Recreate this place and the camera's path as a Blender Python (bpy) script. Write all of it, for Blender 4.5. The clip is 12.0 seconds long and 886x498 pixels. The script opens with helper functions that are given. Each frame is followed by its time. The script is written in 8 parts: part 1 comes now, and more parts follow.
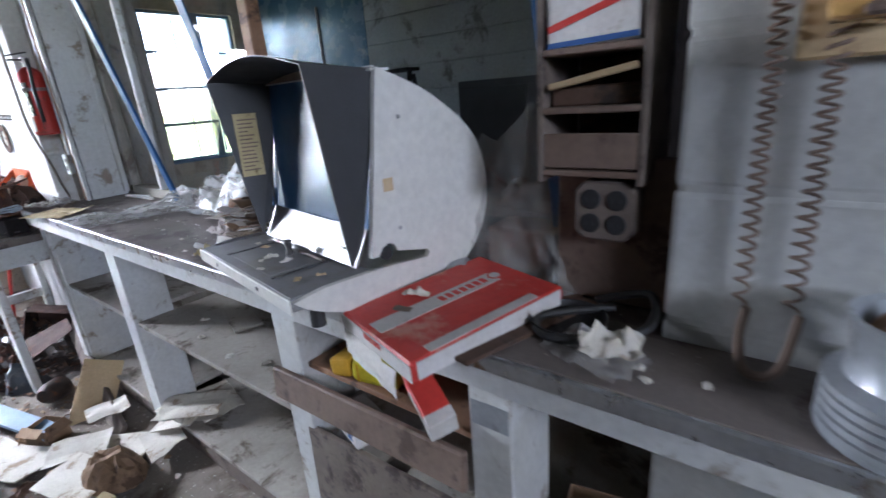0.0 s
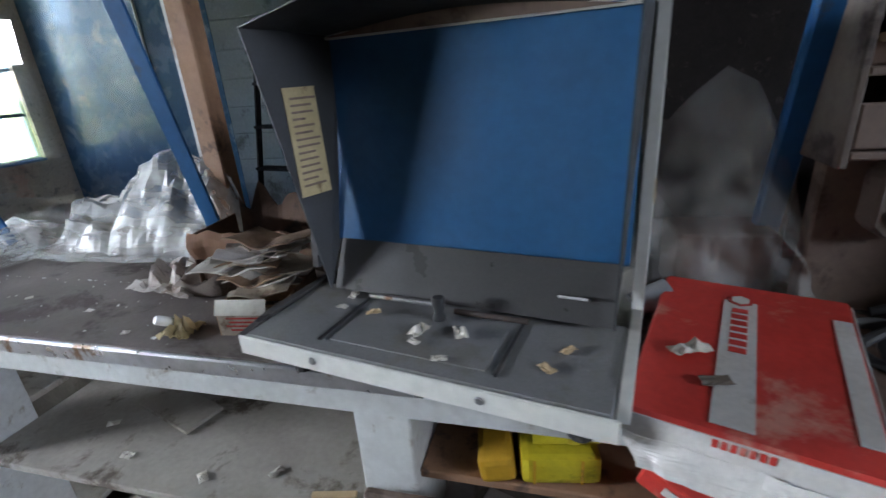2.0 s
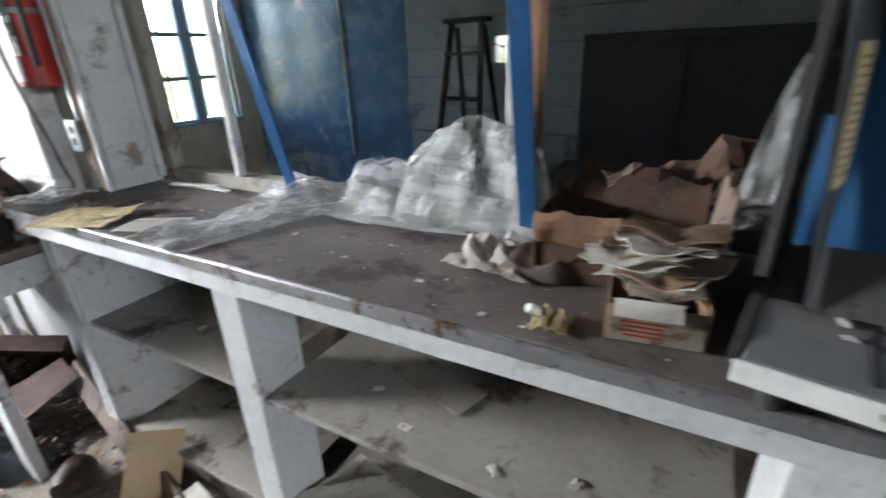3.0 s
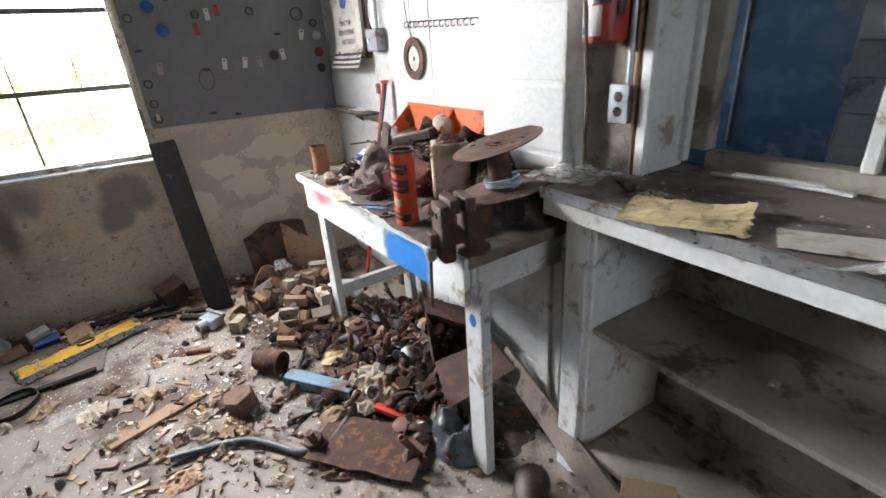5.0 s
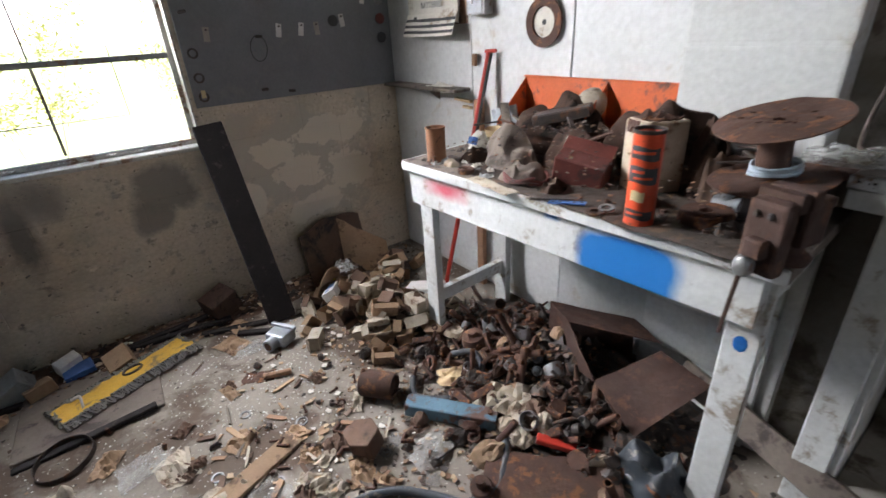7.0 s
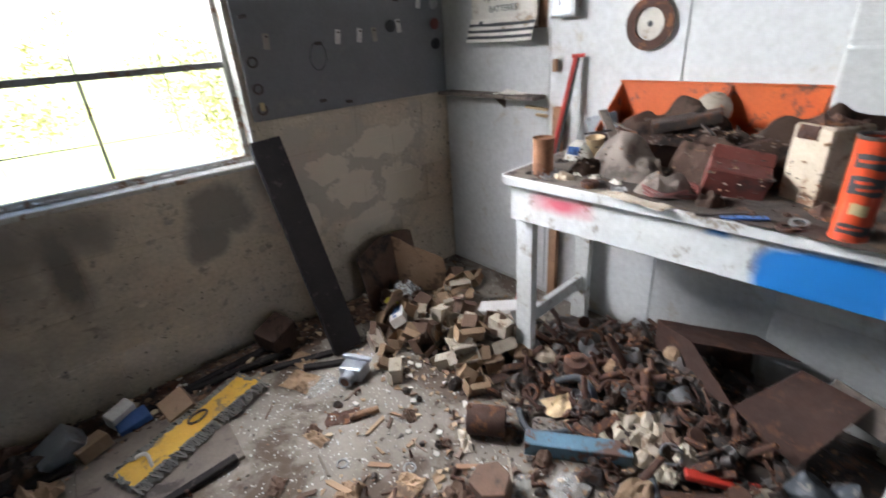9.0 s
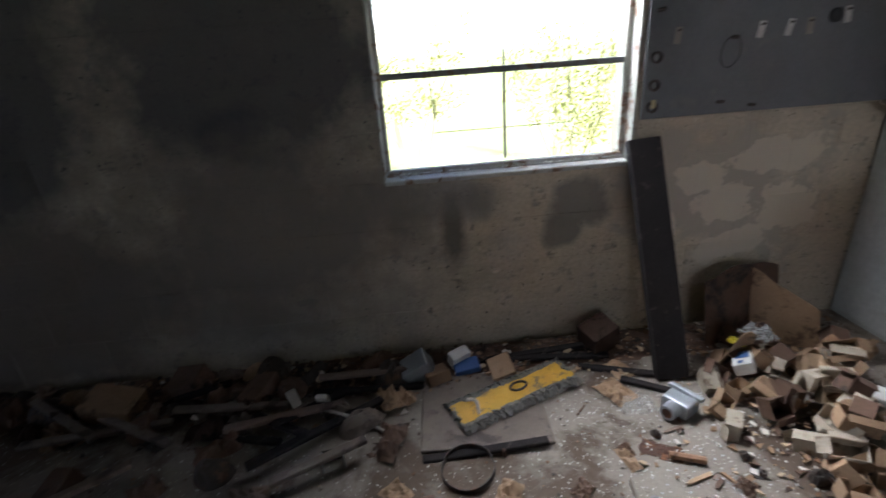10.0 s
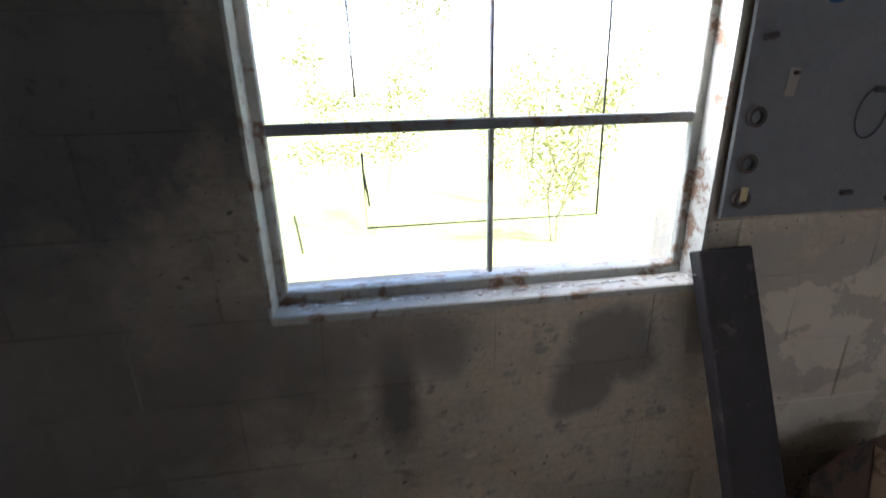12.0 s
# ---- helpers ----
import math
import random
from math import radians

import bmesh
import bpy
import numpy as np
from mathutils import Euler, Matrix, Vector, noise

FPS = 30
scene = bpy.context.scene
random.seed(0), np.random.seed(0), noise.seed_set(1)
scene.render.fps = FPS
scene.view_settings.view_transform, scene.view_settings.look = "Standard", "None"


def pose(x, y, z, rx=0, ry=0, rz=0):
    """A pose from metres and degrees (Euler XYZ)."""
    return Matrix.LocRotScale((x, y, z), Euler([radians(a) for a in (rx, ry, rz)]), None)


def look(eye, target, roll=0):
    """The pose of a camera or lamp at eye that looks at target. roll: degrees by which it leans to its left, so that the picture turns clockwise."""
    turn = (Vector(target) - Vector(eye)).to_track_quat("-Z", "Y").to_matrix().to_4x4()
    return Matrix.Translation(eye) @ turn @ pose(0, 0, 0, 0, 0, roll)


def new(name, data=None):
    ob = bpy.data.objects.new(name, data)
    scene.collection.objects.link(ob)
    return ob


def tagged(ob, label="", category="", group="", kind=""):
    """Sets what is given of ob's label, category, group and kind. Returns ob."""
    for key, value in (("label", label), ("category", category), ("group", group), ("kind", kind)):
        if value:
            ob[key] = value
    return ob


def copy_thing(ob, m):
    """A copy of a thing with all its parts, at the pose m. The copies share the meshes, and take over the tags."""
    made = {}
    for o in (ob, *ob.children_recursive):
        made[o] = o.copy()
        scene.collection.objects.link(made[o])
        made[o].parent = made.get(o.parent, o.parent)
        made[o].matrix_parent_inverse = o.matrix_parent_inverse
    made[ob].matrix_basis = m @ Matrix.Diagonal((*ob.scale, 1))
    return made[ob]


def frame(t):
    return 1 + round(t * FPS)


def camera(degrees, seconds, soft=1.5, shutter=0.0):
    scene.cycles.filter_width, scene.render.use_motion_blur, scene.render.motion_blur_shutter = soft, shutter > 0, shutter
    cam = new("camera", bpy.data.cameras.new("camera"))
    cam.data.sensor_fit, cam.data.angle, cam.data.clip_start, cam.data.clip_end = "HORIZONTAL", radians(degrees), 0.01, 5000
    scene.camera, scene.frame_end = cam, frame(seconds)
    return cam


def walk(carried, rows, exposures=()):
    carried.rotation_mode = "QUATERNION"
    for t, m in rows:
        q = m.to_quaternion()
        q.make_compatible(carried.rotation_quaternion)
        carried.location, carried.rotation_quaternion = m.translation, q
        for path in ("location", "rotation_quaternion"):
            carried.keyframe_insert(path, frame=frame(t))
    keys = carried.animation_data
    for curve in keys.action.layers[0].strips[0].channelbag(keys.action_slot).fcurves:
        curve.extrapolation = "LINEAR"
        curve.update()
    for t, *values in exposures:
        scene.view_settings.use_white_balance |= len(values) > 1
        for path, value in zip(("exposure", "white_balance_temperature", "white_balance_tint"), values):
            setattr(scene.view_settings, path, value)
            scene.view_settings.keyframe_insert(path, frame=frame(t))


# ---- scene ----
cam = camera(87.4, 12.0, shutter=0.3)
METRES, EYE, TILT, LEAN, TURN = 4.8, 1.32, 0.0, 0.0, 37.8
ROWS = [
    (0.0, 0.0, 0.0, 0.0, -1.38, -18.56, 4.13),
    (0.5, -0.0308, 0.0435, 0.002, 3.6, -19.66, 4.84),
    (1.0, -0.0589, 0.0682, 0.0001, -1.3, -20.03, 4.64),
    (1.5, -0.0867, 0.0806, 0.0012, -14.67, -20.87, 4.27),
    (2.0, -0.1059, 0.0935, -0.0008, -23.55, -21.08, 3.99),
    (2.5, -0.1424, 0.1234, -0.0017, -20.6, -21.97, 3.25),
    (3.0, -0.1881, 0.1447, -0.0019, -9.1, -22.62, 2.14),
    (3.5, -0.2466, 0.1534, -0.0032, 0.68, -22.58, 4.64),
    (3.7, -0.265, 0.1555, -0.0028, 5.49, -22.44, 5.18),
    (5.3, -0.4035, 0.2208, -0.0073, 20.06, -23.65, 3.7),
    (5.5, -0.4167, 0.2189, -0.0065, 17.47, -23.31, 3.06),
    (6.0, -0.4552, 0.211, -0.0038, 15.29, -22.81, 2.2),
    (6.5, -0.4928, 0.216, -0.0104, 15.97, -24.21, 1.38),
    (7.0, -0.5352, 0.233, -0.0129, 14.72, -25.75, 3.22),
    (7.2, -0.5482, 0.2407, -0.0149, 17.39, -28.05, 4.01),
    (8.8, -0.6328, 0.2377, -0.0186, 8.04, -27.13, 4.02),
    (9.0, -0.637, 0.2423, -0.0113, 10.94, -24.99, 3.72),
    (9.5, -0.6619, 0.2428, -0.0063, 27.96, -21.25, 4.06),
    (10.0, -0.6902, 0.2255, -0.0089, 47.74, -22.82, 3.97),
    (10.5, -0.722, 0.2026, -0.0136, 51.68, -24.62, 4.06),
    (11.0, -0.7486, 0.23, -0.0195, 47.97, -25.76, 2.24),
    (11.5, -0.7908, 0.2965, -0.0172, 44.8, -23.2, 0.91),
    (12.0, -0.82, 0.3582, -0.0078, 43.65, -19.06, 1.3),
]
EXPOSURES = [(0.0, 4.25, 5950, 19), (0.5, 4.0, 5900, 19), (1.0, 4.1, 6050, 18), (1.6, 4.1, 5950, 15), (2.2, 4.25, 6250, 15), (3.6, 4.35, 6550, 15), (5.4, 3.7, 6800, 17), (7.0, 3.3, 6700, 17), (9.0, 3.3, 6550, 16), (9.6, 3.2, 6400, 15), (10.4, 2.95, 6350, 17), (12.0, 3.1, 6280, 17)]
walk(cam, [(t, pose(0, 0, EYE, TILT, LEAN, TURN) @ pose(METRES * x, METRES * y, METRES * z, 90 + pitch, roll, yaw)) for t, x, y, z, yaw, pitch, roll in ROWS],
     exposures=EXPOSURES)

# ---- light ----
world = bpy.data.worlds.new("sky")
scene.world = world
world.use_nodes = True
wn = world.node_tree
sky = wn.nodes.new("ShaderNodeTexSky")
sky.sky_type = "NISHITA"
sky.sun_disc = False
sky.sun_elevation = radians(48)
sky.sun_rotation = radians(60)
sky.dust_density = 1.0
wn.links.new(sky.outputs[0], wn.nodes["Background"].inputs[0])
wn.nodes["Background"].inputs[1].default_value = 0.15


def lamp(name, kind, m, energy, colour=(1, 1, 1)):
    data = bpy.data.lights.new(name, kind)
    data.energy, data.color = energy, colour
    ob = new(name, data)
    ob.matrix_world = m
    return ob


sun = lamp("sun", "SUN", look((7, 5, 10), (0, 0, 0)), 4.0, (1.0, 0.95, 0.88))
sun.data.angle = radians(0.6)


def window_light(name, at, towards, w, h, energy, colour=(0.90, 0.96, 1.0), spread=180):
    """Skylight that comes in through an opening."""
    ob = lamp(name, "AREA", look(at, towards), energy, colour)
    ob.data.shape, ob.data.size, ob.data.size_y = "RECTANGLE", w, h
    ob.data.spread = radians(spread)
    return ob


window_light("sky_through_west_window", (-5.27, -0.8, 1.77), (-4.3, -0.32, 1.18), 0.96, 0.36, 5.6, spread=116)
window_light("sky_through_back_room_window", (-5.26, 2.65, 1.95), (-4.2, 2.3, 1.3), 0.85, 0.5, 0.24)
window_light("sky_through_south_window", (-4.62, -7.06, 1.38), (-3.2, 0, 0.9), 0.62, 0.5, 0.28)
window_light("east_fill", (3.30, -1.2, 2.32), (-0.45, 0.6, 0.95), 1.5, 0.75, 0.36, spread=48)

# ---- materials ----
def mat(name, c1, c2=None, rough=0.75, metal=0.0, scale=6.0, stain=None, stain_scale=3.0, stain_amount=0.5, fine=90.0, bump=0.25,
        world_space=False, vary=0.0, clear=0.0, contrast=0.25, bump_scale=None, depth=0.004, speck=None, speck_scale=60.0, speck_amount=0.36, grain=0.10, layers=(), spec=0.5, stretch=1.0, edge=0.08):
    """A weathered surface: two tones, shaped stains, fine grain, specks and relief."""
    m = bpy.data.materials.new(name)
    m.use_nodes = True
    nt = m.node_tree
    n, L = nt.nodes, nt.links
    p = n["Principled BSDF"]
    if world_space:
        co = n.new("ShaderNodeNewGeometry").outputs["Position"]
    else:
        co = n.new("ShaderNodeTexCoord").outputs["Object"]

    if stretch != 1.0:
        mp = n.new("ShaderNodeMapping")
        mp.inputs["Scale"].default_value = (1, 1, stretch)
        L.new(co, mp.inputs["Vector"])
        co = mp.outputs[0]

    def tex(s, detail=5.0, rough_=0.6, dist=0.0):
        t = n.new("ShaderNodeTexNoise")
        t.inputs["Scale"].default_value, t.inputs["Detail"].default_value = s, detail
        t.inputs["Roughness"].default_value, t.inputs["Distortion"].default_value = rough_, dist
        L.new(co, t.inputs["Vector"])
        return t.outputs["Fac"]

    def ramp(fac, lo, hi, a=0.0, b=1.0):
        r = n.new("ShaderNodeMapRange")
        r.inputs["From Min"].default_value, r.inputs["From Max"].default_value = lo, hi
        r.inputs["To Min"].default_value, r.inputs["To Max"].default_value = a, b
        L.new(fac, r.inputs["Value"])
        return r.outputs[0]

    def mix(fac, a, b, blend="MIX"):
        x = n.new("ShaderNodeMix")
        x.data_type, x.blend_type = "RGBA", blend
        for sock, v in ((x.inputs["Factor"], fac), (x.inputs[6], a), (x.inputs[7], b)):
            if isinstance(v, (int, float)):
                sock.default_value = v
            elif isinstance(v, tuple):
                sock.default_value = (*v, 1) if len(v) == 3 else v
            else:
                L.new(v, sock)
        return x.outputs[2]

    c2 = c2 or tuple(c * 0.7 for c in c1)
    col = mix(ramp(tex(scale), 0.5 - contrast, 0.5 + contrast), c1, c2)
    if stain:
        col = mix(ramp(tex(stain_scale, 9, 0.68, 0.3), 0.62 - 0.25 * stain_amount, 0.62 + edge - 0.25 * stain_amount), col, stain)
    for c, s, amount in layers:
        col = mix(ramp(tex(s, 8, 0.7, 0.2), 0.62 - 0.25 * amount, 0.68 - 0.25 * amount), col, c)
    g = tex(fine, 3, 0.6)
    col = mix(1.0, col, mix(ramp(g, 0.3, 0.7), (1 - grain,) * 3, (1 + grain * 0.6,) * 3), "MULTIPLY")
    if speck:
        col = mix(ramp(tex(speck_scale, 2, 0.5), 1 - speck_amount, 1 - speck_amount + 0.03), col, speck)
    if vary:
        r = n.new("ShaderNodeObjectInfo").outputs["Random"]
        col = mix(1.0, col, mix(r, tuple([1 - vary] * 3), tuple([1 + vary] * 3)), "MULTIPLY")
    L.new(col, p.inputs["Base Color"])
    L.new(ramp(tex(scale * 3), 0.3, 0.7, max(rough - 0.12, 0.05), min(rough + 0.12, 1)), p.inputs["Roughness"])
    p.inputs["Metallic"].default_value = metal
    p.inputs["Coat Weight"].default_value = clear
    p.inputs["Specular IOR Level"].default_value = spec
    if bump:
        b = n.new("ShaderNodeBump")
        b.inputs["Strength"].default_value, b.inputs["Distance"].default_value = bump, depth
        L.new(tex(bump_scale or fine * 0.5, 6, 0.65), b.inputs["Height"])
        L.new(b.outputs[0], p.inputs["Normal"])
    return m


def glass(name, tint=(1, 1, 1), rough=0.0):
    m = bpy.data.materials.new(name)
    m.use_nodes = True
    p = m.node_tree.nodes["Principled BSDF"]
    p.inputs["Base Color"].default_value = (*tint, 1)
    p.inputs["Transmission Weight"].default_value = 1.0
    p.inputs["Roughness"].default_value = rough
    p.inputs["IOR"].default_value = 1.45
    return m


M = {}
M["concrete"] = mat("concrete_floor", (0.285, 0.25, 0.212), (0.165, 0.138, 0.112), 0.9, scale=1.7, stain=(0.10, 0.07, 0.05), stain_scale=2.2, stain_amount=0.45,
                    fine=70, bump=0.5, world_space=True, speck=(0.62, 0.60, 0.55), speck_scale=75, speck_amount=0.33)
M["block_old"] = mat("old_block_paint", (0.63, 0.525, 0.405), (0.52, 0.43, 0.325), 0.9, scale=2.2, stain=(0.40, 0.34, 0.265), stain_scale=1.7, stain_amount=0.30, stretch=1.3, edge=0.22,
                     fine=55, bump=0.6, world_space=True, bump_scale=40, vary=0.03, grain=0.14, layers=(((0.30, 0.27, 0.235), 5.5, 0.06), ((0.10, 0.088, 0.078), 15.0, -0.05), ((0.25, 0.215, 0.178), 8.0, 0.05), ((0.36, 0.31, 0.25), 13.0, 0.12), ((0.70, 0.60, 0.47), 9.0, -0.05)), speck=(0.13, 0.115, 0.10), speck_scale=48, speck_amount=0.30)


def blotched(m, blots):
    """Lays irregular stains and painted shade over a wall paint: each blot is (y, z, half width, half height, colour,
    soft rim, raggedness, grain of the rim).
    """
    n, L = m.node_tree.nodes, m.node_tree.links
    p = n["Principled BSDF"]
    col = p.inputs["Base Color"].links[0].from_socket
    sep = n.new("ShaderNodeSeparateXYZ")
    place = n.new("ShaderNodeNewGeometry").outputs["Position"]
    L.new(place, sep.inputs[0])

    def op(kind, a, b=None):
        x = n.new("ShaderNodeMath")
        x.operation = kind
        for sock, v in zip(x.inputs, (a, b)):
            if isinstance(v, (int, float)):
                sock.default_value = v
            elif v is not None:
                L.new(v, sock)
        return x.outputs[0]

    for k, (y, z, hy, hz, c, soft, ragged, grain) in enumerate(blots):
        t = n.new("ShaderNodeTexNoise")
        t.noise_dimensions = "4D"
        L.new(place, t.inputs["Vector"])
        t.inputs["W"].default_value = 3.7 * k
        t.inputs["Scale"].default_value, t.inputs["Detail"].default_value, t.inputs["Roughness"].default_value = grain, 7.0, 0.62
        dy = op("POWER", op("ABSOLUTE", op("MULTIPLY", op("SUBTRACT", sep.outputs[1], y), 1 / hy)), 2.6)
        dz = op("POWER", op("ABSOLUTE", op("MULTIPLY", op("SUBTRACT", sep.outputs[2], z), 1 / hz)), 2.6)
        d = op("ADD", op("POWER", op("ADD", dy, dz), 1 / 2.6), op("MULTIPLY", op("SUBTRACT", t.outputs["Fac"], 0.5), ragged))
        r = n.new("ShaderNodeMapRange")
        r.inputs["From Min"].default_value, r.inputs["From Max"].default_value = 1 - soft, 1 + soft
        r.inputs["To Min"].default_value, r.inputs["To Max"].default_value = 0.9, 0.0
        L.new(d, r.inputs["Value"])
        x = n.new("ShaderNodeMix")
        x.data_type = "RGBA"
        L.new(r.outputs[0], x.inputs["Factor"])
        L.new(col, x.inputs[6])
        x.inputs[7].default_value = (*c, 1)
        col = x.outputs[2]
    L.new(col, p.inputs["Base Color"])


PALE, STAIN_SHADE, SOOT_SHADE = (0.64, 0.555, 0.445), (0.24, 0.215, 0.185), (0.075, 0.075, 0.08)
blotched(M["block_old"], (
    (0.15, 0.66, 0.40, 0.30, (0.43, 0.375, 0.31), 0.16, 3.2, 6.0), (0.02, 0.72, 0.10, 0.06, PALE, 0.05, 2.0, 14.0), (0.36, 0.80, 0.22, 0.075, PALE, 0.05, 2.8, 13.0), (0.16, 0.60, 0.13, 0.085, PALE, 0.05, 2.6, 15.0),
    (0.44, 0.56, 0.14, 0.10, PALE, 0.05, 2.6, 14.0), (0.20, 0.40, 0.20, 0.07, PALE, 0.08, 2.4, 11.0), (-0.13, 0.50, 0.07, 0.10, PALE, 0.08, 1.4, 9.0),
    (-0.50, 0.66, 0.13, 0.11, STAIN_SHADE, 0.18, 1.4, 7.0), (-0.57, 0.54, 0.08, 0.07, STAIN_SHADE, 0.2, 1.5, 9.0), (-1.04, 0.60, 0.045, 0.15, (0.12, 0.105, 0.09), 0.5, 2.2, 11.0), (-0.92, 0.70, 0.06, 0.06, STAIN_SHADE, 0.5, 1.8, 12.0),
    # South of the window: some soot, plus the wall's shade painted into its colour.
    (-1.78, 1.50, 0.56, 0.66, SOOT_SHADE, 0.30, 1.3, 4.5), (-1.86, 1.06, 0.13, 0.09, SOOT_SHADE, 0.4, 2.0, 7.0), (-1.30, 0.72, 0.30, 0.10, STAIN_SHADE, 0.6, 2.4, 6.0),
    (-3.0, 1.5, 0.68, 0.75, SOOT_SHADE, 0.12, 0.7, 3.0), (-3.0, 0.4, 0.70, 0.42, (0.17, 0.14, 0.115), 0.15, 0.7, 4.0), (-1.95, 0.25, 0.55, 0.22, STAIN_SHADE, 0.6, 2.0, 4.0), (-1.85, 0.62, 0.62, 0.34, (0.20, 0.172, 0.142), 0.45, 2.2, 5.0)))
# Dark tone for walls out of view, chosen to cut bounced light.
M["dark_block"] = mat("dark_block_paint", (0.13, 0.12, 0.11), (0.08, 0.075, 0.07), 0.9, scale=2.6, stain=(0.05, 0.045, 0.04), stain_scale=3.4, stain_amount=0.4, fine=55, bump=0.5, world_space=True)
M["white_block"] = mat("white_block_paint", (0.56, 0.57, 0.56), (0.47, 0.47, 0.445), 0.75, scale=2.2, stain=(0.42, 0.38, 0.31), stain_scale=3.5, stain_amount=0.22,
                       fine=60, bump=0.45, world_space=True, bump_scale=60, vary=0.03)
M["white_panel"] = mat("white_panel_paint", (0.60, 0.61, 0.61), (0.52, 0.52, 0.50), 0.6, scale=2.0, stain=(0.45, 0.40, 0.33), stain_scale=4, stain_amount=0.15,
                       fine=50, bump=0.15, world_space=True)
M["dirty_plaster"] = mat("dirty_grey_paint", (0.36, 0.34, 0.29), (0.23, 0.20, 0.165), 0.8, scale=4.0, stain=(0.14, 0.11, 0.085), stain_scale=5, stain_amount=0.4,
                         fine=60, bump=0.4, world_space=True)
M["pegboard"] = mat("grey_blue_board", (0.185, 0.188, 0.20), (0.13, 0.13, 0.135), 0.6, scale=2.5, stain=(0.17, 0.17, 0.165), stain_scale=5, stain_amount=0.2,
                    fine=80, bump=0.15, world_space=True)
M["white_wood"] = mat("worn_white_woodwork", (0.63, 0.64, 0.63), (0.50, 0.50, 0.47), 0.6, scale=5.0, stain=(0.26, 0.21, 0.16), stain_scale=9, stain_amount=0.22,
                      fine=60, bump=0.25, vary=0.04)
M["shelf_wood"] = mat("dusty_grey_shelf", (0.40, 0.37, 0.33), (0.26, 0.235, 0.20), 0.85, scale=4.0, stain=(0.12, 0.095, 0.075), stain_scale=6, stain_amount=0.35,
                      fine=70, bump=0.3)
M["counter"] = mat("dusty_dark_worktop", (0.125, 0.102, 0.09), (0.20, 0.172, 0.155), 0.7, scale=3.0, stain=(0.065, 0.045, 0.038), stain_scale=5, stain_amount=0.4,
                   fine=120, bump=0.2, speck=(0.42, 0.40, 0.37), speck_scale=90, speck_amount=0.27)
M["zinc"] = mat("worn_metal_edge", (0.62, 0.64, 0.66), (0.40, 0.41, 0.42), 0.35, 0.85, scale=12, stain=(0.24, 0.15, 0.09), stain_scale=14, stain_amount=0.3, bump=0.2)
M["blue_paint"] = mat("glossy_blue_paint", (0.022, 0.10, 0.25), (0.018, 0.075, 0.18), 0.5, scale=3, stain=(0.05, 0.055, 0.06), stain_scale=8, stain_amount=0.15, fine=50, bump=0.12, spec=0.15)
M["blue_wall"] = mat("blue_wall_paint", (0.088, 0.16, 0.245), (0.064, 0.12, 0.185), 0.26, scale=2, stain=(0.30, 0.32, 0.33), stain_scale=4, stain_amount=0.15, fine=40, bump=0.1, world_space=True)
M["grey_wall"] = mat("back_room_grey_paint", (0.34, 0.34, 0.325), (0.25, 0.25, 0.235), 0.8, scale=2, stain=(0.14, 0.13, 0.12), stain_scale=3, stain_amount=0.3, fine=50, bump=0.2, world_space=True)
M["raw_wood"] = mat("raw_brown_timber", (0.36, 0.20, 0.11), (0.22, 0.12, 0.07), 0.75, scale=7, stain=(0.10, 0.06, 0.04), stain_scale=10, stain_amount=0.3, fine=80, bump=0.35)
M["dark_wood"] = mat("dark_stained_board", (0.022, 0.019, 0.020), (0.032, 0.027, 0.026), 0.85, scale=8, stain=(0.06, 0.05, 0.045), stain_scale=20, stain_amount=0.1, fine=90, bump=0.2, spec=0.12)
M["grey_board"] = mat("weathered_grey_board", (0.20, 0.16, 0.13), (0.12, 0.095, 0.08), 0.85, scale=8, stain=(0.06, 0.045, 0.04), stain_scale=10, stain_amount=0.35, fine=80, bump=0.4)
M["brown_board"] = mat("brown_drawer_wood", (0.24, 0.17, 0.13), (0.16, 0.11, 0.085), 0.7, scale=8, stain=(0.09, 0.06, 0.045), stain_scale=10, stain_amount=0.3, fine=80, bump=0.3)
M["window_frame"] = mat("flaking_white_steel", (0.52, 0.51, 0.46), (0.38, 0.36, 0.32), 0.65, scale=10, stain=(0.22, 0.13, 0.08), stain_scale=16, stain_amount=0.35, fine=70, bump=0.4)
M["muntin"] = mat("weathered_grey_steel", (0.13, 0.135, 0.15), (0.22, 0.22, 0.22), 0.6, scale=16, stain=(0.16, 0.09, 0.05), stain_scale=22, stain_amount=0.35, bump=0.3)
M["blue_steel"] = mat("pale_blue_steel", (0.16, 0.28, 0.40), (0.11, 0.20, 0.30), 0.5, scale=8, bump=0.1)
M["wire"] = mat("black_wire", (0.02, 0.02, 0.02), None, 0.6, scale=20, bump=0)
M["glass"] = glass("window_glass")
M["glass_dusty"] = glass("dusty_glass", (0.93, 0.96, 0.97), 0.0)
M["rust"] = mat("brown_rust", (0.105, 0.048, 0.030), (0.055, 0.028, 0.022), 0.85, 0.1, scale=14, stain=(0.21, 0.085, 0.035), stain_scale=22, stain_amount=0.35, fine=160, bump=0.6, vary=0.25)
M["dark_iron"] = mat("greasy_dark_iron", (0.038, 0.032, 0.030), (0.075, 0.055, 0.045), 0.55, 0.35, scale=20, stain=(0.14, 0.065, 0.035), stain_scale=25, stain_amount=0.3, fine=160, bump=0.5, vary=0.3)
M["steel"] = mat("dull_grey_steel", (0.36, 0.36, 0.36), (0.22, 0.215, 0.21), 0.45, 0.7, scale=18, stain=(0.16, 0.08, 0.045), stain_scale=22, stain_amount=0.3, fine=150, bump=0.3, vary=0.2)
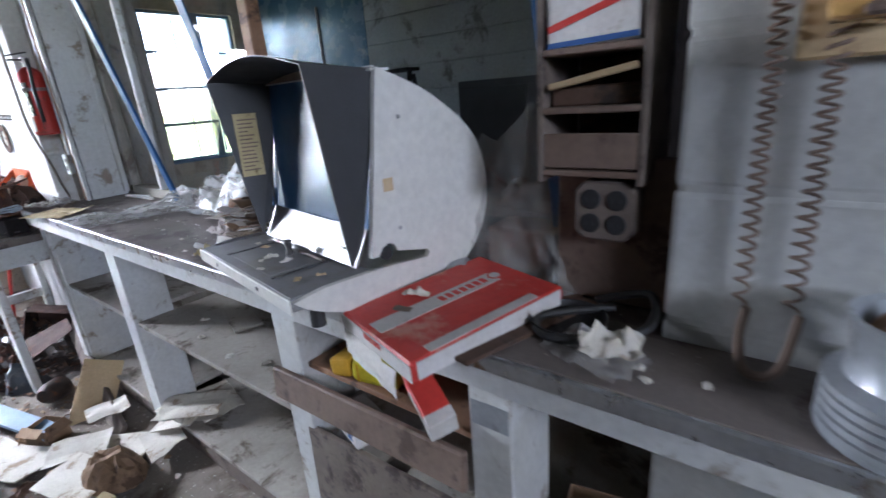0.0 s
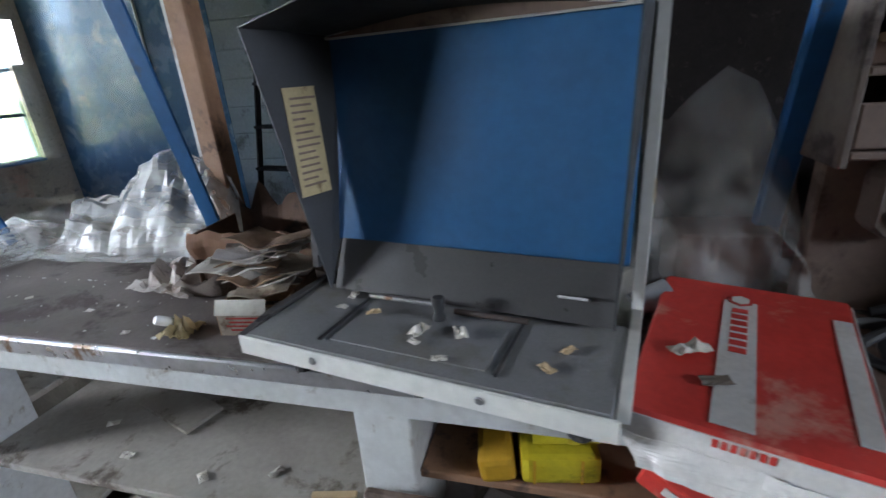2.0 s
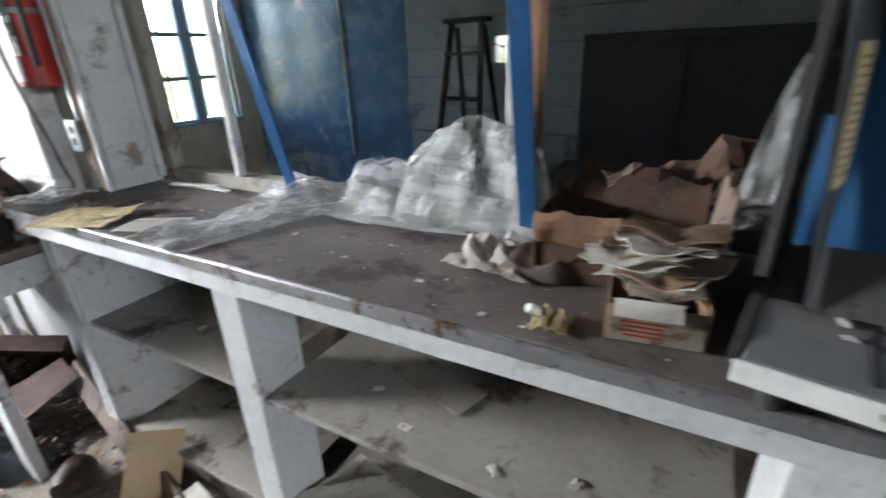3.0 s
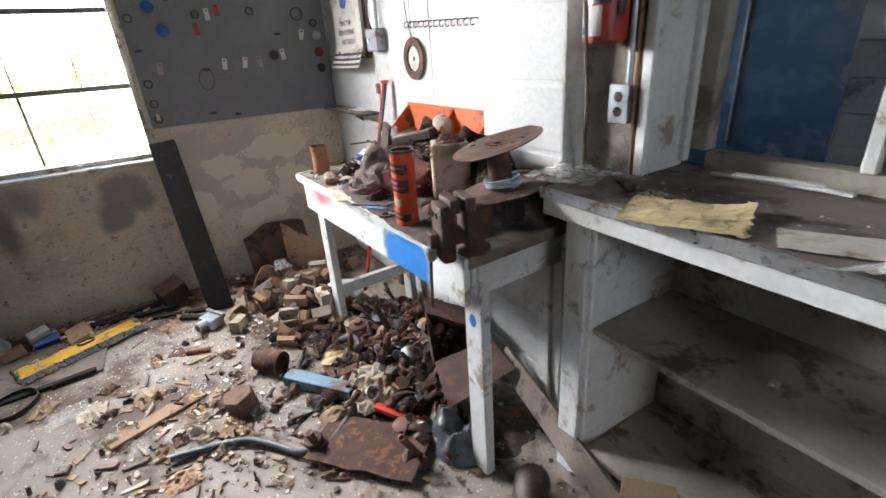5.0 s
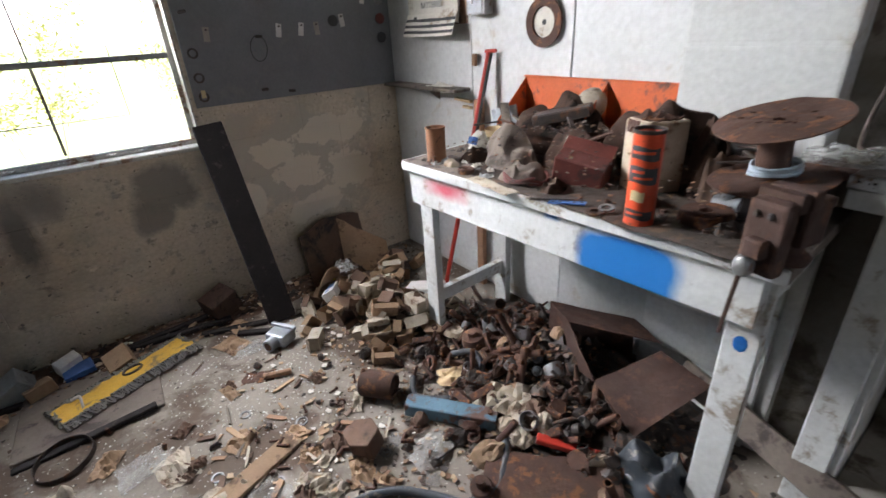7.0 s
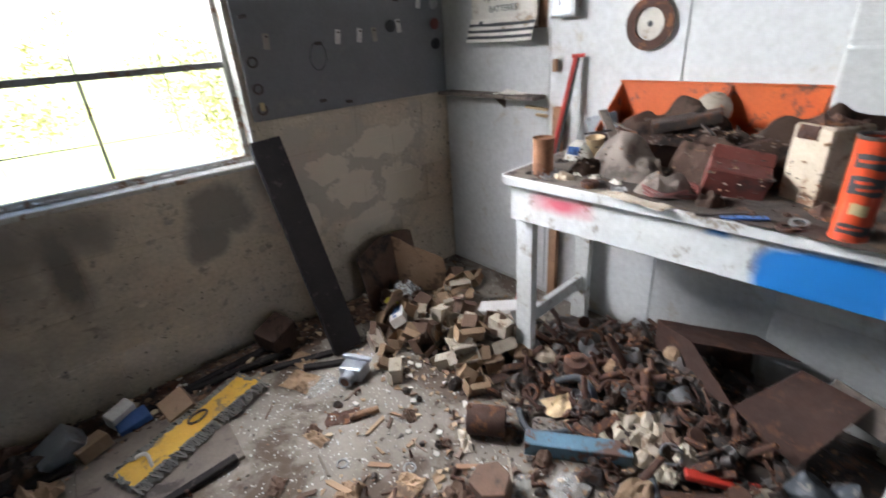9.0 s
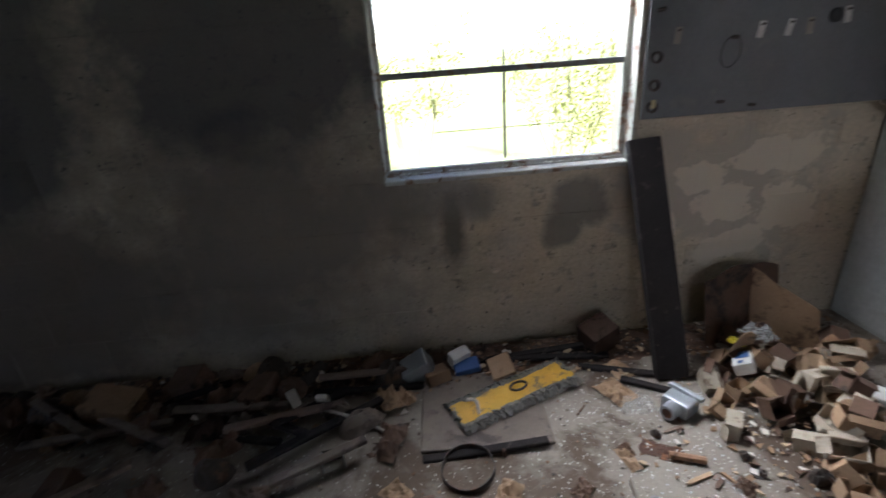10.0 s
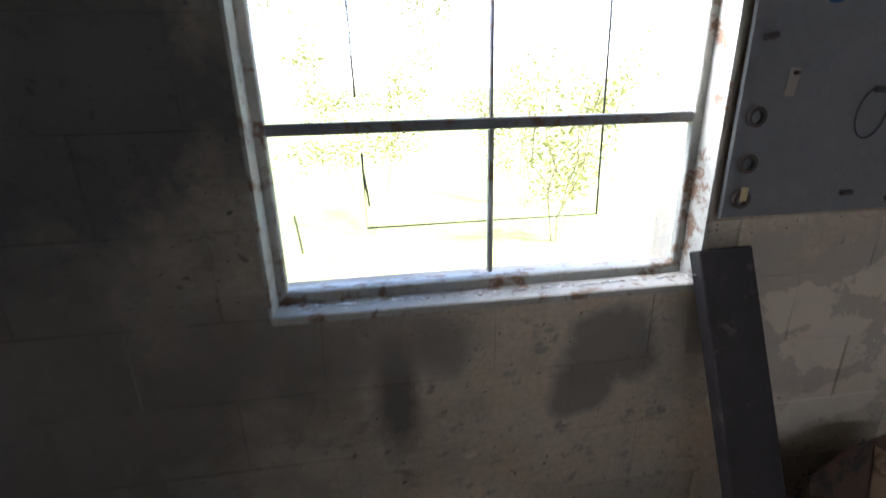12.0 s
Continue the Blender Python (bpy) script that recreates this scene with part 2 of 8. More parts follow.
M["card"] = mat("brown_cardboard", (0.36, 0.235, 0.145), (0.27, 0.17, 0.10), 0.9, scale=9, stain=(0.13, 0.08, 0.05), stain_scale=12, stain_amount=0.3, fine=120, bump=0.2, vary=0.3)
M["card_dark"] = mat("damp_dark_cardboard", (0.15, 0.085, 0.055), (0.085, 0.05, 0.035), 0.85, scale=9, stain=(0.035, 0.025, 0.02), stain_scale=9, stain_amount=0.35, fine=120, bump=0.3, vary=0.2)
M["paper"] = mat("soiled_white_paper", (0.68, 0.65, 0.58), (0.54, 0.50, 0.43), 0.85, scale=10, stain=(0.30, 0.22, 0.15), stain_scale=10, stain_amount=0.25, fine=120, bump=0.15, vary=0.12)
M["manila"] = mat("stained_yellow_paper", (0.58, 0.48, 0.27), (0.47, 0.37, 0.19), 0.8, scale=12, stain=(0.16, 0.10, 0.05), stain_scale=18, stain_amount=0.22, fine=120, bump=0.2)
M["tan_paper"] = mat("tan_folder_card", (0.60, 0.45, 0.27), (0.50, 0.36, 0.20), 0.8, scale=8, stain=(0.30, 0.2, 0.12), stain_scale=9, stain_amount=0.2, fine=110, bump=0.1)
M["red_card"] = mat("red_printed_card", (0.62, 0.048, 0.036), (0.52, 0.042, 0.03), 0.5, scale=7, stain=(0.60, 0.26, 0.20), stain_scale=6, stain_amount=0.24, fine=100, bump=0.1)
M["white_card"] = mat("white_printed_card", (0.70, 0.68, 0.65), (0.58, 0.55, 0.52), 0.7, scale=9, stain=(0.35, 0.28, 0.22), stain_scale=10, stain_amount=0.18, fine=110, bump=0.15, vary=0.1)
M["yellow"] = mat("yellow_plastic", (0.62, 0.50, 0.02), (0.50, 0.42, 0.03), 0.35, scale=10, stain=(0.25, 0.22, 0.02), stain_scale=12, stain_amount=0.2, bump=0.1)
M["mustard"] = mat("scuffed_mustard_paint", (0.58, 0.33, 0.02), (0.48, 0.26, 0.02), 0.55, scale=10, stain=(0.18, 0.12, 0.05), stain_scale=15, stain_amount=0.22, fine=100, bump=0.2)
M["orange"] = mat("orange_steel_paint", (0.62, 0.115, 0.018), (0.50, 0.085, 0.018), 0.5, scale=8, stain=(0.14, 0.05, 0.03), stain_scale=14, stain_amount=0.25, fine=90, bump=0.15)
M["red"] = mat("worn_red_paint", (0.48, 0.035, 0.022), (0.36, 0.03, 0.02), 0.45, scale=9, stain=(0.12, 0.05, 0.035), stain_scale=16, stain_amount=0.25, fine=90, bump=0.15)
M["can_red"] = mat("orange_red_label", (0.66, 0.075, 0.02), (0.55, 0.06, 0.02), 0.4, scale=9, stain=(0.16, 0.05, 0.03), stain_scale=18, stain_amount=0.2, fine=90, bump=0.1)
M["maroon"] = mat("dark_red_card", (0.16, 0.035, 0.025), (0.10, 0.025, 0.02), 0.6, scale=9, stain=(0.05, 0.025, 0.02), stain_scale=12, stain_amount=0.3, bump=0.2)
M["ivory"] = mat("ivory_enamel", (0.69, 0.68, 0.63), (0.66, 0.65, 0.60), 0.45, scale=2, stain=(0.48, 0.44, 0.37), stain_scale=9, stain_amount=-0.35, fine=60, bump=0.06)
M["grey_enamel"] = mat("grey_textured_enamel", (0.19, 0.192, 0.195), (0.235, 0.23, 0.225), 0.6, scale=6, stain=(0.20, 0.19, 0.17), stain_scale=8, stain_amount=0.2, fine=300, bump=0.15)
M["panel_grey"] = mat("dark_brown_grey_enamel", (0.060, 0.058, 0.058), (0.078, 0.074, 0.072), 0.34, scale=5, fine=250, bump=0.06)
M["visor"] = mat("dark_grey_enamel", (0.036, 0.038, 0.040), (0.044, 0.046, 0.048), 0.55, scale=4, fine=250, bump=0.08)
M["screen_blue"] = mat("matt_blue_screen", (0.027, 0.105, 0.235), (0.023, 0.09, 0.205), 0.42, scale=3, stain=(0.032, 0.113, 0.245), stain_scale=5, stain_amount=0.15, fine=60, bump=0.03)
M["black"] = mat("black_rubber", (0.018, 0.018, 0.02), (0.03, 0.03, 0.03), 0.6, scale=10, stain=(0.10, 0.09, 0.08), stain_scale=15, stain_amount=0.2, bump=0.15)
M["hose"] = mat("dusty_blue_black_hose", (0.035, 0.045, 0.058), (0.06, 0.065, 0.07), 0.5, scale=20, stain=(0.2, 0.18, 0.15), stain_scale=25, stain_amount=0.15, bump=0.1)
M["blue_bar"] = mat("chipped_blue_paint", (0.11, 0.21, 0.28), (0.08, 0.15, 0.20), 0.6, scale=12, stain=(0.12, 0.06, 0.04), stain_scale=14, stain_amount=0.42, bump=0.4)
M["rag"] = mat("dirty_cloth", (0.22, 0.18, 0.15), (0.13, 0.10, 0.085), 0.95, scale=8, stain=(0.07, 0.055, 0.045), stain_scale=8, stain_amount=0.35, fine=250, bump=0.3)
M["rag_white"] = mat("soiled_white_cloth", (0.60, 0.56, 0.52), (0.42, 0.37, 0.33), 0.95, scale=8, stain=(0.22, 0.16, 0.12), stain_scale=9, stain_amount=0.3, fine=250, bump=0.3)
M["leather"] = mat("dark_oily_rag", (0.050, 0.031, 0.025), (0.085, 0.054, 0.040), 0.95, scale=10, stain=(0.020, 0.016, 0.015), stain_scale=9, stain_amount=0.45, fine=260, bump=0.5, spec=0.06, vary=0.2)
M["bristle"] = mat("grey_dusty_bristle", (0.19, 0.18, 0.165), (0.11, 0.10, 0.09), 0.95, scale=40, fine=200, bump=0.3)
M["plastic_cap"] = mat("white_plastic", (0.72, 0.72, 0.70), (0.62, 0.62, 0.6), 0.4, scale=8, bump=0.05)
M["galv"] = mat("galvanised_sheet", (0.42, 0.45, 0.48), (0.34, 0.365, 0.39), 0.42, 0.6, scale=10, stain=(0.25, 0.25, 0.25), stain_scale=12, stain_amount=0.25, bump=0.15)
M["brass"] = mat("yellowed_plastic", (0.62, 0.38, 0.13), (0.50, 0.29, 0.10), 0.4, scale=8, bump=0.05)
M["ink"] = mat("dark_print", (0.05, 0.05, 0.055), None, 0.7, scale=20, bump=0)
M["ink_blue"] = mat("blue_print", (0.04, 0.12, 0.34), None, 0.6, scale=20, bump=0)
M["cable"] = mat("pale_blue_cable", (0.42, 0.50, 0.56), (0.32, 0.38, 0.43), 0.5, scale=20, bump=0.1)
M["grass"] = mat("sunlit_grass", (0.16, 0.22, 0.06), (0.22, 0.24, 0.08), 0.9, scale=3, stain=(0.25, 0.22, 0.12), stain_scale=2, stain_amount=0.3, world_space=True)
M["leaf"] = mat("yellow_green_leaf", (0.20, 0.22, 0.07), (0.30, 0.27, 0.09), 0.6, scale=2, bump=0)
M["bark"] = mat("grey_bark", (0.26, 0.22, 0.17), (0.18, 0.15, 0.12), 0.9, scale=9, bump=0.4)
M["rust_dark"] = mat("dark_brown_rust", (0.075, 0.036, 0.025), (0.045, 0.024, 0.019), 0.85, 0.1, scale=9, stain=(0.11, 0.05, 0.03), stain_scale=14, stain_amount=0.3, fine=160, bump=0.5)
M["tin_rust"] = mat("orange_rusty_tin", (0.30, 0.135, 0.065), (0.20, 0.09, 0.05), 0.8, 0.1, scale=14, stain=(0.09, 0.045, 0.03), stain_scale=20, stain_amount=0.35, fine=160, bump=0.4)
M["grime"] = mat("oily_black_grime", (0.045, 0.034, 0.028), (0.075, 0.055, 0.043), 0.8, scale=9, stain=(0.13, 0.075, 0.045), stain_scale=16, stain_amount=0.3, fine=140, bump=0.7, depth=0.006)
M["spray_blue"] = mat("sprayed_blue", (0.0, 0.13, 0.42), (0.0, 0.10, 0.34), 0.6, scale=20, bump=0)
M["chrome"] = mat("bright_chrome", (0.75, 0.77, 0.80), (0.60, 0.61, 0.63), 0.22, 0.9, scale=6, bump=0.05)
M["soiled_card"] = mat("soiled_pale_card", (0.46, 0.40, 0.32), (0.34, 0.28, 0.21), 0.85, scale=12, stain=(0.16, 0.10, 0.065), stain_scale=14, stain_amount=0.35, fine=120, bump=0.25, vary=0.2)
M["stained_tan"] = mat("rust_stained_card", (0.52, 0.44, 0.34), (0.40, 0.31, 0.22), 0.8, scale=10, stain=(0.17, 0.085, 0.045), stain_scale=11, stain_amount=0.36, fine=100, bump=0.2)
M["stained_stripe"] = mat("water_stained_brown_card", (0.30, 0.165, 0.10), (0.17, 0.085, 0.05), 0.85, scale=26, stain=(0.46, 0.33, 0.23), stain_scale=22, stain_amount=0.2, fine=120, bump=0.25, stretch=0.12)
M["ceiling"] = mat("grey_ceiling_paint", (0.16, 0.15, 0.135), (0.10, 0.095, 0.085), 0.9, scale=2, stain=(0.14, 0.12, 0.10), stain_scale=2.5, stain_amount=0.3, world_space=True)


def plastic_film(name, thin, thick):
    """Thin milky polythene: part of the light goes straight through."""
    m = bpy.data.materials.new(name)
    m.use_nodes = True
    n, L = m.node_tree.nodes, m.node_tree.links
    p = n["Principled BSDF"]
    p.inputs["Base Color"].default_value = (0.72, 0.72, 0.70, 1)
    p.inputs["Roughness"].default_value = 0.34
    p.inputs["Specular IOR Level"].default_value = 0.3
    t = n.new("ShaderNodeBsdfTransparent")
    x = n.new("ShaderNodeMixShader")
    noise_t = n.new("ShaderNodeTexNoise")
    noise_t.inputs["Scale"].default_value = 7.0
    r = n.new("ShaderNodeMapRange")
    r.inputs["From Min"].default_value, r.inputs["From Max"].default_value = 0.3, 0.7
    r.inputs["To Min"].default_value, r.inputs["To Max"].default_value = thin, thick
    L.new(noise_t.outputs["Fac"], r.inputs["Value"])
    L.new(r.outputs[0], x.inputs[0])
    L.new(t.outputs[0], x.inputs[1])
    L.new(p.outputs[0], x.inputs[2])
    L.new(x.outputs[0], n["Material Output"].inputs["Surface"])
    return m


M["film"] = plastic_film("milky_polythene", 0.16, 0.50)
M["film_thin"] = plastic_film("thin_clear_polythene", 0.05, 0.22)


def let_through(m, share, colour):
    """Thin leaves also pass light on to their far side."""
    n, L = m.node_tree.nodes, m.node_tree.links
    t = n.new("ShaderNodeBsdfTranslucent")
    t.inputs["Color"].default_value = (*colour, 1)
    x = n.new("ShaderNodeMixShader")
    x.inputs[0].default_value = share
    L.new(n["Principled BSDF"].outputs[0], x.inputs[1])
    L.new(t.outputs[0], x.inputs[2])
    L.new(x.outputs[0], n["Material Output"].inputs["Surface"])


let_through(M["leaf"], 0.4, (0.28, 0.29, 0.09))

# ---- shapes ----
rnd = random.Random(7)


def box(sx, sy, sz, at=(0, 0, 0), bev=0.0, rot=None, bm=None):
    """A box of that size round the point at, its edges rounded by bev; adds to bm when given."""
    out = bm or bmesh.new()
    t = bmesh.new()
    bmesh.ops.create_cube(t, size=1, matrix=Matrix.Diagonal((sx, sy, sz, 1)))
    if bev:
        bmesh.ops.bevel(t, geom=t.edges[:], offset=bev, segments=2 if bev > 0.004 else 1, affect="EDGES", profile=0.6)
    t.transform(Matrix.Translation(at) @ (rot or Matrix.Identity(4)))
    return merge(out, t)


def merge(out, t):
    tmp = bpy.data.meshes.new("tmp")
    t.to_mesh(tmp)
    t.free()
    out.from_mesh(tmp)
    bpy.data.meshes.remove(tmp)
    return out


def cyl(r1, r2, h, seg=20, m=None, bm=None, caps=True):
    """A cone or cylinder that stands on z = 0."""
    out = bm or bmesh.new()
    t = bmesh.new()
    bmesh.ops.create_cone(t, cap_ends=caps, segments=seg, radius1=r1, radius2=r2, depth=h, matrix=Matrix.Translation((0, 0, h / 2)))
    if m is not None:
        t.transform(m)
    return merge(out, t)


def lathe(profile, seg=24, m=None, bm=None):
    """Turns (radius, height) points round z."""
    out = bm or bmesh.new()
    t = bmesh.new()
    rings = []
    for r, z in profile:
        rings.append([t.verts.new((r * math.cos(2 * math.pi * i / seg), r * math.sin(2 * math.pi * i / seg), z)) for i in range(seg)] if r > 1e-6 else [t.verts.new((0, 0, z))])
    for a, b in zip(rings, rings[1:]):
        for i in range(seg):
            j = (i + 1) % seg
            q = [a[i % len(a)], a[j % len(a)], b[j % len(b)], b[i % len(b)]]
            u = []
            for v in q:
                if v not in u:
                    u.append(v)
            if len(u) > 2:
                t.faces.new(u)
    bmesh.ops.recalc_face_normals(t, faces=t.faces)
    if m is not None:
        t.transform(m)
    return merge(out, t)


def tube(points, r, seg=8, bm=None, closed=False, flat=1.0):
    """Sweeps a round (or flattened) section along points."""
    out = bm or bmesh.new()
    t = bmesh.new()
    pts = [Vector(p) for p in points]
    n = len(pts)
    rings = []
    side = None
    for i, p in enumerate(pts):
        d = (pts[(i + 1) % n] - pts[i - 1]) if closed else (pts[min(i + 1, n - 1)] - pts[max(i - 1, 0)])
        d.normalize()
        if side is None:
            side = d.orthogonal().normalized()
        side = (side - d * side.dot(d)).normalized()
        up = d.cross(side)
        rings.append([t.verts.new(p + side * r * math.cos(2 * math.pi * k / seg) + up * r * flat * math.sin(2 * math.pi * k / seg)) for k in range(seg)])
    for i in range(n if closed else n - 1):
        a, b = rings[i], rings[(i + 1) % n]
        for k in range(seg):
            t.faces.new((a[k], a[(k + 1) % seg], b[(k + 1) % seg], b[k]))
    if not closed:
        t.faces.new(rings[0][::-1])
        t.faces.new(rings[-1])
    bmesh.ops.recalc_face_normals(t, faces=t.faces)
    return merge(out, t)


def curve(points, steps=8, closed=False):
    """A smooth line through points."""
    p = [Vector(q) for q in points]
    n = len(p)
    out = []
    for i in range(n if closed else n - 1):
        a, b, c, d = (p[(i - 1) % n], p[i], p[(i + 1) % n], p[(i + 2) % n]) if closed else (p[max(i - 1, 0)], p[i], p[i + 1], p[min(i + 2, n - 1)])
        for k in range(steps):
            s = k / steps
            out.append(0.5 * ((2 * b) + (c - a) * s + (2 * a - 5 * b + 4 * c - d) * s * s + (3 * b - a - 3 * c + d) * s ** 3))
    if not closed:
        out.append(p[-1])
    return out


def sheet(w, d, nx, ny, fn, th=0.002, bm=None):
    """A thin closed sheet: fn(u, v) gives its point for u, v from 0 to 1."""
    out = bm or bmesh.new()
    t = bmesh.new()
    top = [[t.verts.new(fn(i / nx, j / ny)) for j in range(ny + 1)] for i in range(nx + 1)]
    for i in range(nx):
        for j in range(ny):
            t.faces.new((top[i][j], top[i + 1][j], top[i + 1][j + 1], top[i][j + 1]))
    t.normal_update()
    bmesh.ops.solidify(t, geom=t.faces[:], thickness=th)
    return merge(out, t)


def crumpled(w, d, h, seed, n=14, th=0.0015, edge=0.5, fold=3.0):
    """A crumpled rectangle of paper, film or cloth with sharp folds."""
    def fn(u, v):
        x, y = (u - 0.5) * w, (v - 0.5) * d
        q = Vector((x / max(w, d) * fold + seed * 3.1, y / max(w, d) * fold - seed * 1.7, seed))
        z = abs(noise.noise(q)) * 1.3 + 0.5 * abs(noise.noise(q * 2.3)) + 0.25 * noise.noise(q * 5.1)
        e = min(u, v, 1 - u, 1 - v) * 4
        z *= edge + (1 - edge) * min(1, e)
        return (x + 0.10 * w * noise.noise(q * 1.7 + Vector((9, 0, 0))), y + 0.10 * d * noise.noise(q * 1.7 + Vector((0, 9, 0))), max(z, 0.0) * h)
    return sheet(w, d, n, n, fn, th)


def lump(w, d, h, seed, n=18, th=0.002, crease=1.0, fold=2.6):
    """A heaped rag or bag: a rounded heap broken by sharp creases."""
    def fn(u, v):
        a, b = 2 * u - 1, 2 * v - 1
        x, y = a * math.sqrt(max(0, 1 - b * b / 2)), b * math.sqrt(max(0, 1 - a * a / 2))
        q = Vector((x * fold * 0.5 + seed * 2.3, y * fold * 0.5 - seed * 1.1, seed * 0.7))
        ridge = 1 - abs(noise.noise(q * 1.6)) * 2.2
        ridge2 = 1 - abs(noise.noise(q * 3.7 + Vector((3, 1, 0)))) * 2.2
        r2_ = min(1.0, x * x + y * y)
        z = h * (1 - r2_) ** 0.6 * (0.62 + crease * min(1.0, 0.45 * min(w, d) / h) * (0.30 * ridge + 0.16 * ridge2))
        return (x * w / 2 * (1 + 0.18 * noise.noise(q * 1.3)), y * d / 2 * (1 + 0.18 * noise.noise(q * 1.3 + Vector((7, 7, 0)))), max(0.0, z) + 0.0005)
    return sheet(w, d, n, n, fn, th)


def rag(w, d, h, seed, n=30, th=0.003, folds=3.2):
    """A heaped cloth: long meandering folds that run out at a ragged hem."""
    th0 = seed * 1.37
    ca, sa = math.cos(th0), math.sin(th0)

    def fn(u, v):
        a, b = 2 * u - 1, 2 * v - 1
        x, y = a * math.sqrt(max(0, 1 - b * b / 2)), b * math.sqrt(max(0, 1 - a * a / 2))
        q = Vector((x * 1.3 + seed * 2.3, y * 1.3 - seed * 1.1, seed * 0.7))
        w1, w2 = noise.noise(q), noise.noise(q + Vector((5, 2, 9)))
        f1 = 0.5 + 0.5 * math.sin(2 * folds * (x * ca + y * sa) + 4.0 * w1)
        f2 = 0.5 + 0.5 * math.sin(2.6 * folds * (y * ca - x * sa) + 4.0 * w2)
        r2_ = min(1.0, x * x + y * y)
        env = (1 - r2_ ** 1.5) ** 0.8
        z = h * env * (0.50 + 0.34 * w2 + 0.42 * f1 * f1 + 0.20 * f2 * f2)
        return (x * w / 2 * (1 + 0.30 * w1), y * d / 2 * (1 + 0.30 * w2), max(0.0, z) + 0.0005 + 0.05 * h * abs(w1))
    return sheet(w, d, n, n, fn, th)


def slab(outline, th, bm=None, m=None, bev=0.0):
    """A flat plate with that outline in x and y, standing th high on z = 0."""
    out = bm or bmesh.new()
    t = bmesh.new()
    vs = [t.verts.new((x, y, 0)) for x, y in outline]
    f = t.faces.new(vs)
    r = bmesh.ops.extrude_face_region(t, geom=[f])
    bmesh.ops.translate(t, vec=(0, 0, th), verts=[v for v in r["geom"] if isinstance(v, bmesh.types.BMVert)])
    bmesh.ops.recalc_face_normals(t, faces=t.faces)
    if bev:
        bmesh.ops.bevel(t, geom=t.edges[:], offset=bev, segments=1, affect="EDGES")
    if m is not None:
        t.transform(m)
    return merge(out, t)


def mesh_of(name, bm, material, smooth=False):
    me = bpy.data.meshes.new(name)
    bm.to_mesh(me)
    bm.free()
    me.materials.append(material)
    if smooth:
        for f in me.polygons:
            f.use_smooth = True
        me.set_sharp_from_angle(angle=radians(40))
    return me


def part(name, bm, material, parent=None, label="", smooth=False, m=None):
    """One mesh object, under parent when given."""
    ob = new(name, mesh_of(name, bm, material, smooth))
    if parent is not None:
        ob.parent = parent
    if m is not None:
        ob.matrix_local = m
    if label:
        tagged(ob, label)
    return ob


def thing(name, label, category, m=None, group="", kind=""):
    """The empty at the base of a thing of several parts."""
    ob = tagged(new(name), label, category, group, kind)
    if m is not None:
        ob.matrix_world = m
    return ob


def solo(name, bm, material, label, category, m=None, group="", kind="", smooth=False):
    """A thing that is one mesh."""
    ob = tagged(part(name, bm, material, None, "", smooth), label, category, group, kind)
    if m is not None:
        ob.matrix_world = m
    return ob


def copies(ob, poses):
    """Puts ob at the first pose and copies of it at the rest."""
    ob.matrix_basis = poses[0]
    return [ob] + [copy_thing(ob, p) for p in poses[1:]]


def words(text, size, material, parent, m, name="lettering", extrude=0.0004, bold=0.0):
    """Flat printed letters in the built-in font."""
    cu = bpy.data.curves.new(name, "FONT")
    cu.body, cu.size, cu.extrude, cu.offset = text, size, extrude, bold
    cu.align_x, cu.align_y = "CENTER", "CENTER"
    tmp = new("tmp_text", cu)
    me = bpy.data.meshes.new_from_object(tmp.evaluated_get(bpy.context.evaluated_depsgraph_get()))
    bpy.data.objects.remove(tmp)
    me.materials.clear()
    me.materials.append(material)
    ob = new(name, me)
    ob.parent = parent
    ob.matrix_local = m
    return ob


# ---- setting ----
WX, NY, SY, EX, TOP = -5.11, 0.79, -7.0, 3.2, 2.9
BACK = 3.35


def wall_with_holes(name, axis, at, lo, hi, z0, z1, thick, holes, material, label):
    """A wall along x or y with real openings: holes are (a0, a1, z0, z1). thick goes along the positive axis, or the negative."""
    bm = bmesh.new()
    cuts = sorted({lo, hi, *[h[0] for h in holes], *[h[1] for h in holes]})
    zs = sorted({z0, z1, *[h[2] for h in holes], *[h[3] for h in holes]})
    for a, b in zip(cuts, cuts[1:]):
        for c, d in zip(zs, zs[1:]):
            if any(h[0] < (a + b) / 2 < h[1] and h[2] < (c + d) / 2 < h[3] for h in holes):
                continue
            if axis == "x":
                box(b - a, abs(thick), d - c, ((a + b) / 2, at + thick / 2, (c + d) / 2), bm=bm)
            else:
                box(abs(thick), b - a, d - c, (at + thick / 2, (a + b) / 2, (c + d) / 2), bm=bm)
    bmesh.ops.remove_doubles(bm, verts=bm.verts[:], dist=0.0005)
    return solo(name, bm, material, label, "wall", kind="structure")


W1 = (-1.30, -0.29, 0.82, 1.96)
W2 = (2.20, 3.15, 0.84, 2.28)
S2 = (-4.95, -4.29, 1.12, 1.64)
solo("floor", box(EX - WX + 0.6, BACK - SY + 0.6, 0.15, ((EX + WX) / 2, (BACK + SY) / 2, -0.075)), M["concrete"], "dirty grey concrete floor strewn with chips and rubbish", "floor", kind="structure")
# Unseen overhang, added so that no sun enters by the east opening.
solo("east_eave", box(1.4, BACK - SY, 0.12, (EX + 0.9, (BACK + SY) / 2, TOP + 0.06)), M["ceiling"], "unseen grey overhang added to keep out the sun", "eave", kind="structure")
solo("ceiling", box(EX - WX + 0.6, BACK - SY + 0.6, 0.15, ((EX + WX) / 2, (BACK + SY) / 2, TOP + 0.075)), M["ceiling"], "stained grey painted ceiling", "ceiling", kind="structure")
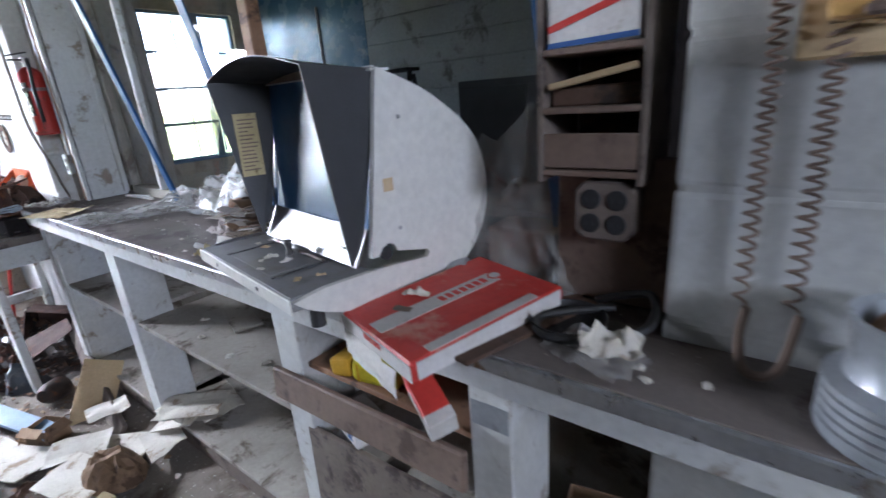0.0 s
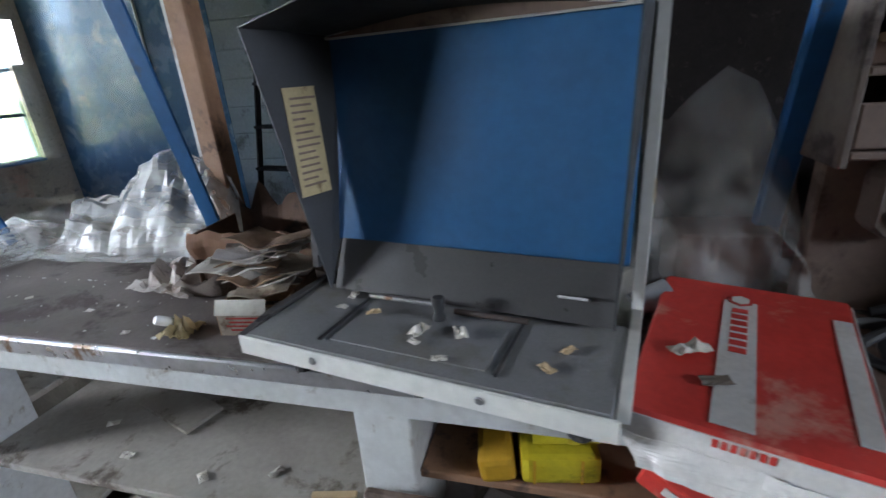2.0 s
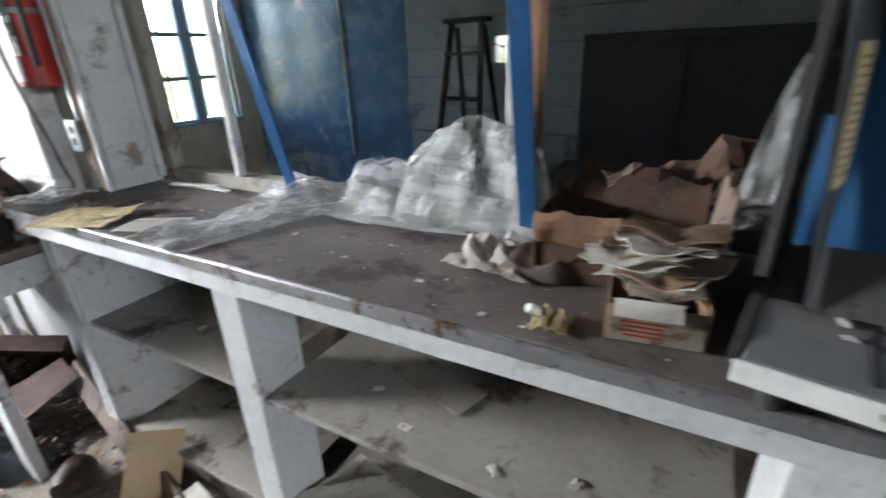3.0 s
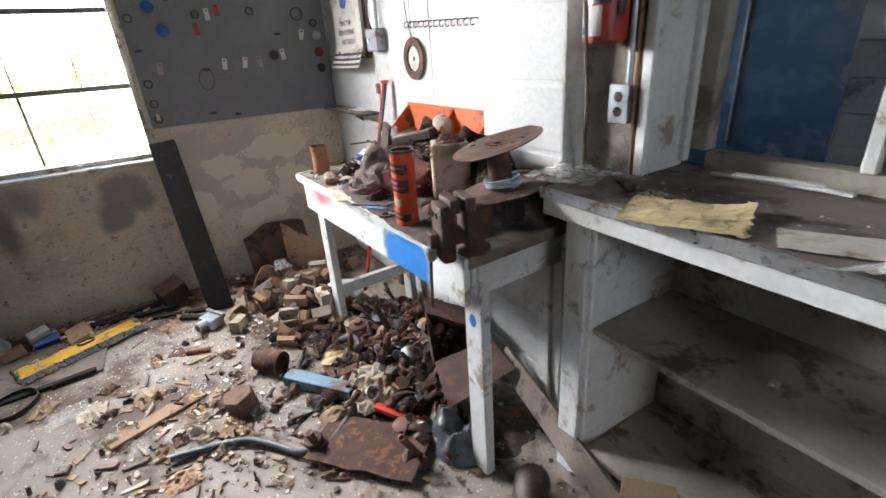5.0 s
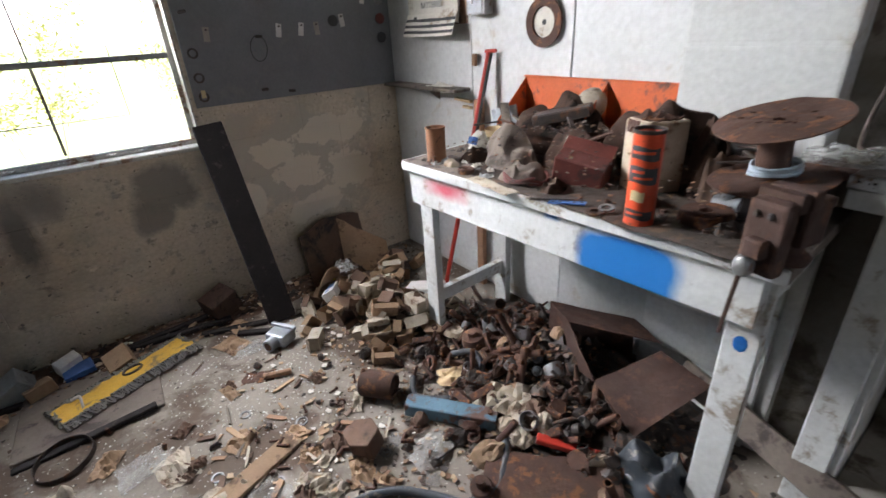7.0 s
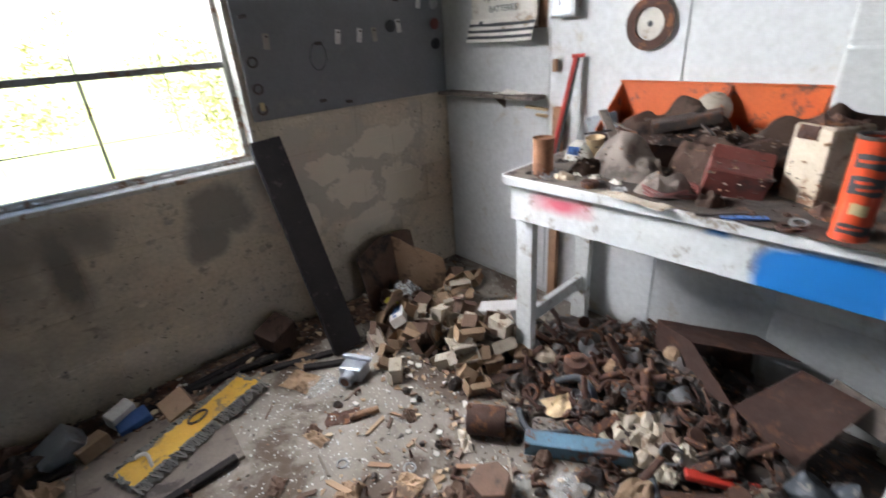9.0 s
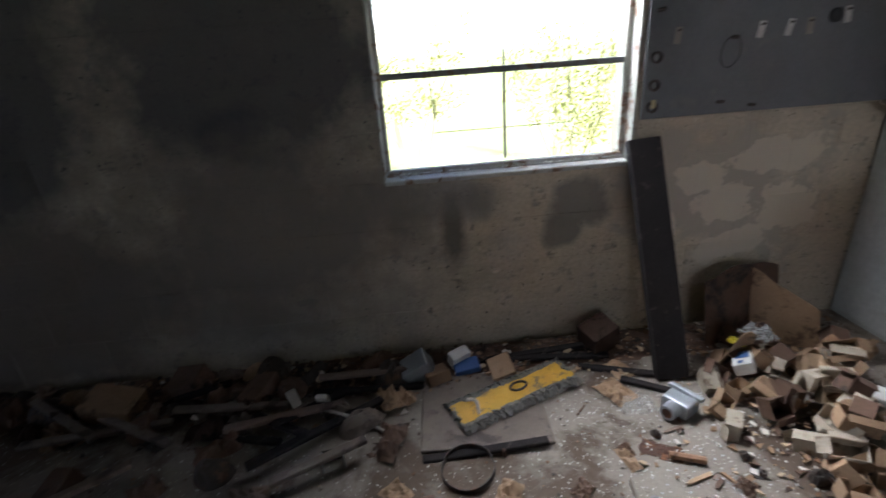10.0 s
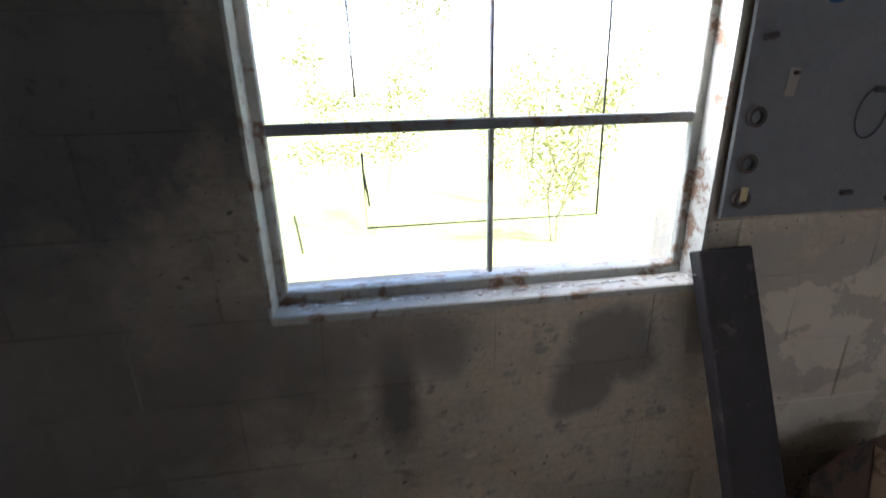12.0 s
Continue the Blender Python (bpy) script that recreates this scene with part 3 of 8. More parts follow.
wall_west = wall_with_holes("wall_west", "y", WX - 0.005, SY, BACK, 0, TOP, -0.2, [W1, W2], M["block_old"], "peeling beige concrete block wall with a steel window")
wall_with_holes("wall_south", "x", SY, WX - 0.205, EX + 0.2, 0, TOP, -0.2, [S2], M["dark_block"], "dim concrete block wall with a small window")
# The opening in the east wall is added for the fill lamp.
wall_with_holes("wall_east", "y", EX, SY, BACK, 0, TOP, 0.2, [(-2.0, -0.4, 1.9, 2.75)], M["dark_block"], "plain concrete block wall")
wall_with_holes("wall_back_room_blue", "x", BACK, WX - 0.205, -3.30, 0, TOP, 0.2, [], M["blue_wall"], "glossy blue painted back room wall")
wall_with_holes("wall_back_room_grey", "x", BACK + 0.003, -3.30, EX + 0.2, 0, TOP, 0.2, [], M["grey_wall"], "grey painted back room wall in shade")
# Added wall, out of view: keeps light off the west wall's south part.
wall_with_holes("wall_side_room", "y", -2.9, SY, -2.8, 0, TOP, 0.1, [], M["dark_block"], "plain unseen wall added to shade the west wall")
# the partition between workshop and back room
wall_with_holes("wall_north", "x", NY - 0.008, WX, -3.43, 0, TOP, 0.16, [], M["white_block"], "white painted wall behind the workbench")
wall_with_holes("wall_north_recess", "x", NY, -3.05, -2.84, 0, TOP, 0.16, [], M["dirty_plaster"], "stained grey painted wall strip with an outlet")
wall_with_holes("wall_north_sill", "x", 0.93, -2.84, -0.13, 0, 0.90, 0.12, [], M["dirty_plaster"], "low wall under the glazed partition")
wall_with_holes("wall_north_lintel", "x", NY, -2.84, -0.13, 2.35, TOP, 0.26, [], M["dirty_plaster"], "wall above the glazed partition")
wall_with_holes("wall_north_east", "x", 0.86, 0.45, EX, 0, TOP, 0.16, [], M["white_block"], "white painted block wall")


def block_face(parent, axis, at, lo, hi, z0, z1, holes, out, length=0.40, course=0.20, base=-0.03, depth=0.012, material=None, half=True):
    """Painted concrete blocks, each proud of the wall behind by its own bit; joints stay recessed."""
    cache = {}
    k = 0
    z = base
    while z < z1:
        a = lo - (length / 2 if (k % 2 and half) else 0)
        while a < hi:
            p0, p1, q0, q1 = max(a, lo) + 0.0011, min(a + length, hi) - 0.0011, max(z, z0) + 0.0011, min(z + course, z1) - 0.0011
            pieces = [(p0, p1, q0, q1)]
            for h in holes:
                nxt = []
                for (c0, c1, d0, d1) in pieces:
                    if c1 <= h[0] or c0 >= h[1] or d1 <= h[2] or d0 >= h[3]:
                        nxt.append((c0, c1, d0, d1))
                        continue
                    if c0 < h[0]:
                        nxt.append((c0, h[0], d0, d1))
                    if c1 > h[1]:
                        nxt.append((h[1], c1, d0, d1))
                    if d0 < h[2]:
                        nxt.append((max(c0, h[0]), min(c1, h[1]), d0, h[2]))
                    if d1 > h[3]:
                        nxt.append((max(c0, h[0]), min(c1, h[1]), h[3], d1))
                pieces = nxt
            for c0, c1, d0, d1 in pieces:
                if c1 - c0 < 0.02 or d1 - d0 < 0.02:
                    continue
                key = (round(c1 - c0, 3), round(d1 - d0, 3))
                if key not in cache:
                    cache[key] = mesh_of("block", box(key[0] if axis == "x" else depth, depth if axis == "x" else key[0], key[1], bev=0.0016), material)
                ob = new("block", cache[key])
                off = out * (depth / 2 - 0.0095 + rnd.uniform(-0.0007, 0.0007))
                c, d = (c0 + c1) / 2, (d0 + d1) / 2
                ob.parent = parent
                ob.matrix_local = Matrix.Translation((c, at + off, d) if axis == "x" else (at + off, c, d))
            a += length
        z += course
        k += 1


def window(name, y0, y1, z0, z1, rows, cols, frame_mat, bar_mat, label, x, reveal=0.08, sill_mat=None, bar=0.011):
    """A steel sash window in a wall that faces east; x is the wall's face."""
    w = thing(name, label, "window", kind="structure")
    fx = x - reveal
    fw = 0.028
    part("window_frame", box(0.035, y1 - y0, fw, (fx, (y0 + y1) / 2, z1 - fw / 2), 0.003), frame_mat, w)
    part("window_frame", box(0.035, y1 - y0, fw, (fx, (y0 + y1) / 2, z0 + fw / 2), 0.003), frame_mat, w)
    for yy in (y0 + fw / 2, y1 - fw / 2):
        part("window_frame", box(0.033, fw, z1 - z0 - 2 * fw, (fx, yy, (z0 + z1) / 2), 0.003), frame_mat, w)
    zs = [z0 + fw + (z1 - z0 - 2 * fw) * i / rows for i in range(rows + 1)]
    ys = [y0 + fw + (y1 - y0 - 2 * fw) * i / cols for i in range(cols + 1)]
    for zz in zs[1:-1]:
        part("glazing_bar", box(0.030, y1 - y0 - 2 * fw, bar * 2.2, (fx, (y0 + y1) / 2, zz), 0.003), bar_mat, w)
    for yy in ys[1:-1]:
        for a, b in zip(zs, zs[1:]):
            slim = 0.55 if rows == 3 and a > z0 + 0.2 else 1.0
            part("glazing_bar", box(0.022, bar * slim, b - a - bar * 2.2, (fx, yy, (a + b) / 2), 0.002), frame_mat if slim == 1.0 else bar_mat, w)
    for a, b in zip(zs, zs[1:]):
        for c, d in zip(ys, ys[1:]):
            pane = part("pane", box(0.003, d - c, b - a, (fx - 0.006, (c + d) / 2, (a + b) / 2)), M["glass"], w)
            pane.visible_shadow = False
    part("window_sill", box(reveal + 0.10, y1 - y0 - 0.004, 0.02, (x - reveal / 2 - 0.04, (y0 + y1) / 2, z0 - 0.006), 0.004), sill_mat or frame_mat, w, "flaking white painted sill")
    return w


window_1 = window("window_1", W1[0], W1[1], W1[2], W1[3], 3, 2, M["window_frame"], M["muntin"], "flaking white steel window with bright panes", WX)
for yy in (W1[0] + 0.004, W1[1] - 0.004):
    part("reveal", box(0.10, 0.008, W1[3] - W1[2], (WX - 0.045, yy, (W1[2] + W1[3]) / 2)), M["window_frame"], window_1)
guard = part("guard_wire", tube([(WX - 0.09, -1.08, 1.155), (WX - 0.09, -1.08, 0.985), (WX - 0.09, -0.525, 0.985), (WX - 0.09, -0.535, 1.66)], 0.0028, 6), M["wire"], window_1, "thin black wire loop across the panes")
part("guard_wire", tube([(WX - 0.09, -1.085, 1.27), (WX - 0.09, -1.09, 1.66)], 0.0028, 6), M["wire"], window_1)
for yy, zz in ((-1.235, 1.03), (-1.08, 1.13)):
    part("putty", tube(curve([(WX - 0.07, yy, zz), (WX - 0.07, yy + 0.004, zz - 0.04), (WX - 0.07, yy + 0.009, zz - 0.09)], 4), 0.0035, 6, flat=0.5), M["muntin"], window_1)
window_2 = window("window_2", W2[0], W2[1], W2[2], W2[3], 4, 3, M["blue_steel"], M["blue_steel"], "pale blue steel window of the back room", WX, 0.06, bar=0.016)
part("mullion", box(0.06, 0.09, W2[3] - W2[2], (WX - 0.045, 2.74, (W2[2] + W2[3]) / 2), 0.004), M["blue_steel"], window_2)

window_3 = thing("window_3", "small grey steel window at the far end", "window", kind="structure")
for z in (S2[2] + 0.012, (S2[2] + S2[3]) / 2 + 0.06, S2[3] - 0.012):
    part("window_frame", box(S2[1] - S2[0], 0.024, 0.024, ((S2[0] + S2[1]) / 2, SY - 0.02, z), 0.003), M["muntin"], window_3)
for x in (S2[0] + 0.012, (S2[0] + S2[1]) / 2, S2[1] - 0.012):
    part("window_frame", box(0.024, 0.020, S2[3] - S2[2] - 0.05, (x, SY - 0.02, (S2[2] + S2[3]) / 2), 0.003), M["muntin"], window_3)

# ---- glazed partition above the counter ----
part_m = thing("partition_frame", "grey painted timber frame of the interior window", "frame", kind="structure")
part("frame_upright", box(0.022, 0.03, 1.36, (-1.512, 0.985, 1.66), 0.003), M["white_wood"], part_m, "pale upright beside the timber stud")
part("jamb", box(0.022, 0.165, 1.42, (-2.845, 0.8725, 1.645), 0.003), M["white_wood"], part_m)
part("frame_upright", box(0.055, 0.05, 1.36, (-2.80, 0.985, 1.66), 0.004), M["dirty_plaster"], part_m)
part("frame_sill", box(1.30, 0.06, 0.05, (-2.12, 0.985, 0.955), 0.004), M["dirty_plaster"], part_m)
part("frame_upright", box(0.028, 0.03, 1.36, (-2.42, 0.965, 1.66), 0.004), M["white_wood"], part_m, "white painted upright")
part("stop", box(0.02, 0.025, 1.40, (-2.825, 0.945, 1.65), 0.003), M["white_wood"], part_m)
interior_pane = solo("interior_pane", box(1.26, 0.004, 1.34, (-2.15, 0.99, 1.65)), M["glass_dusty"], "dusty glass pane of the interior window", "window pane", kind="structure")
interior_pane.visible_shadow = False
stud = solo("timber_stud", box(0.052, 0.05, 1.42, (-1.472, 0.975, 1.645), 0.004), M["raw_wood"], "bare brown timber stud of the partition", "post", kind="structure")
for i, x in enumerate((-2.10, -1.432, -0.36)):
    lean = 12.5
    L_, wide = 1.45, (0.040 if i < 2 else 0.034)
    bar = thing("blue_steel_bar", "leaning blue painted steel angle standing on the counter", "bar", pose(x, 0.885, 0.938, lean, 0, 0), "blue bars")
    part("flange", box(wide, 0.006, L_, (0, 0, L_ / 2 + 0.006), 0.0015), M["blue_paint"], bar)
    part("web", box(0.005, 0.018, L_, (0.0025 - wide / 2, 0.0125, L_ / 2 + 0.006), 0.0015), M["blue_paint"], bar)

# ---- pillars and the panelled wall behind the bench ----
for nm, x0, x1, face in (("pillar_west", -3.43, -3.05, 0.705), ("pillar_east", -0.13, 0.45, 0.705)):
    pil = tagged(part(nm, box(x1 - x0 - 0.006, 0.27, TOP, ((x0 + x1) / 2, face + 0.137, TOP / 2), 0.012), M["white_block"]), "white painted concrete block pillar", "pillar", kind="structure")
    zs = [0.0] + [0.17 + 0.2 * k for k in range(14)] + [TOP]
    cachem = {}
    for a, b in zip(zs, zs[1:]):
        key = round(b - a, 2)
        if key not in cachem:
            cachem[key] = mesh_of("block", box(x1 - x0, 0.28, b - a - 0.005, bev=0.009), M["white_block"])
        ob = new("block", cachem[key])
        ob.parent = pil
        ob.matrix_local = Matrix.Translation(((x0 + x1) / 2 + rnd.uniform(-0.001, 0.001), face + 0.14 + rnd.uniform(-0.0015, 0.0015), (a + b) / 2))
for nm, x0, x1 in (("wall_panel", -3.865, -3.435), ("wall_panel", -4.42, -3.87), ("wall_panel", -5.10, -4.425)):
    solo(nm, box(x1 - x0, 0.010, TOP - 0.03, ((x0 + x1) / 2, NY - 0.014, TOP / 2 + 0.01), 0.002), M["white_panel"], "white painted hardboard wall panel", "panel", kind="structure")
peg = solo("board_panel", box(0.010, NY + 0.265, 1.6, (WX + 0.012, (NY - 0.265) / 2 - 0.01, 0.985 + 0.8), 0.002), M["pegboard"], "grey-blue painted board hung with small parts", "board", kind="structure")

# ---- the long counter ----
CZ = 0.935
worktop = thing("worktop", "dusty dark brown continuous worktop with metal edging", "worktop")
part("top_board", box(4.0, 0.47, 0.028, (-0.95, 0.765, CZ - 0.014), 0.004), M["counter"], worktop)
cab = thing("counter_base", "worn white painted open shelf counter", "counter")
part("apron", box(3.995, 0.022, 0.046, (-0.95, 0.541, CZ - 0.028 - 0.0235), 0.003), M["white_wood"], cab)
part("edge_strip", box(4.0, 0.010, 0.030, (-0.95, 0.5245, CZ - 0.013), 0.003), M["zinc"], worktop, "scuffed metal edging")
for x, w in ((-2.03, 0.09), (-0.94, 0.092), (-0.36, 0.085), (0.62, 0.09)):
    part("post", box(w, 0.15, CZ - 0.075, (x, 0.633, (CZ - 0.075) / 2), 0.003), M["white_wood"], cab)
part("end_panel", box(0.022, 0.40, CZ - 0.075, (-2.80, 0.762, (CZ - 0.075) / 2), 0.003), M["white_wood"], cab)
part("post", box(0.075, 0.022, CZ - 0.075, (-2.845, 0.563, (CZ - 0.075) / 2), 0.003), M["white_wood"], cab)
part("post", box(0.05, 0.045, 0.90, (-3.045, 0.66, 0.45), 0.003), M["white_wood"], cab)
for x0, x1, z in ((-2.785, -2.078, 0.555), (-2.785, -2.078, 0.125), (-1.983, -0.988, 0.545), (-1.983, -0.988, 0.125), (-0.892, -0.405, 0.13), (-0.315, 0.57, 0.13)):
    part("shelf", box(x1 - x0, 0.36, 0.018, ((x0 + x1) / 2, 0.748, z), 0.002), M["shelf_wood"], cab, "dusty grey shelf board")
part("back_panel", box(3.7, 0.012, 0.88, (-0.95, 0.922, 0.46)), M["shelf_wood"], cab)
part("toe_board", box(3.4, 0.02, 0.105, (-1.09, 0.60, 0.0535), 0.002), M["grey_board"], cab)

# ---- the workbench ----
bench = thing("workbench", "worn white workbench with blue and pink spray paint", "workbench", pose(-4.196, 0.219, 0, 0, 0, 2.65) @ Matrix.Translation((4.196, -0.2025, 0)))
part("bench_top", box(0.755, 0.525, 0.036, (-3.8175, 0.465, 0.79), 0.005), M["grey_board"], bench)
part("bench_top", box(0.500, 0.425, 0.036, (-3.186, 0.415, 0.79), 0.005), M["grey_board"], bench)
part("top_edge", box(1.255, 0.012, 0.032, (-3.565, 0.1975, 0.790), 0.003), M["white_wood"], bench)
part("side_edge", box(0.012, 0.52, 0.032, (-4.202, 0.466, 0.790), 0.003), M["white_wood"], bench)


def sprayed(base):
    """The bench's white paint with two blots of sprayed blue and pink, soft at the rim."""
    m = base.copy()
    m.name = "white_paint_with_spray"
    n, L = m.node_tree.nodes, m.node_tree.links
    p = n["Principled BSDF"]
    col = p.inputs["Base Color"].links[0].from_socket
    co = n.new("ShaderNodeTexCoord").outputs["Object"]
    nz = n.new("ShaderNodeTexNoise")
    nz.inputs["Scale"].default_value, nz.inputs["Detail"].default_value = 14.0, 8.0
    L.new(co, nz.inputs["Vector"])
    for at, size, c, soft, edge in (((0.30, 0, -0.022), (0.140, 1, 0.080), (0.0, 0.15, 0.45), 0.16, 0.12), ((-0.39, 0, 0.028), (0.105, 1, 0.030), (0.50, 0.09, 0.12), 0.75, 0.6),
                                    ((0.07, 0, 0.064), (0.030, 1, 0.020), (0.0, 0.14, 0.42), 0.5, 0.4)):
        mp = n.new("ShaderNodeMapping")
        mp.inputs["Location"].default_value = tuple(-a / s for a, s in zip(at, size))
        mp.inputs["Scale"].default_value = tuple(1 / s for s in size)
        L.new(co, mp.inputs["Vector"])
        sep = n.new("ShaderNodeSeparateXYZ")
        L.new(mp.outputs[0], sep.inputs[0])

        def op(kind, a, b=None):
            x = n.new("ShaderNodeMath")
            x.operation = kind
            for s, v in zip(x.inputs, (a, b)):
                if isinstance(v, (int, float)):
                    s.default_value = v
                elif v is not None:
                    L.new(v, s)
            return x.outputs[0]
        dist = op("POWER", op("ADD", op("POWER", op("ABSOLUTE", sep.outputs[0]), 4.0), op("POWER", op("ABSOLUTE", sep.outputs[2]), 4.0)), 0.25)
        dist = op("ADD", dist, op("MULTIPLY", op("SUBTRACT", nz.outputs["Fac"], 0.5), edge * 2.0))
        r = n.new("ShaderNodeMapRange")
        r.inputs["From Min"].default_value, r.inputs["From Max"].default_value = 1.0 - soft, 1.0 + soft * 0.5
        r.inputs["To Min"].default_value, r.inputs["To Max"].default_value = 1.0, 0.0
        L.new(dist, r.inputs["Value"])
        x = n.new("ShaderNodeMix")
        x.data_type = "RGBA"
        L.new(r.outputs[0], x.inputs["Factor"])
        L.new(col, x.inputs[6])
        x.inputs[7].default_value = (*c, 1)
        col = x.outputs[2]
    L.new(col, p.inputs["Base Color"])
    return m


M["sprayed"] = sprayed(M["white_wood"])
part("apron", box(1.20, 0.022, 0.128, (0, 0, 0), 0.003), M["sprayed"], bench, "white apron board sprayed blue and pink", m=Matrix.Translation((-3.575, 0.225, 0.708)))
part("side_apron", box(0.022, 0.46, 0.11, (-4.16, 0.468, 0.717), 0.003), M["white_wood"], bench)
part("side_apron", box(0.022, 0.36, 0.11, (-2.985, 0.42, 0.717), 0.003), M["white_wood"], bench)
for x, y, h in ((-4.14, 0.272, 0.77), (-3.0, 0.272, 0.77), (-4.14, 0.69, 0.77), (-3.0, 0.60, 0.77)):
    part("leg", box(0.075, 0.035, h, (x, y, h / 2), 0.003), M["white_wood"], bench)
part("brace", box(0.03, 0.42, 0.06, (-4.14, 0.493, 0.20), 0.003), M["white_wood"], bench)
dot = part("paint_blot", lathe([(0.0, 0.0016), (0.012, 0.0015), (0.019, 0.0006), (0.021, 0)], 9, pose(-3.0, 0.2542, 0.575, 90, 0, 0) @ Matrix.Diagonal((0.75, 1.05, 1, 1))), M["spray_blue"], bench, "sprayed blue blot")

# ---- microfiche reader on the counter ----
RW = 0.463
reader = thing("microfiche_reader", "ivory and grey microfiche reader with a dark hood", "microfiche reader", pose(-1.079, 0.475, 0.937, 0, 0, -10.2))
# its own frame: x along the front edge, y to the back, z from the counter


def side_outline():
    pts = curve([(0.0, 0.078, 0), (0.03, 0.055, 0), (0.09, 0.030, 0), (0.18, 0.012, 0), (0.30, 0.010, 0), (0.40, 0.040, 0), (0.46, 0.11, 0), (0.475, 0.20, 0), (0.44, 0.30, 0), (0.33, 0.385, 0), (0.212, 0.434, 0)], 5)
    return [(p.x, p.y) for p in pts]


def side_panel():
    lower = side_outline()
    # front edge with the notch and the long slot
    front = [(0.160, 0.108), (0.175, 0.108), (0.185, 0.122), (0.200, 0.128), (0.212, 0.122), (0.218, 0.108), (0.275, 0.094), (0.290, 0.092), (0.297, 0.083), (0.290, 0.074), (0.200, 0.083), (0.120, 0.085), (0.06, 0.086)]
    return slab(lower + front, 0.012, m=Matrix.Translation((0, 0, 0)) @ Matrix(((0, 0, 1, 0), (1, 0, 0, 0), (0, 1, 0, 0), (0, 0, 0, 1))))


part("side_panel", side_panel(), M["ivory"], reader, "ivory enamelled side panel", m=Matrix.Translation((RW - 0.006, 0, 0)))
# Same shape on the left, in the darker grey of the lower panel.
part("side_panel", side_panel(), M["panel_grey"], reader, "dark grey left side panel", m=Matrix.Translation((-0.006, 0, 0)))


def rear_shell():
    pts = side_outline()[18:]
    bm = bmesh.new()
    a = [bm.verts.new((0.004, y, z)) for y, z in pts]
    b = [bm.verts.new((RW - 0.004, y, z)) for y, z in pts]
    for i in range(len(pts) - 1):
        bm.faces.new((a[i], b[i], b[i + 1], a[i + 1]))
    bm.normal_update()
    bmesh.ops.solidify(bm, geom=bm.faces[:], thickness=0.003)
    return bm


part("rear_shell", rear_shell(), M["ivory"], reader, smooth=True)
bt = box(RW - 0.014, 0.165, 0.026, (RW / 2, 0.083, 0.069), 0.003)
base = part("base_plate", bt, M["grey_enamel"], reader, "dusty grey enamelled base plate")
part("front_strip", box(RW - 0.002, 0.004, 0.027, (RW / 2, -0.0025, 0.0685), 0.0015), M["ivory"], base, "ivory front strip")
for u, v in ((0.12, -0.005), (0.33, -0.005)):
    part("screw", lathe([(0, 0.0022), (0.004, 0.0018), (0.0052, 0)], 12, pose(u, v, 0.07, 90, 0, 0)), M["steel"], base)
part("carriage", box(0.20, 0.085, 0.0014, (0.225, 0.068, 0.0829), 0.0005), M["grey_enamel"], base)
for u in (0.112, 0.338):
    part("slot", box(0.004, 0.118, 0.0016, (u, 0.08, 0.0830)), M["black"], base, "black guide slot")
part("knob", lathe([(0.009, 0.0), (0.009, 0.004), (0.006, 0.010), (0.008, 0.020), (0.009, 0.028), (0.007, 0.031), (0, 0.031)], 14, Matrix.Translation((0.235, 0.108, 0.085))), M["black"], base, smooth=True)
part("rail", tube([(0.12, 0.128, 0.092), (0.235, 0.124, 0.096)], 0.004, 8), M["steel"], base)
part("rail", tube([(0.25, 0.124, 0.09), (0.345, 0.126, 0.09)], 0.004, 8), M["dark_iron"], base)
for u in (0.04, 0.42):
    part("foot", cyl(0.014, 0.012, 0.056, 12, Matrix.Translation((u, 0.06, 0.0))), M["black"], base)
part("lower_panel", slab([(0.05, 0), (RW - 0.02, 0), (RW - 0.02, 0.075), (0.05, 0.075)], 0.004, m=pose(0, 0.142, 0.088, 62, 0, 0)), M["panel_grey"], reader, "dark grey panel under the screen")
part("badge", box(0.035, 0.026, 0.003, (0.395, 0.148, 0.118), 0.001, rot=pose(0, 0, 0, -28, 0, 0)), M["plastic_cap"], reader, "small white badge frame")
part("badge_window", box(0.024, 0.013, 0.002, (0.393, 0.1455, 0.119), 0.0005, rot=pose(0, 0, 0, -28, 0, 0)), M["ink"], reader)
part("screen", slab([(0.03, 0), (RW - 0.012, 0), (RW - 0.012, 0.285), (0.03, 0.285)], 0.004, m=pose(0, 0.187, 0.150, 84, 0, 0)), M["screen_blue"], reader, "matt blue projection screen")
part("inner_strip", box(0.010, 0.003, 0.15, (0.026, 0.178, 0.225)), M["screen_blue"], reader)
# hood of bent dark sheet: two triangular flaps and a bowed top
for u, lab in ((0.048, ""), (0.441, "")):
    top_u = 0.017 if u < 0.2 else 0.449
    bm = bmesh.new()
    vs = [bm.verts.new(p) for p in ((u, 0.131, 0.092), (top_u, 0.085, 0.442), (u if u < 0.2 else 0.452, 0.225, 0.432), (u, 0.165, 0.150))]
    bm.faces.new(vs)
    bm.normal_update()
    bmesh.ops.solidify(bm, geom=bm.faces[:], thickness=0.0025)
    flap = part("hood_flap", bm, M["visor"], reader, "dark grey sheet side flap")
    if u < 0.2:
        left_flap = flap


def hood_top(a, b):
    bow = 0.030 * math.sin(math.pi * a)
    return (0.017 + a * 0.432, 0.085 + b * 0.145, 0.442 + bow * (1 - 0.55 * b) - 0.010 * b)


part("hood_top", sheet(1, 1, 16, 3, hood_top, 0.0022), M["visor"], reader, "bowed dark grey hood top", smooth=True)


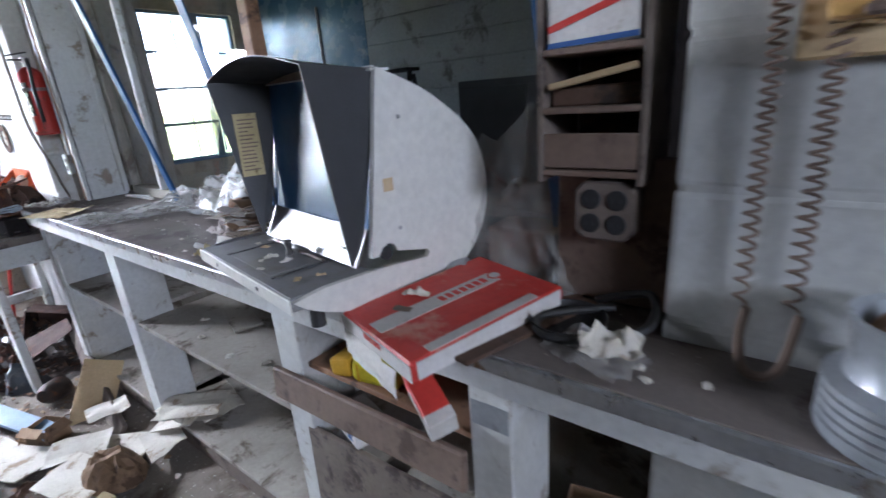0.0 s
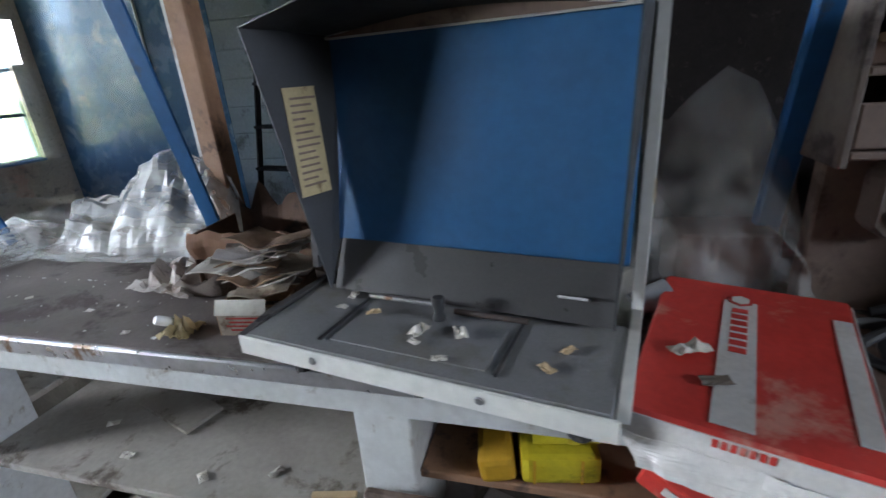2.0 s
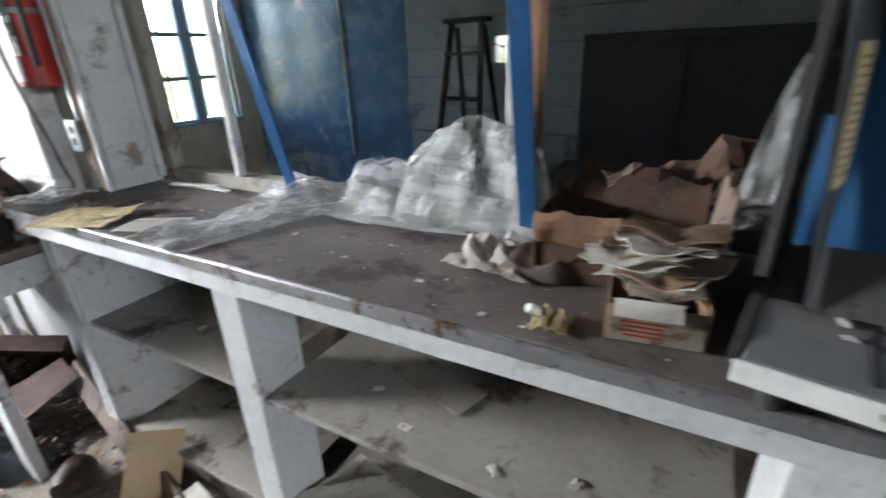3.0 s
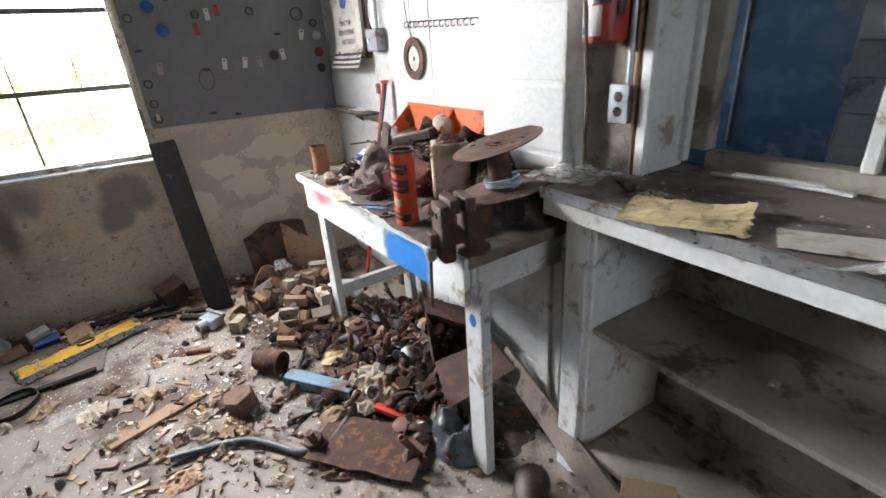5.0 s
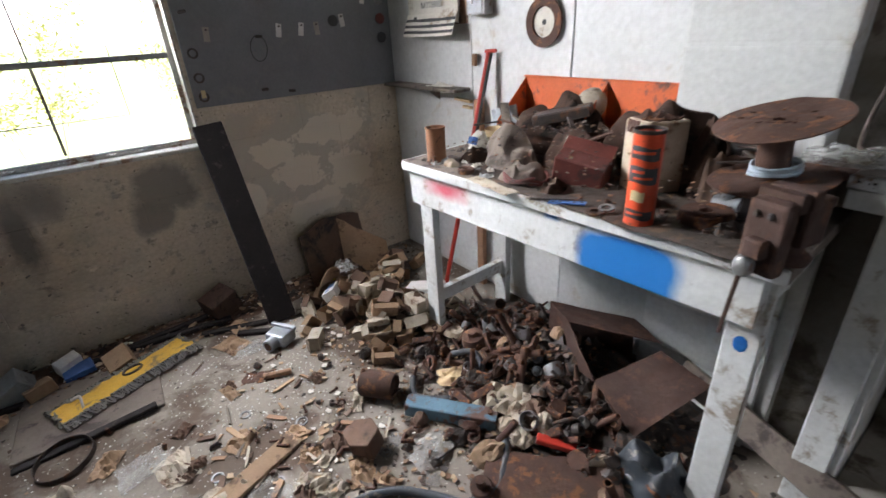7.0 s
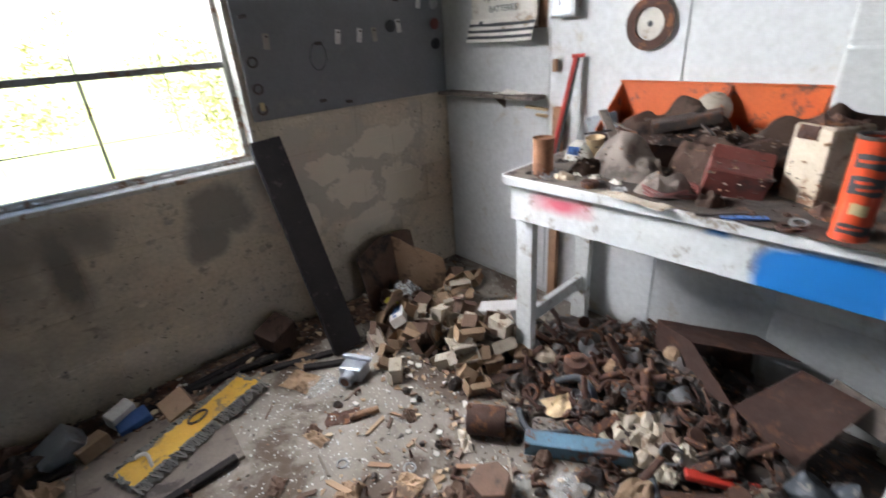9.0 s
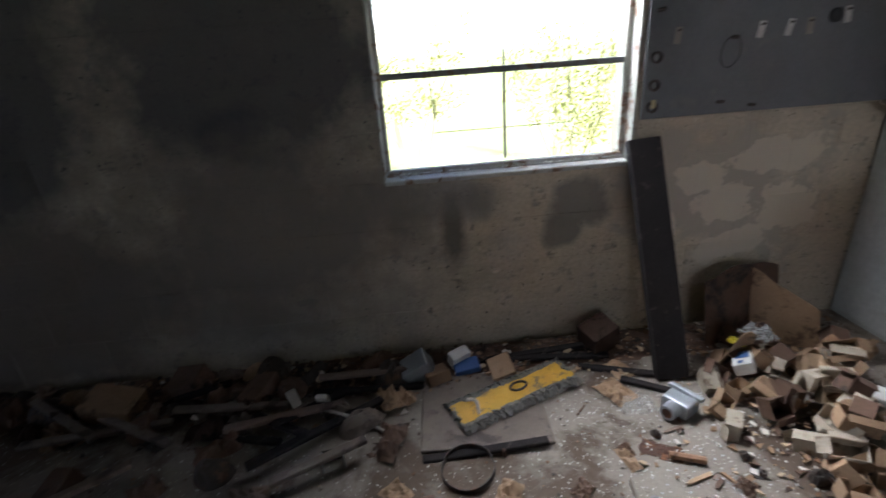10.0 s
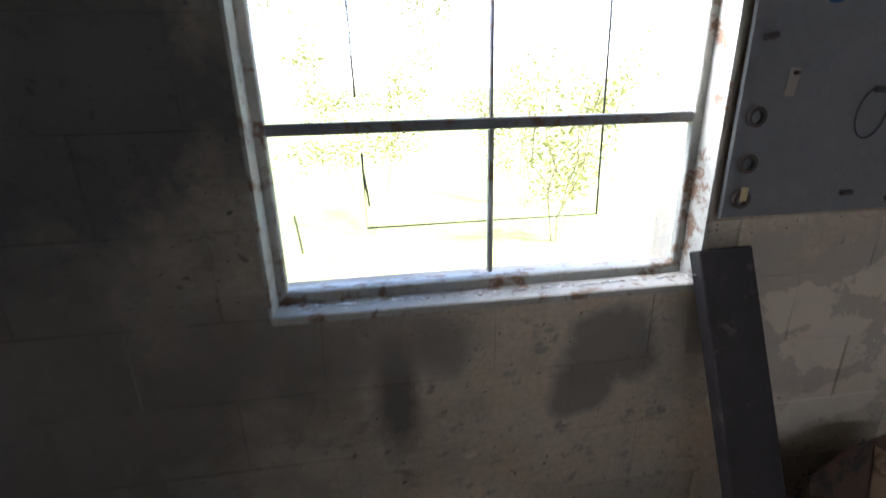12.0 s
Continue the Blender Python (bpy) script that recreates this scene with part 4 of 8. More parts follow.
def hood_lip(a, b):
    return (0.05 + a * 0.38, 0.20, 0.428 + 0.016 * math.sin(math.pi * a) * b + 0.002)


part("lamp_reflector", sheet(1, 1, 12, 2, hood_lip, 0.002), M["brown_board"], reader)
part("top_cover", slab([(0.0, 0.205), (RW, 0.205), (RW, 0.245), (0.0, 0.245)], 0.004, m=Matrix.Translation((0, 0, 0.428))), M["ivory"], reader)
FLAP_A, FLAP_B, FLAP_C = Vector((0.048, 0.131, 0.092)), Vector((0.017, 0.085, 0.442)), Vector((0.048, 0.225, 0.432))
FLAP_N = (FLAP_B - FLAP_A).cross(FLAP_C - FLAP_A).normalized()
FLAP_N *= 1 if FLAP_N.x > 0 else -1


def on_flap(a, z, off):
    """A point on the inner face of the left flap: a metres in from its front edge, at height z."""
    f = FLAP_A.lerp(FLAP_B, (z - 0.092) / 0.35)
    g = FLAP_A.lerp(FLAP_C, (z - 0.092) / 0.34)
    return tuple(f + (g - f).normalized() * a + FLAP_N * off)


card = part("instruction_card", sheet(1, 1, 4, 8, lambda a, b: on_flap(0.004 + 0.024 * b + a * 0.050, 0.232 + b * 0.140, 0.0045), 0.0008), M["manila"], reader, "yellowed card with rows of small print")
for k in range(14):
    ln = 0.018 + 0.022 * rnd.random()
    part("print_line", sheet(1, 1, 2, 1, lambda a, b, k=k, ln=ln: on_flap(0.012 + 0.0016 * k + a * ln, 0.245 + k * 0.0086 + b * 0.003, 0.0062), 0.0005), M["brown_board"], card)
part("sticker", box(0.0012, 0.022, 0.024, (RW + 0.0068, 0.212, 0.235), 0.0004), M["tan_paper"], reader, "small tan sticker")
part("side_knob", lathe([(0.013, 0), (0.013, 0.008), (0.010, 0.010), (0, 0.010)], 14, pose(RW - 0.004, 0.195, 0.108, 0, 90, 0)), M["black"], reader)
for v, z in ((0.25, 0.35), (0.23, 0.15)):
    part("rivet", lathe([(0, 0.002), (0.003, 0.0015), (0.004, 0)], 8, pose(RW + 0.006, v, z, 0, 90, 0)), M["steel"], reader)
# scraps on the plate
for i, (u, v, s) in enumerate(((0.09, 0.10, 0.016), (0.145, 0.095, 0.02), (0.225, 0.072, 0.028), (0.275, 0.082, 0.026), (0.23, 0.048, 0.015), (0.27, 0.03, 0.018), (0.40, 0.09, 0.018), (0.085, 0.135, 0.02), (0.385, 0.05, 0.02))):
    m = pose(-1.079, 0.475, 0.937, 0, 0, -10.2) @ pose(u, v, 0.0835 + (0.003 if 0.125 < u < 0.325 and 0.033 < v < 0.118 else 0), 0, 0, 40 * i)
    solo("paper_scrap", crumpled(s, s * 0.6, s * 0.35, 20 + i, 6, 0.0006), M["paper"] if i not in (1, 6, 8) else M["tan_paper"], "torn scrap lying on the reader's base plate", "scrap", m, "scraps on the reader")

# ---- the flat red carton hanging over the counter's edge ----
carton = thing("parts_carton", "flat red and white parts carton, torn at one end", "carton", pose(-0.455, 0.603, 0.956, 3.5, 0.5, -17.5))
CW, CD, CH = 0.228, 0.325, 0.034
part("lid", box(CW, CD, CH, bev=0.004), M["red_card"], carton)
part("end_face", box(CW + 0.001, 0.0015, CH - 0.006, (0, -CD / 2 - 0.0012, -0.001)), M["white_card"], carton, "white printed end face")
part("side_face", box(0.0015, CD - 0.02, CH - 0.004, (CW / 2 + 0.0012, 0, 0)), M["white_card"], carton)
part("torn_flap", crumpled(CW * 0.8, 0.04, 0.012, 5, 10, 0.0012, 0.8), M["white_card"], carton, "torn white flap", m=pose(-0.01, -CD / 2 - 0.006, -0.034, 75, 0, 0))
part("print_band", box(0.040, CD * 0.80, 0.0012, (-0.012, -0.02, CH / 2 + 0.0008)), M["white_card"], carton, "white printed band")
part("print_band", box(0.020, CD * 0.70, 0.0012, (CW / 2 - 0.014, -0.01, CH / 2 + 0.0008)), M["white_card"], carton)
for k in range(7):
    part("mark_bar", box(0.019, 0.0105, 0.0008, (-0.012, 0.035 + 0.048 - 0.016 * k - 0.0, CH / 2 + 0.0018)), M["red_card"], carton)
part("emblem", cyl(0.016, 0.016, 0.0008, 6, Matrix.Translation((-0.012, 0.112, CH / 2 + 0.0016))), M["red_card"], carton)
part("emblem_field", cyl(0.012, 0.012, 0.0006, 6, Matrix.Translation((-0.012, 0.112, CH / 2 + 0.0026))), M["white_card"], carton)
for k in range(7):
    part("mark_bar", box(0.0055, 0.0008, 0.010, (-0.024 + 0.008 * k, -CD / 2 - 0.0024, 0.006)), M["red_card"], carton)
solo("paper_scrap", crumpled(0.05, 0.02, 0.012, 51, 8, 0.0006), M["paper"], "curl of white paper on the red carton", "scrap", pose(-0.525, 0.585, 0.975, 3, 0, 20))
solo("dead_leaf", crumpled(0.035, 0.016, 0.004, 52, 6, 0.0008), M["grey_board"], "dry brown leaf on the red carton", "leaf", pose(-0.51, 0.53, 0.972, 4, 0, 10))
solo("carton_base_board", slab([(-0.10, -0.15), (0.135, -0.13), (0.14, 0.17), (-0.02, 0.19), (-0.11, 0.165)], 0.008, bev=0.002), M["card_dark"], "torn brown card board under the red carton", "cardboard", pose(-0.435, 0.645, CZ + 0.0005, 0, 0, -17.5))
roll = thing("tape_roll", "grey rolled strip beside the reader", "roll", pose(-0.545, 0.745, 0.96, 0, 70, 20))
part("roll_body", lathe([(0.010, -0.03), (0.022, -0.03), (0.022, 0.03), (0.010, 0.03), (0.010, -0.03)], 18), M["galv"], roll, smooth=True)
part("core", cyl(0.0095, 0.0095, 0.056, 12, Matrix.Translation((0, 0, -0.028))), M["ink"], roll)

# ---- cupboards under the counter ----
solo("drawer_front", box(0.575, 0.018, 0.085, (0, 0, 0), 0.004), M["brown_board"], "loose brown wooden drawer front across the bay", "drawer front", pose(-0.685, 0.530, 0.668, -4, -0.5, 0))
solo("grey_door", box(0.46, 0.016, 0.50, (0, 0, 0), 0.003), M["grey_board"], "grey cupboard door leaning in its bay", "cupboard door", pose(-0.685, 0.556, 0.285, -2, -1, 0))
bag = thing("yellow_packet", "bright yellow plastic packet stuffed in the shelf", "packet", pose(-0.70, 0.625, 0.7205, 0, 0, 10))
part("packet_body", box(0.12, 0.09, 0.05, (0.02, 0, 0.026), 0.012), M["yellow"], bag)
part("packet_end", box(0.055, 0.085, 0.045, (-0.075, 0, 0.024), 0.010, rot=pose(0, 0, 0, 0, -8, 0)), M["mustard"], bag, "darker crumpled end")
part("packet_flap", sheet(1, 1, 8, 5, lambda u, v: (-0.02 + u * 0.10, -0.02 + v * 0.06, 0.058 + 0.03 * v + 0.008 * noise.noise(Vector((u * 4, v * 4, 2)))), 0.0015), M["yellow"], bag)
for x in (-0.02, 0.05):
    part("packet_seam", box(0.004, 0.0015, 0.044, (x, -0.0462, 0.027)), M["mustard"], bag)
solo("inner_shelf", box(0.485, 0.33, 0.016, (-0.65, 0.74, 0.712), 0.002), M["raw_wood"], "reddish wooden ledge behind the drawer front", "shelf")
srb = thing("small_red_box", "small red and white parts box standing askew", "box", pose(-0.50, 0.565, 0.765, 12, 18, -28))
part("box_body", box(0.13, 0.055, 0.05, bev=0.003), M["red_card"], srb)
part("label_strip", box(0.085, 0.0012, 0.018, (0.01, -0.0286, 0.003)), M["white_card"], srb)
part("end_cap", box(0.026, 0.056, 0.051, (0.054, 0, 0), 0.002), M["white_card"], srb)
wb = thing("white_box", "small white box with a blue mark in the shelf", "box", pose(-0.755, 0.60, 0.587, 0, 0, -18))
part("box_body", box(0.11, 0.08, 0.065, bev=0.004), M["white_card"], wb)
part("print_mark", box(0.02, 0.0012, 0.02, (0.02, -0.0408, -0.01)), M["ink_blue"], wb)
solo("box_ledge", box(0.46, 0.30, 0.012, (-0.66, 0.74, 0.547), 0.002), M["shelf_wood"], "dusty ledge inside the bay", "shelf")
pc = thing("paint_chip_label", "flaked pale patch of a label on the post", "label", pose(-0.36, 0.5562, 0.79, 90, 0, 0))
part("label_sheet", sheet(1, 1, 4, 3, lambda a, b: ((a - 0.5) * 0.075, (b - 0.5) * 0.05, 0.002 * noise.noise(Vector((a * 5, b * 5, 1)))), 0.0006), M["galv"], pc)
cb = thing("open_carton", "small open brown carton on the lower shelf", "carton", pose(-0.16, 0.66, 0.142, 0, 0, 12))
for dx, dy, sx, sy in ((0, -0.09, 0.20, 0.004), (0, 0.09, 0.20, 0.004), (-0.10, 0, 0.004, 0.18), (0.10, 0, 0.004, 0.18)):
    part("carton_wall", box(sx, sy, 0.40, (dx, dy, 0.20), 0.001), M["card"], cb)
part("carton_base", box(0.196, 0.176, 0.004, (0, 0, 0.003)), M["card"], cb)
part("carton_flap", box(0.19, 0.07, 0.003, (0, -0.122, 0.385), 0.001, rot=pose(0, 0, 0, 25, 0, 0)), M["card"], cb)
solo("crumpled_wrap", lump(0.17, 0.15, 0.10, 71, 16, 0.001, 1.3, 4), M["film"], "clear wrapping bunched in the carton", "wrapping", pose(-0.16, 0.66, 0.50))

# ---- the cubby and outlet beside the pillar ----
cubby = thing("wall_cubby", "small brown wooden cubby shelf with cartons", "shelf", pose(-0.262, 0.735, 1.175))
for z in (0.006, 0.105, 0.192):
    part("cubby_shelf", box(0.152, 0.16, 0.010, (0, 0.07, z), 0.002), M["brown_board"], cubby)
for x in (-0.081, 0.081):
    part("cubby_side", box(0.010, 0.16, 0.42, (x, 0.07, 0.20), 0.002), M["grey_board"], cubby)
part("front_rail", box(0.15, 0.010, 0.055, (0, -0.004, 0.042), 0.002), M["brown_board"], cubby)
part("back", box(0.15, 0.006, 0.42, (0, 0.152, 0.20)), M["card_dark"], cubby)
sm = thing("striped_carton", "white carton with red and blue stripes in the cubby", "carton", pose(-0.262, 0.775, 1.3725, 0, -2, 0))
part("box_body", box(0.138, 0.09, 0.075, (0, 0, 0.0375), 0.003), M["white_card"], sm)
part("stripe", box(0.138, 0.0012, 0.010, (0, -0.046, 0.045), rot=pose(0, 0, 0, 0, -14, 0)), M["red_card"], sm)
part("stripe", box(0.137, 0.0012, 0.008, (0, -0.046, 0.006)), M["ink_blue"], sm)
solo("split_lath", box(0.135, 0.02, 0.010, (0, 0, 0), 0.002), M["tan_paper"], "split pale lath lying across the cubby", "lath", pose(-0.262, 0.735, 1.328, 0, -10, 0))
solo("flat_carton", box(0.14, 0.12, 0.03, (0, 0, 0.015), 0.003), M["card_dark"], "dark flattened carton in the cubby", "carton", pose(-0.262, 0.81, 1.2855))
solo("brown_panel", box(0.20, 0.03, 0.26, (-0.235, 0.80, 1.068), 0.003), M["brown_board"], "brown wooden panel holding a quad outlet", "panel", kind="structure")
quad = thing("quad_outlet", "grey steel outlet plate with four sockets", "outlet", pose(-0.238, 0.7845, 1.118, 90, 0, 0))
oct_ = [(-0.055, -0.038), (-0.038, -0.055), (0.038, -0.055), (0.055, -0.038), (0.055, 0.038), (0.038, 0.055), (-0.038, 0.055), (-0.055, 0.038)]
part("plate", slab([(0.9 * a, 0.9 * b) for a, b in oct_], 0.045, bev=0.004), M["rag"], quad)
for x in (-0.021, 0.021):
    for y in (-0.020, 0.020):
        sk = part("socket", lathe([(0.0165, 0), (0.0165, 0.003), (0.014, 0.004), (0, 0.004)], 18, Matrix.Translation((x, y, 0.0445))), M["black"], quad)
        for dx in (-0.006, 0.006):
            part("socket_slot", box(0.002, 0.007, 0.001, (x + dx, y, 0.0488)), M["ink"], sk)
cord = [(-0.21, 0.73, 0.957), (-0.31, 0.66, 0.948), (-0.27, 0.60, 0.948), (-0.17, 0.655, 0.950), (-0.14, 0.69, 0.965), (-0.16, 0.745, 0.985), (-0.25, 0.76, 0.95)]
solo("power_flex", tube(curve(cord, 8), 0.007, 8), M["black"], "loose black cord coiled on the counter", "cord", smooth=True)
solo("oily_pan", lathe([(0, 0.002), (0.055, 0.002), (0.062, 0.022), (0.064, 0.022), (0.058, 0.0), (0, 0.0)], 22, pose(-0.265, 0.665, 0.936)), M["black"], "small black pan lying on the counter", "pan", smooth=True)
solo("torn_wrapper", crumpled(0.14, 0.09, 0.035, 81, 14, 0.0012, 0.35), M["film_thin"], "clear torn wrapper on the counter", "wrapper", pose(-0.20, 0.60, 0.937, 0, 0, -20))
solo("folded_paper", crumpled(0.085, 0.07, 0.045, 82, 8, 0.0012, 0.5), M["paper"], "folded white paper on the torn wrapper", "paper", pose(-0.175, 0.60, 0.955, 0, 0, 15))
for i, (x, y) in enumerate(((-0.135, 0.60), (-0.155, 0.63), (-0.05, 0.60), (-0.12, 0.575))):
    solo("paper_scrap", crumpled(0.016, 0.012, 0.008, 90 + i, 5, 0.0006), M["paper"], "tiny white scrap on the worktop", "scrap", pose(x, y, 0.9355, 0, 0, 50 * i), "scraps on the worktop")


def coil_cord(name, x, y, z0, z1, turns, r, label):
    pts = [Vector((x + r * math.cos(k * math.pi / 6), y + r * 0.8 * math.sin(k * math.pi / 6), z0 + (z1 - z0) * (k / (turns * 12)) ** 0.82)) for k in range(turns * 12 + 1)]
    return pts


left_coil = coil_cord("", -0.033, 0.682, 1.02, 1.47, 30, 0.0085, "")
right_coil = coil_cord("", 0.023, 0.682, 1.02, 1.42, 26, 0.0095, "")
loop = curve([left_coil[0], Vector((-0.028, 0.675, 0.98)), Vector((-0.02, 0.645, 0.953)), Vector((0.0, 0.635, 0.948)), Vector((0.022, 0.648, 0.962)), right_coil[0]], 6)
handset_cord = thing("coiled_cord", "grey coiled telephone cord hanging by the pillar", "cord")
part("coil", tube(left_coil, 0.0024, 6), M["brown_board"], handset_cord, smooth=True)
part("coil", tube(right_coil, 0.0024, 6), M["brown_board"], handset_cord, smooth=True)
part("loop", tube(loop, 0.0065, 8), M["brown_board"], handset_cord, smooth=True)
phone = thing("wall_telephone", "yellowed plastic wall telephone base", "telephone", pose(0.030, 0.690, 1.345))
part("back_plate", box(0.13, 0.012, 0.22, (0.02, -0.001, 0.09), 0.004), M["tan_paper"], phone)
part("phone_body", box(0.085, 0.05, 0.18, (0.02, -0.034, 0.105), 0.014), M["brass"], phone)
part("cord_jack", box(0.03, 0.012, 0.012, (0.02, -0.058, 0.022), 0.003), M["brown_board"], phone)
tub = thing("cable_spool", "pale grey steel drum wound with ribs", "spool", pose(0.135, 0.60, 0.936))
prof = [(0, 0), (0.078, 0), (0.078, 0.006)]
for k in range(5):
    prof += [(0.080, 0.008 + k * 0.012), (0.080, 0.016 + k * 0.012), (0.075, 0.019 + k * 0.012)]
prof += [(0.064, 0.072), (0.060, 0.088), (0.066, 0.135), (0.069, 0.138), (0.066, 0.141), (0.060, 0.136), (0.054, 0.09), (0, 0.09)]
part("drum", lathe(prof, 30), M["galv"], tub, smooth=True)
part("filling", crumpled(0.09, 0.09, 0.06, 95, 10, 0.002, 0.4), M["card"], tub, "crumpled brown paper filling", m=Matrix.Translation((0, 0, 0.10)))

# ---- loose things on the west part of the counter ----
FILM_RIDGE = ((-2.27, 0.015), (-2.16, 0.075), (-2.05, 0.055), (-1.97, 0.05), (-1.90, 0.13), (-1.82, 0.15), (-1.76, 0.12), (-1.68, 0.215), (-1.58, 0.245), (-1.49, 0.22), (-1.43, 0.16), (-1.40, 0.03))


def film_fn(u, v):
    """Billowing film heaped against the glass: a low skirt in front, a ragged ridge behind."""
    x = -2.27 + u * 0.87
    for (x0, h0), (x1, h1) in zip(FILM_RIDGE, FILM_RIDGE[1:]):
        if x0 <= x <= x1 + 1e-6:
            ridge = h0 + (h1 - h0) * (x - x0) / (x1 - x0)
            break
    q = Vector((x * 4.5, v * 1.6, 0.7))
    lift = min(1.0, max(0.0, (v - 0.18) / 0.55)) ** 0.8
    dent = abs(noise.noise(q * 1.4)) * 0.12 + abs(noise.noise(q * 3.1 + Vector((3, 1, 0)))) * 0.09
    z = 0.010 + 0.018 * abs(noise.noise(Vector((x * 6, v * 5, 4)))) + max(0.0, ridge * lift - dent * lift * (1.2 - lift) * 1.6)
    y = 0.825 + 0.125 * min(1.0, v * 1.25) + 0.03 * noise.noise(Vector((x * 3, 0, 2))) * (1 - v) + (0.05 * noise.noise(q * 1.2) + 0.045 * noise.noise(q * 3.3)) * lift * (1 - 0.6 * v)
    return (x + 0.03 * noise.noise(q * 0.9 + Vector((0, 0, 7))) * lift, y, CZ + 0.003 + z)


solo("plastic_sheet", sheet(1, 1, 46, 14, film_fn, 0.0006), M["film"], "crumpled milky plastic sheet on the counter", "plastic sheet")


def tongue_fn(u, v):
    x = -2.31 + u * (0.22 - 0.05 * v) + 0.16 * v
    y = 0.508 + v * 0.36
    q = Vector((x * 9, y * 5, 3.1))
    z = 0.055 * abs(noise.noise(q)) + 0.03 * abs(noise.noise(q * 2.1)) + 0.05 * v * v * (1 - abs(2 * u - 1))
    return (x, y, CZ + 0.004 + z * min(1, min(u, 1 - u) * 5 + 0.15))


solo("plastic_sheet", sheet(1, 1, 18, 26, tongue_fn, 0.0006), M["film"], "tail of milky plastic hanging over the counter's edge", "plastic sheet")


def env_fn(u, v):
    q = Vector((u * 4, v * 4, 8))
    x = (u - 0.5) * (0.235 + 0.008 * noise.noise(Vector((v * 14, 1, 1)))) + 0.012 * (1 if u > 0.5 else 0) * noise.noise(Vector((v * 9, 0, 0)))
    y = (v - 0.5) * (0.165 + 0.010 * noise.noise(Vector((u * 14, 2, 1))))
    return (x, y, 0.004 + 0.006 * noise.noise(q) + 0.022 * max(0, u - 0.78) * 4 * max(0, v - 0.3) + 0.004 * noise.noise(q * 3))


env = solo("stained_envelope", sheet(1, 1, 22, 16, env_fn, 0.0012), M["manila"], "stained yellow envelope overhanging the counter's edge", "envelope", pose(-2.585, 0.575, CZ + 0.004, 1, 0, 22))
solo("envelope", sheet(1, 1, 10, 8, lambda u, v: ((u - 0.5) * 0.16, (v - 0.5) * 0.10, 0.003 + 0.004 * noise.noise(Vector((u * 4, v * 4, 3)))), 0.001), M["paper"], "soiled envelope on the counter", "envelope", pose(-2.345, 0.62, CZ + 0.001, 0, 0, 25))
solo("leaf_litter", crumpled(0.10, 0.06, 0.03, 131, 10, 0.001), M["grey_board"], "dry brown litter by the envelope", "litter", pose(-2.70, 0.635, CZ + 0.001, 0, 0, 10))
solo("leaf_litter", crumpled(0.15, 0.03, 0.02, 132, 10, 0.001), M["grey_board"], "curled brown bark strip on the counter", "litter", pose(-2.80, 0.68, CZ + 0.001, 0, 0, -35))
for i, (x, y, r) in enumerate(((-2.60, 0.915, 4), (-2.52, 0.905, -3), (-2.56, 0.895, 10))):
    solo("white_lath", box(0.24 - 0.03 * i, 0.018, 0.007, (0, 0, 0.0035), 0.001), M["white_wood"], "white painted lath lying by the glass", "lath", pose(x, y, CZ + 0.0005 + 0.0075 * i, 0, 0, r), "white laths")

# paper heap beside the reader
tray = thing("paper_carton", "torn brown carton full of soiled papers", "carton", pose(-1.165, 0.655, CZ + 0.001, 0, 0, 8))
for dx, dy, sx, sy, h in ((0, -0.06, 0.125, 0.004, 0.055), (0, 0.06, 0.125, 0.004, 0.05), (-0.062, 0, 0.004, 0.12, 0.05), (0.062, 0, 0.004, 0.12, 0.065)):
    part("carton_wall", box(sx, sy, h, (dx, dy, h / 2), 0.001), M["card"], tray)
part("label_patch", box(0.118, 0.0014, 0.050, (0, -0.0627, 0.0265)), M["soiled_card"], tray, "pale pinkish printed front")
for k in range(4):
    part("print_line", box(0.05 + 0.012 * (k % 2), 0.0008, 0.003, (-0.015, -0.0638, 0.012 + 0.007 * k)), M["red"], tray)
part("hanging_sheet", sheet(1, 1, 5, 5, lambda u, v: (-0.055 + 0.085 * u, -0.064 - 0.012 * (1 - v), 0.045 + 0.022 * v), 0.0012), M["paper"], tray, "white sheet hanging over the edge")
for i in range(15):
    w, d = rnd.uniform(0.09, 0.14), rnd.uniform(0.06, 0.10)
    solo("paper_sheet", sheet(1, 1, 9, 6, lambda u, v, i=i, w=w, d=d: ((u - 0.5) * w, (v - 0.5) * d, 0.013 * noise.noise(Vector((u * 2.2, v * 2, i * 3.3))) + 0.012 * abs(u - 0.5) * (i % 3)), 0.0022), M[("paper", "soiled_card", "paper", "rag_white", "card")[i % 5]],
         "soiled folded paper heaped on the carton", "paper", pose(-1.175 + rnd.uniform(-0.035, 0.035), 0.655 + rnd.uniform(-0.03, 0.045), CZ + 0.060 + 0.0052 * i, rnd.uniform(-10, 10), rnd.uniform(-10, 6), rnd.uniform(-20, 24)), "papers heaped on the counter")
bt2 = thing("torn_carton", "long torn brown carton, rotten and open", "carton", pose(-1.24, 0.80, CZ + 0.001, 0, 0, 4))
part("lower_wall", box(0.26, 0.004, 0.075, (0, -0.058, 0.0375), 0.001), M["card_dark"], bt2)
part("front_wall", sheet(1, 1, 24, 4, lambda u, v: ((u - 0.5) * 0.27, -0.066 - 0.010 * math.sin(3 * v) + 0.006 * noise.noise(Vector((u * 7, v, 2))), 0.072 + 0.012 * noise.noise(Vector((u * 5, 3, 4))) * (1 - v) + v * (0.055 + 0.008 * noise.noise(Vector((u * 9, 0, 4))))), 0.004), M["stained_stripe"], bt2, "water-stained striped front wall")
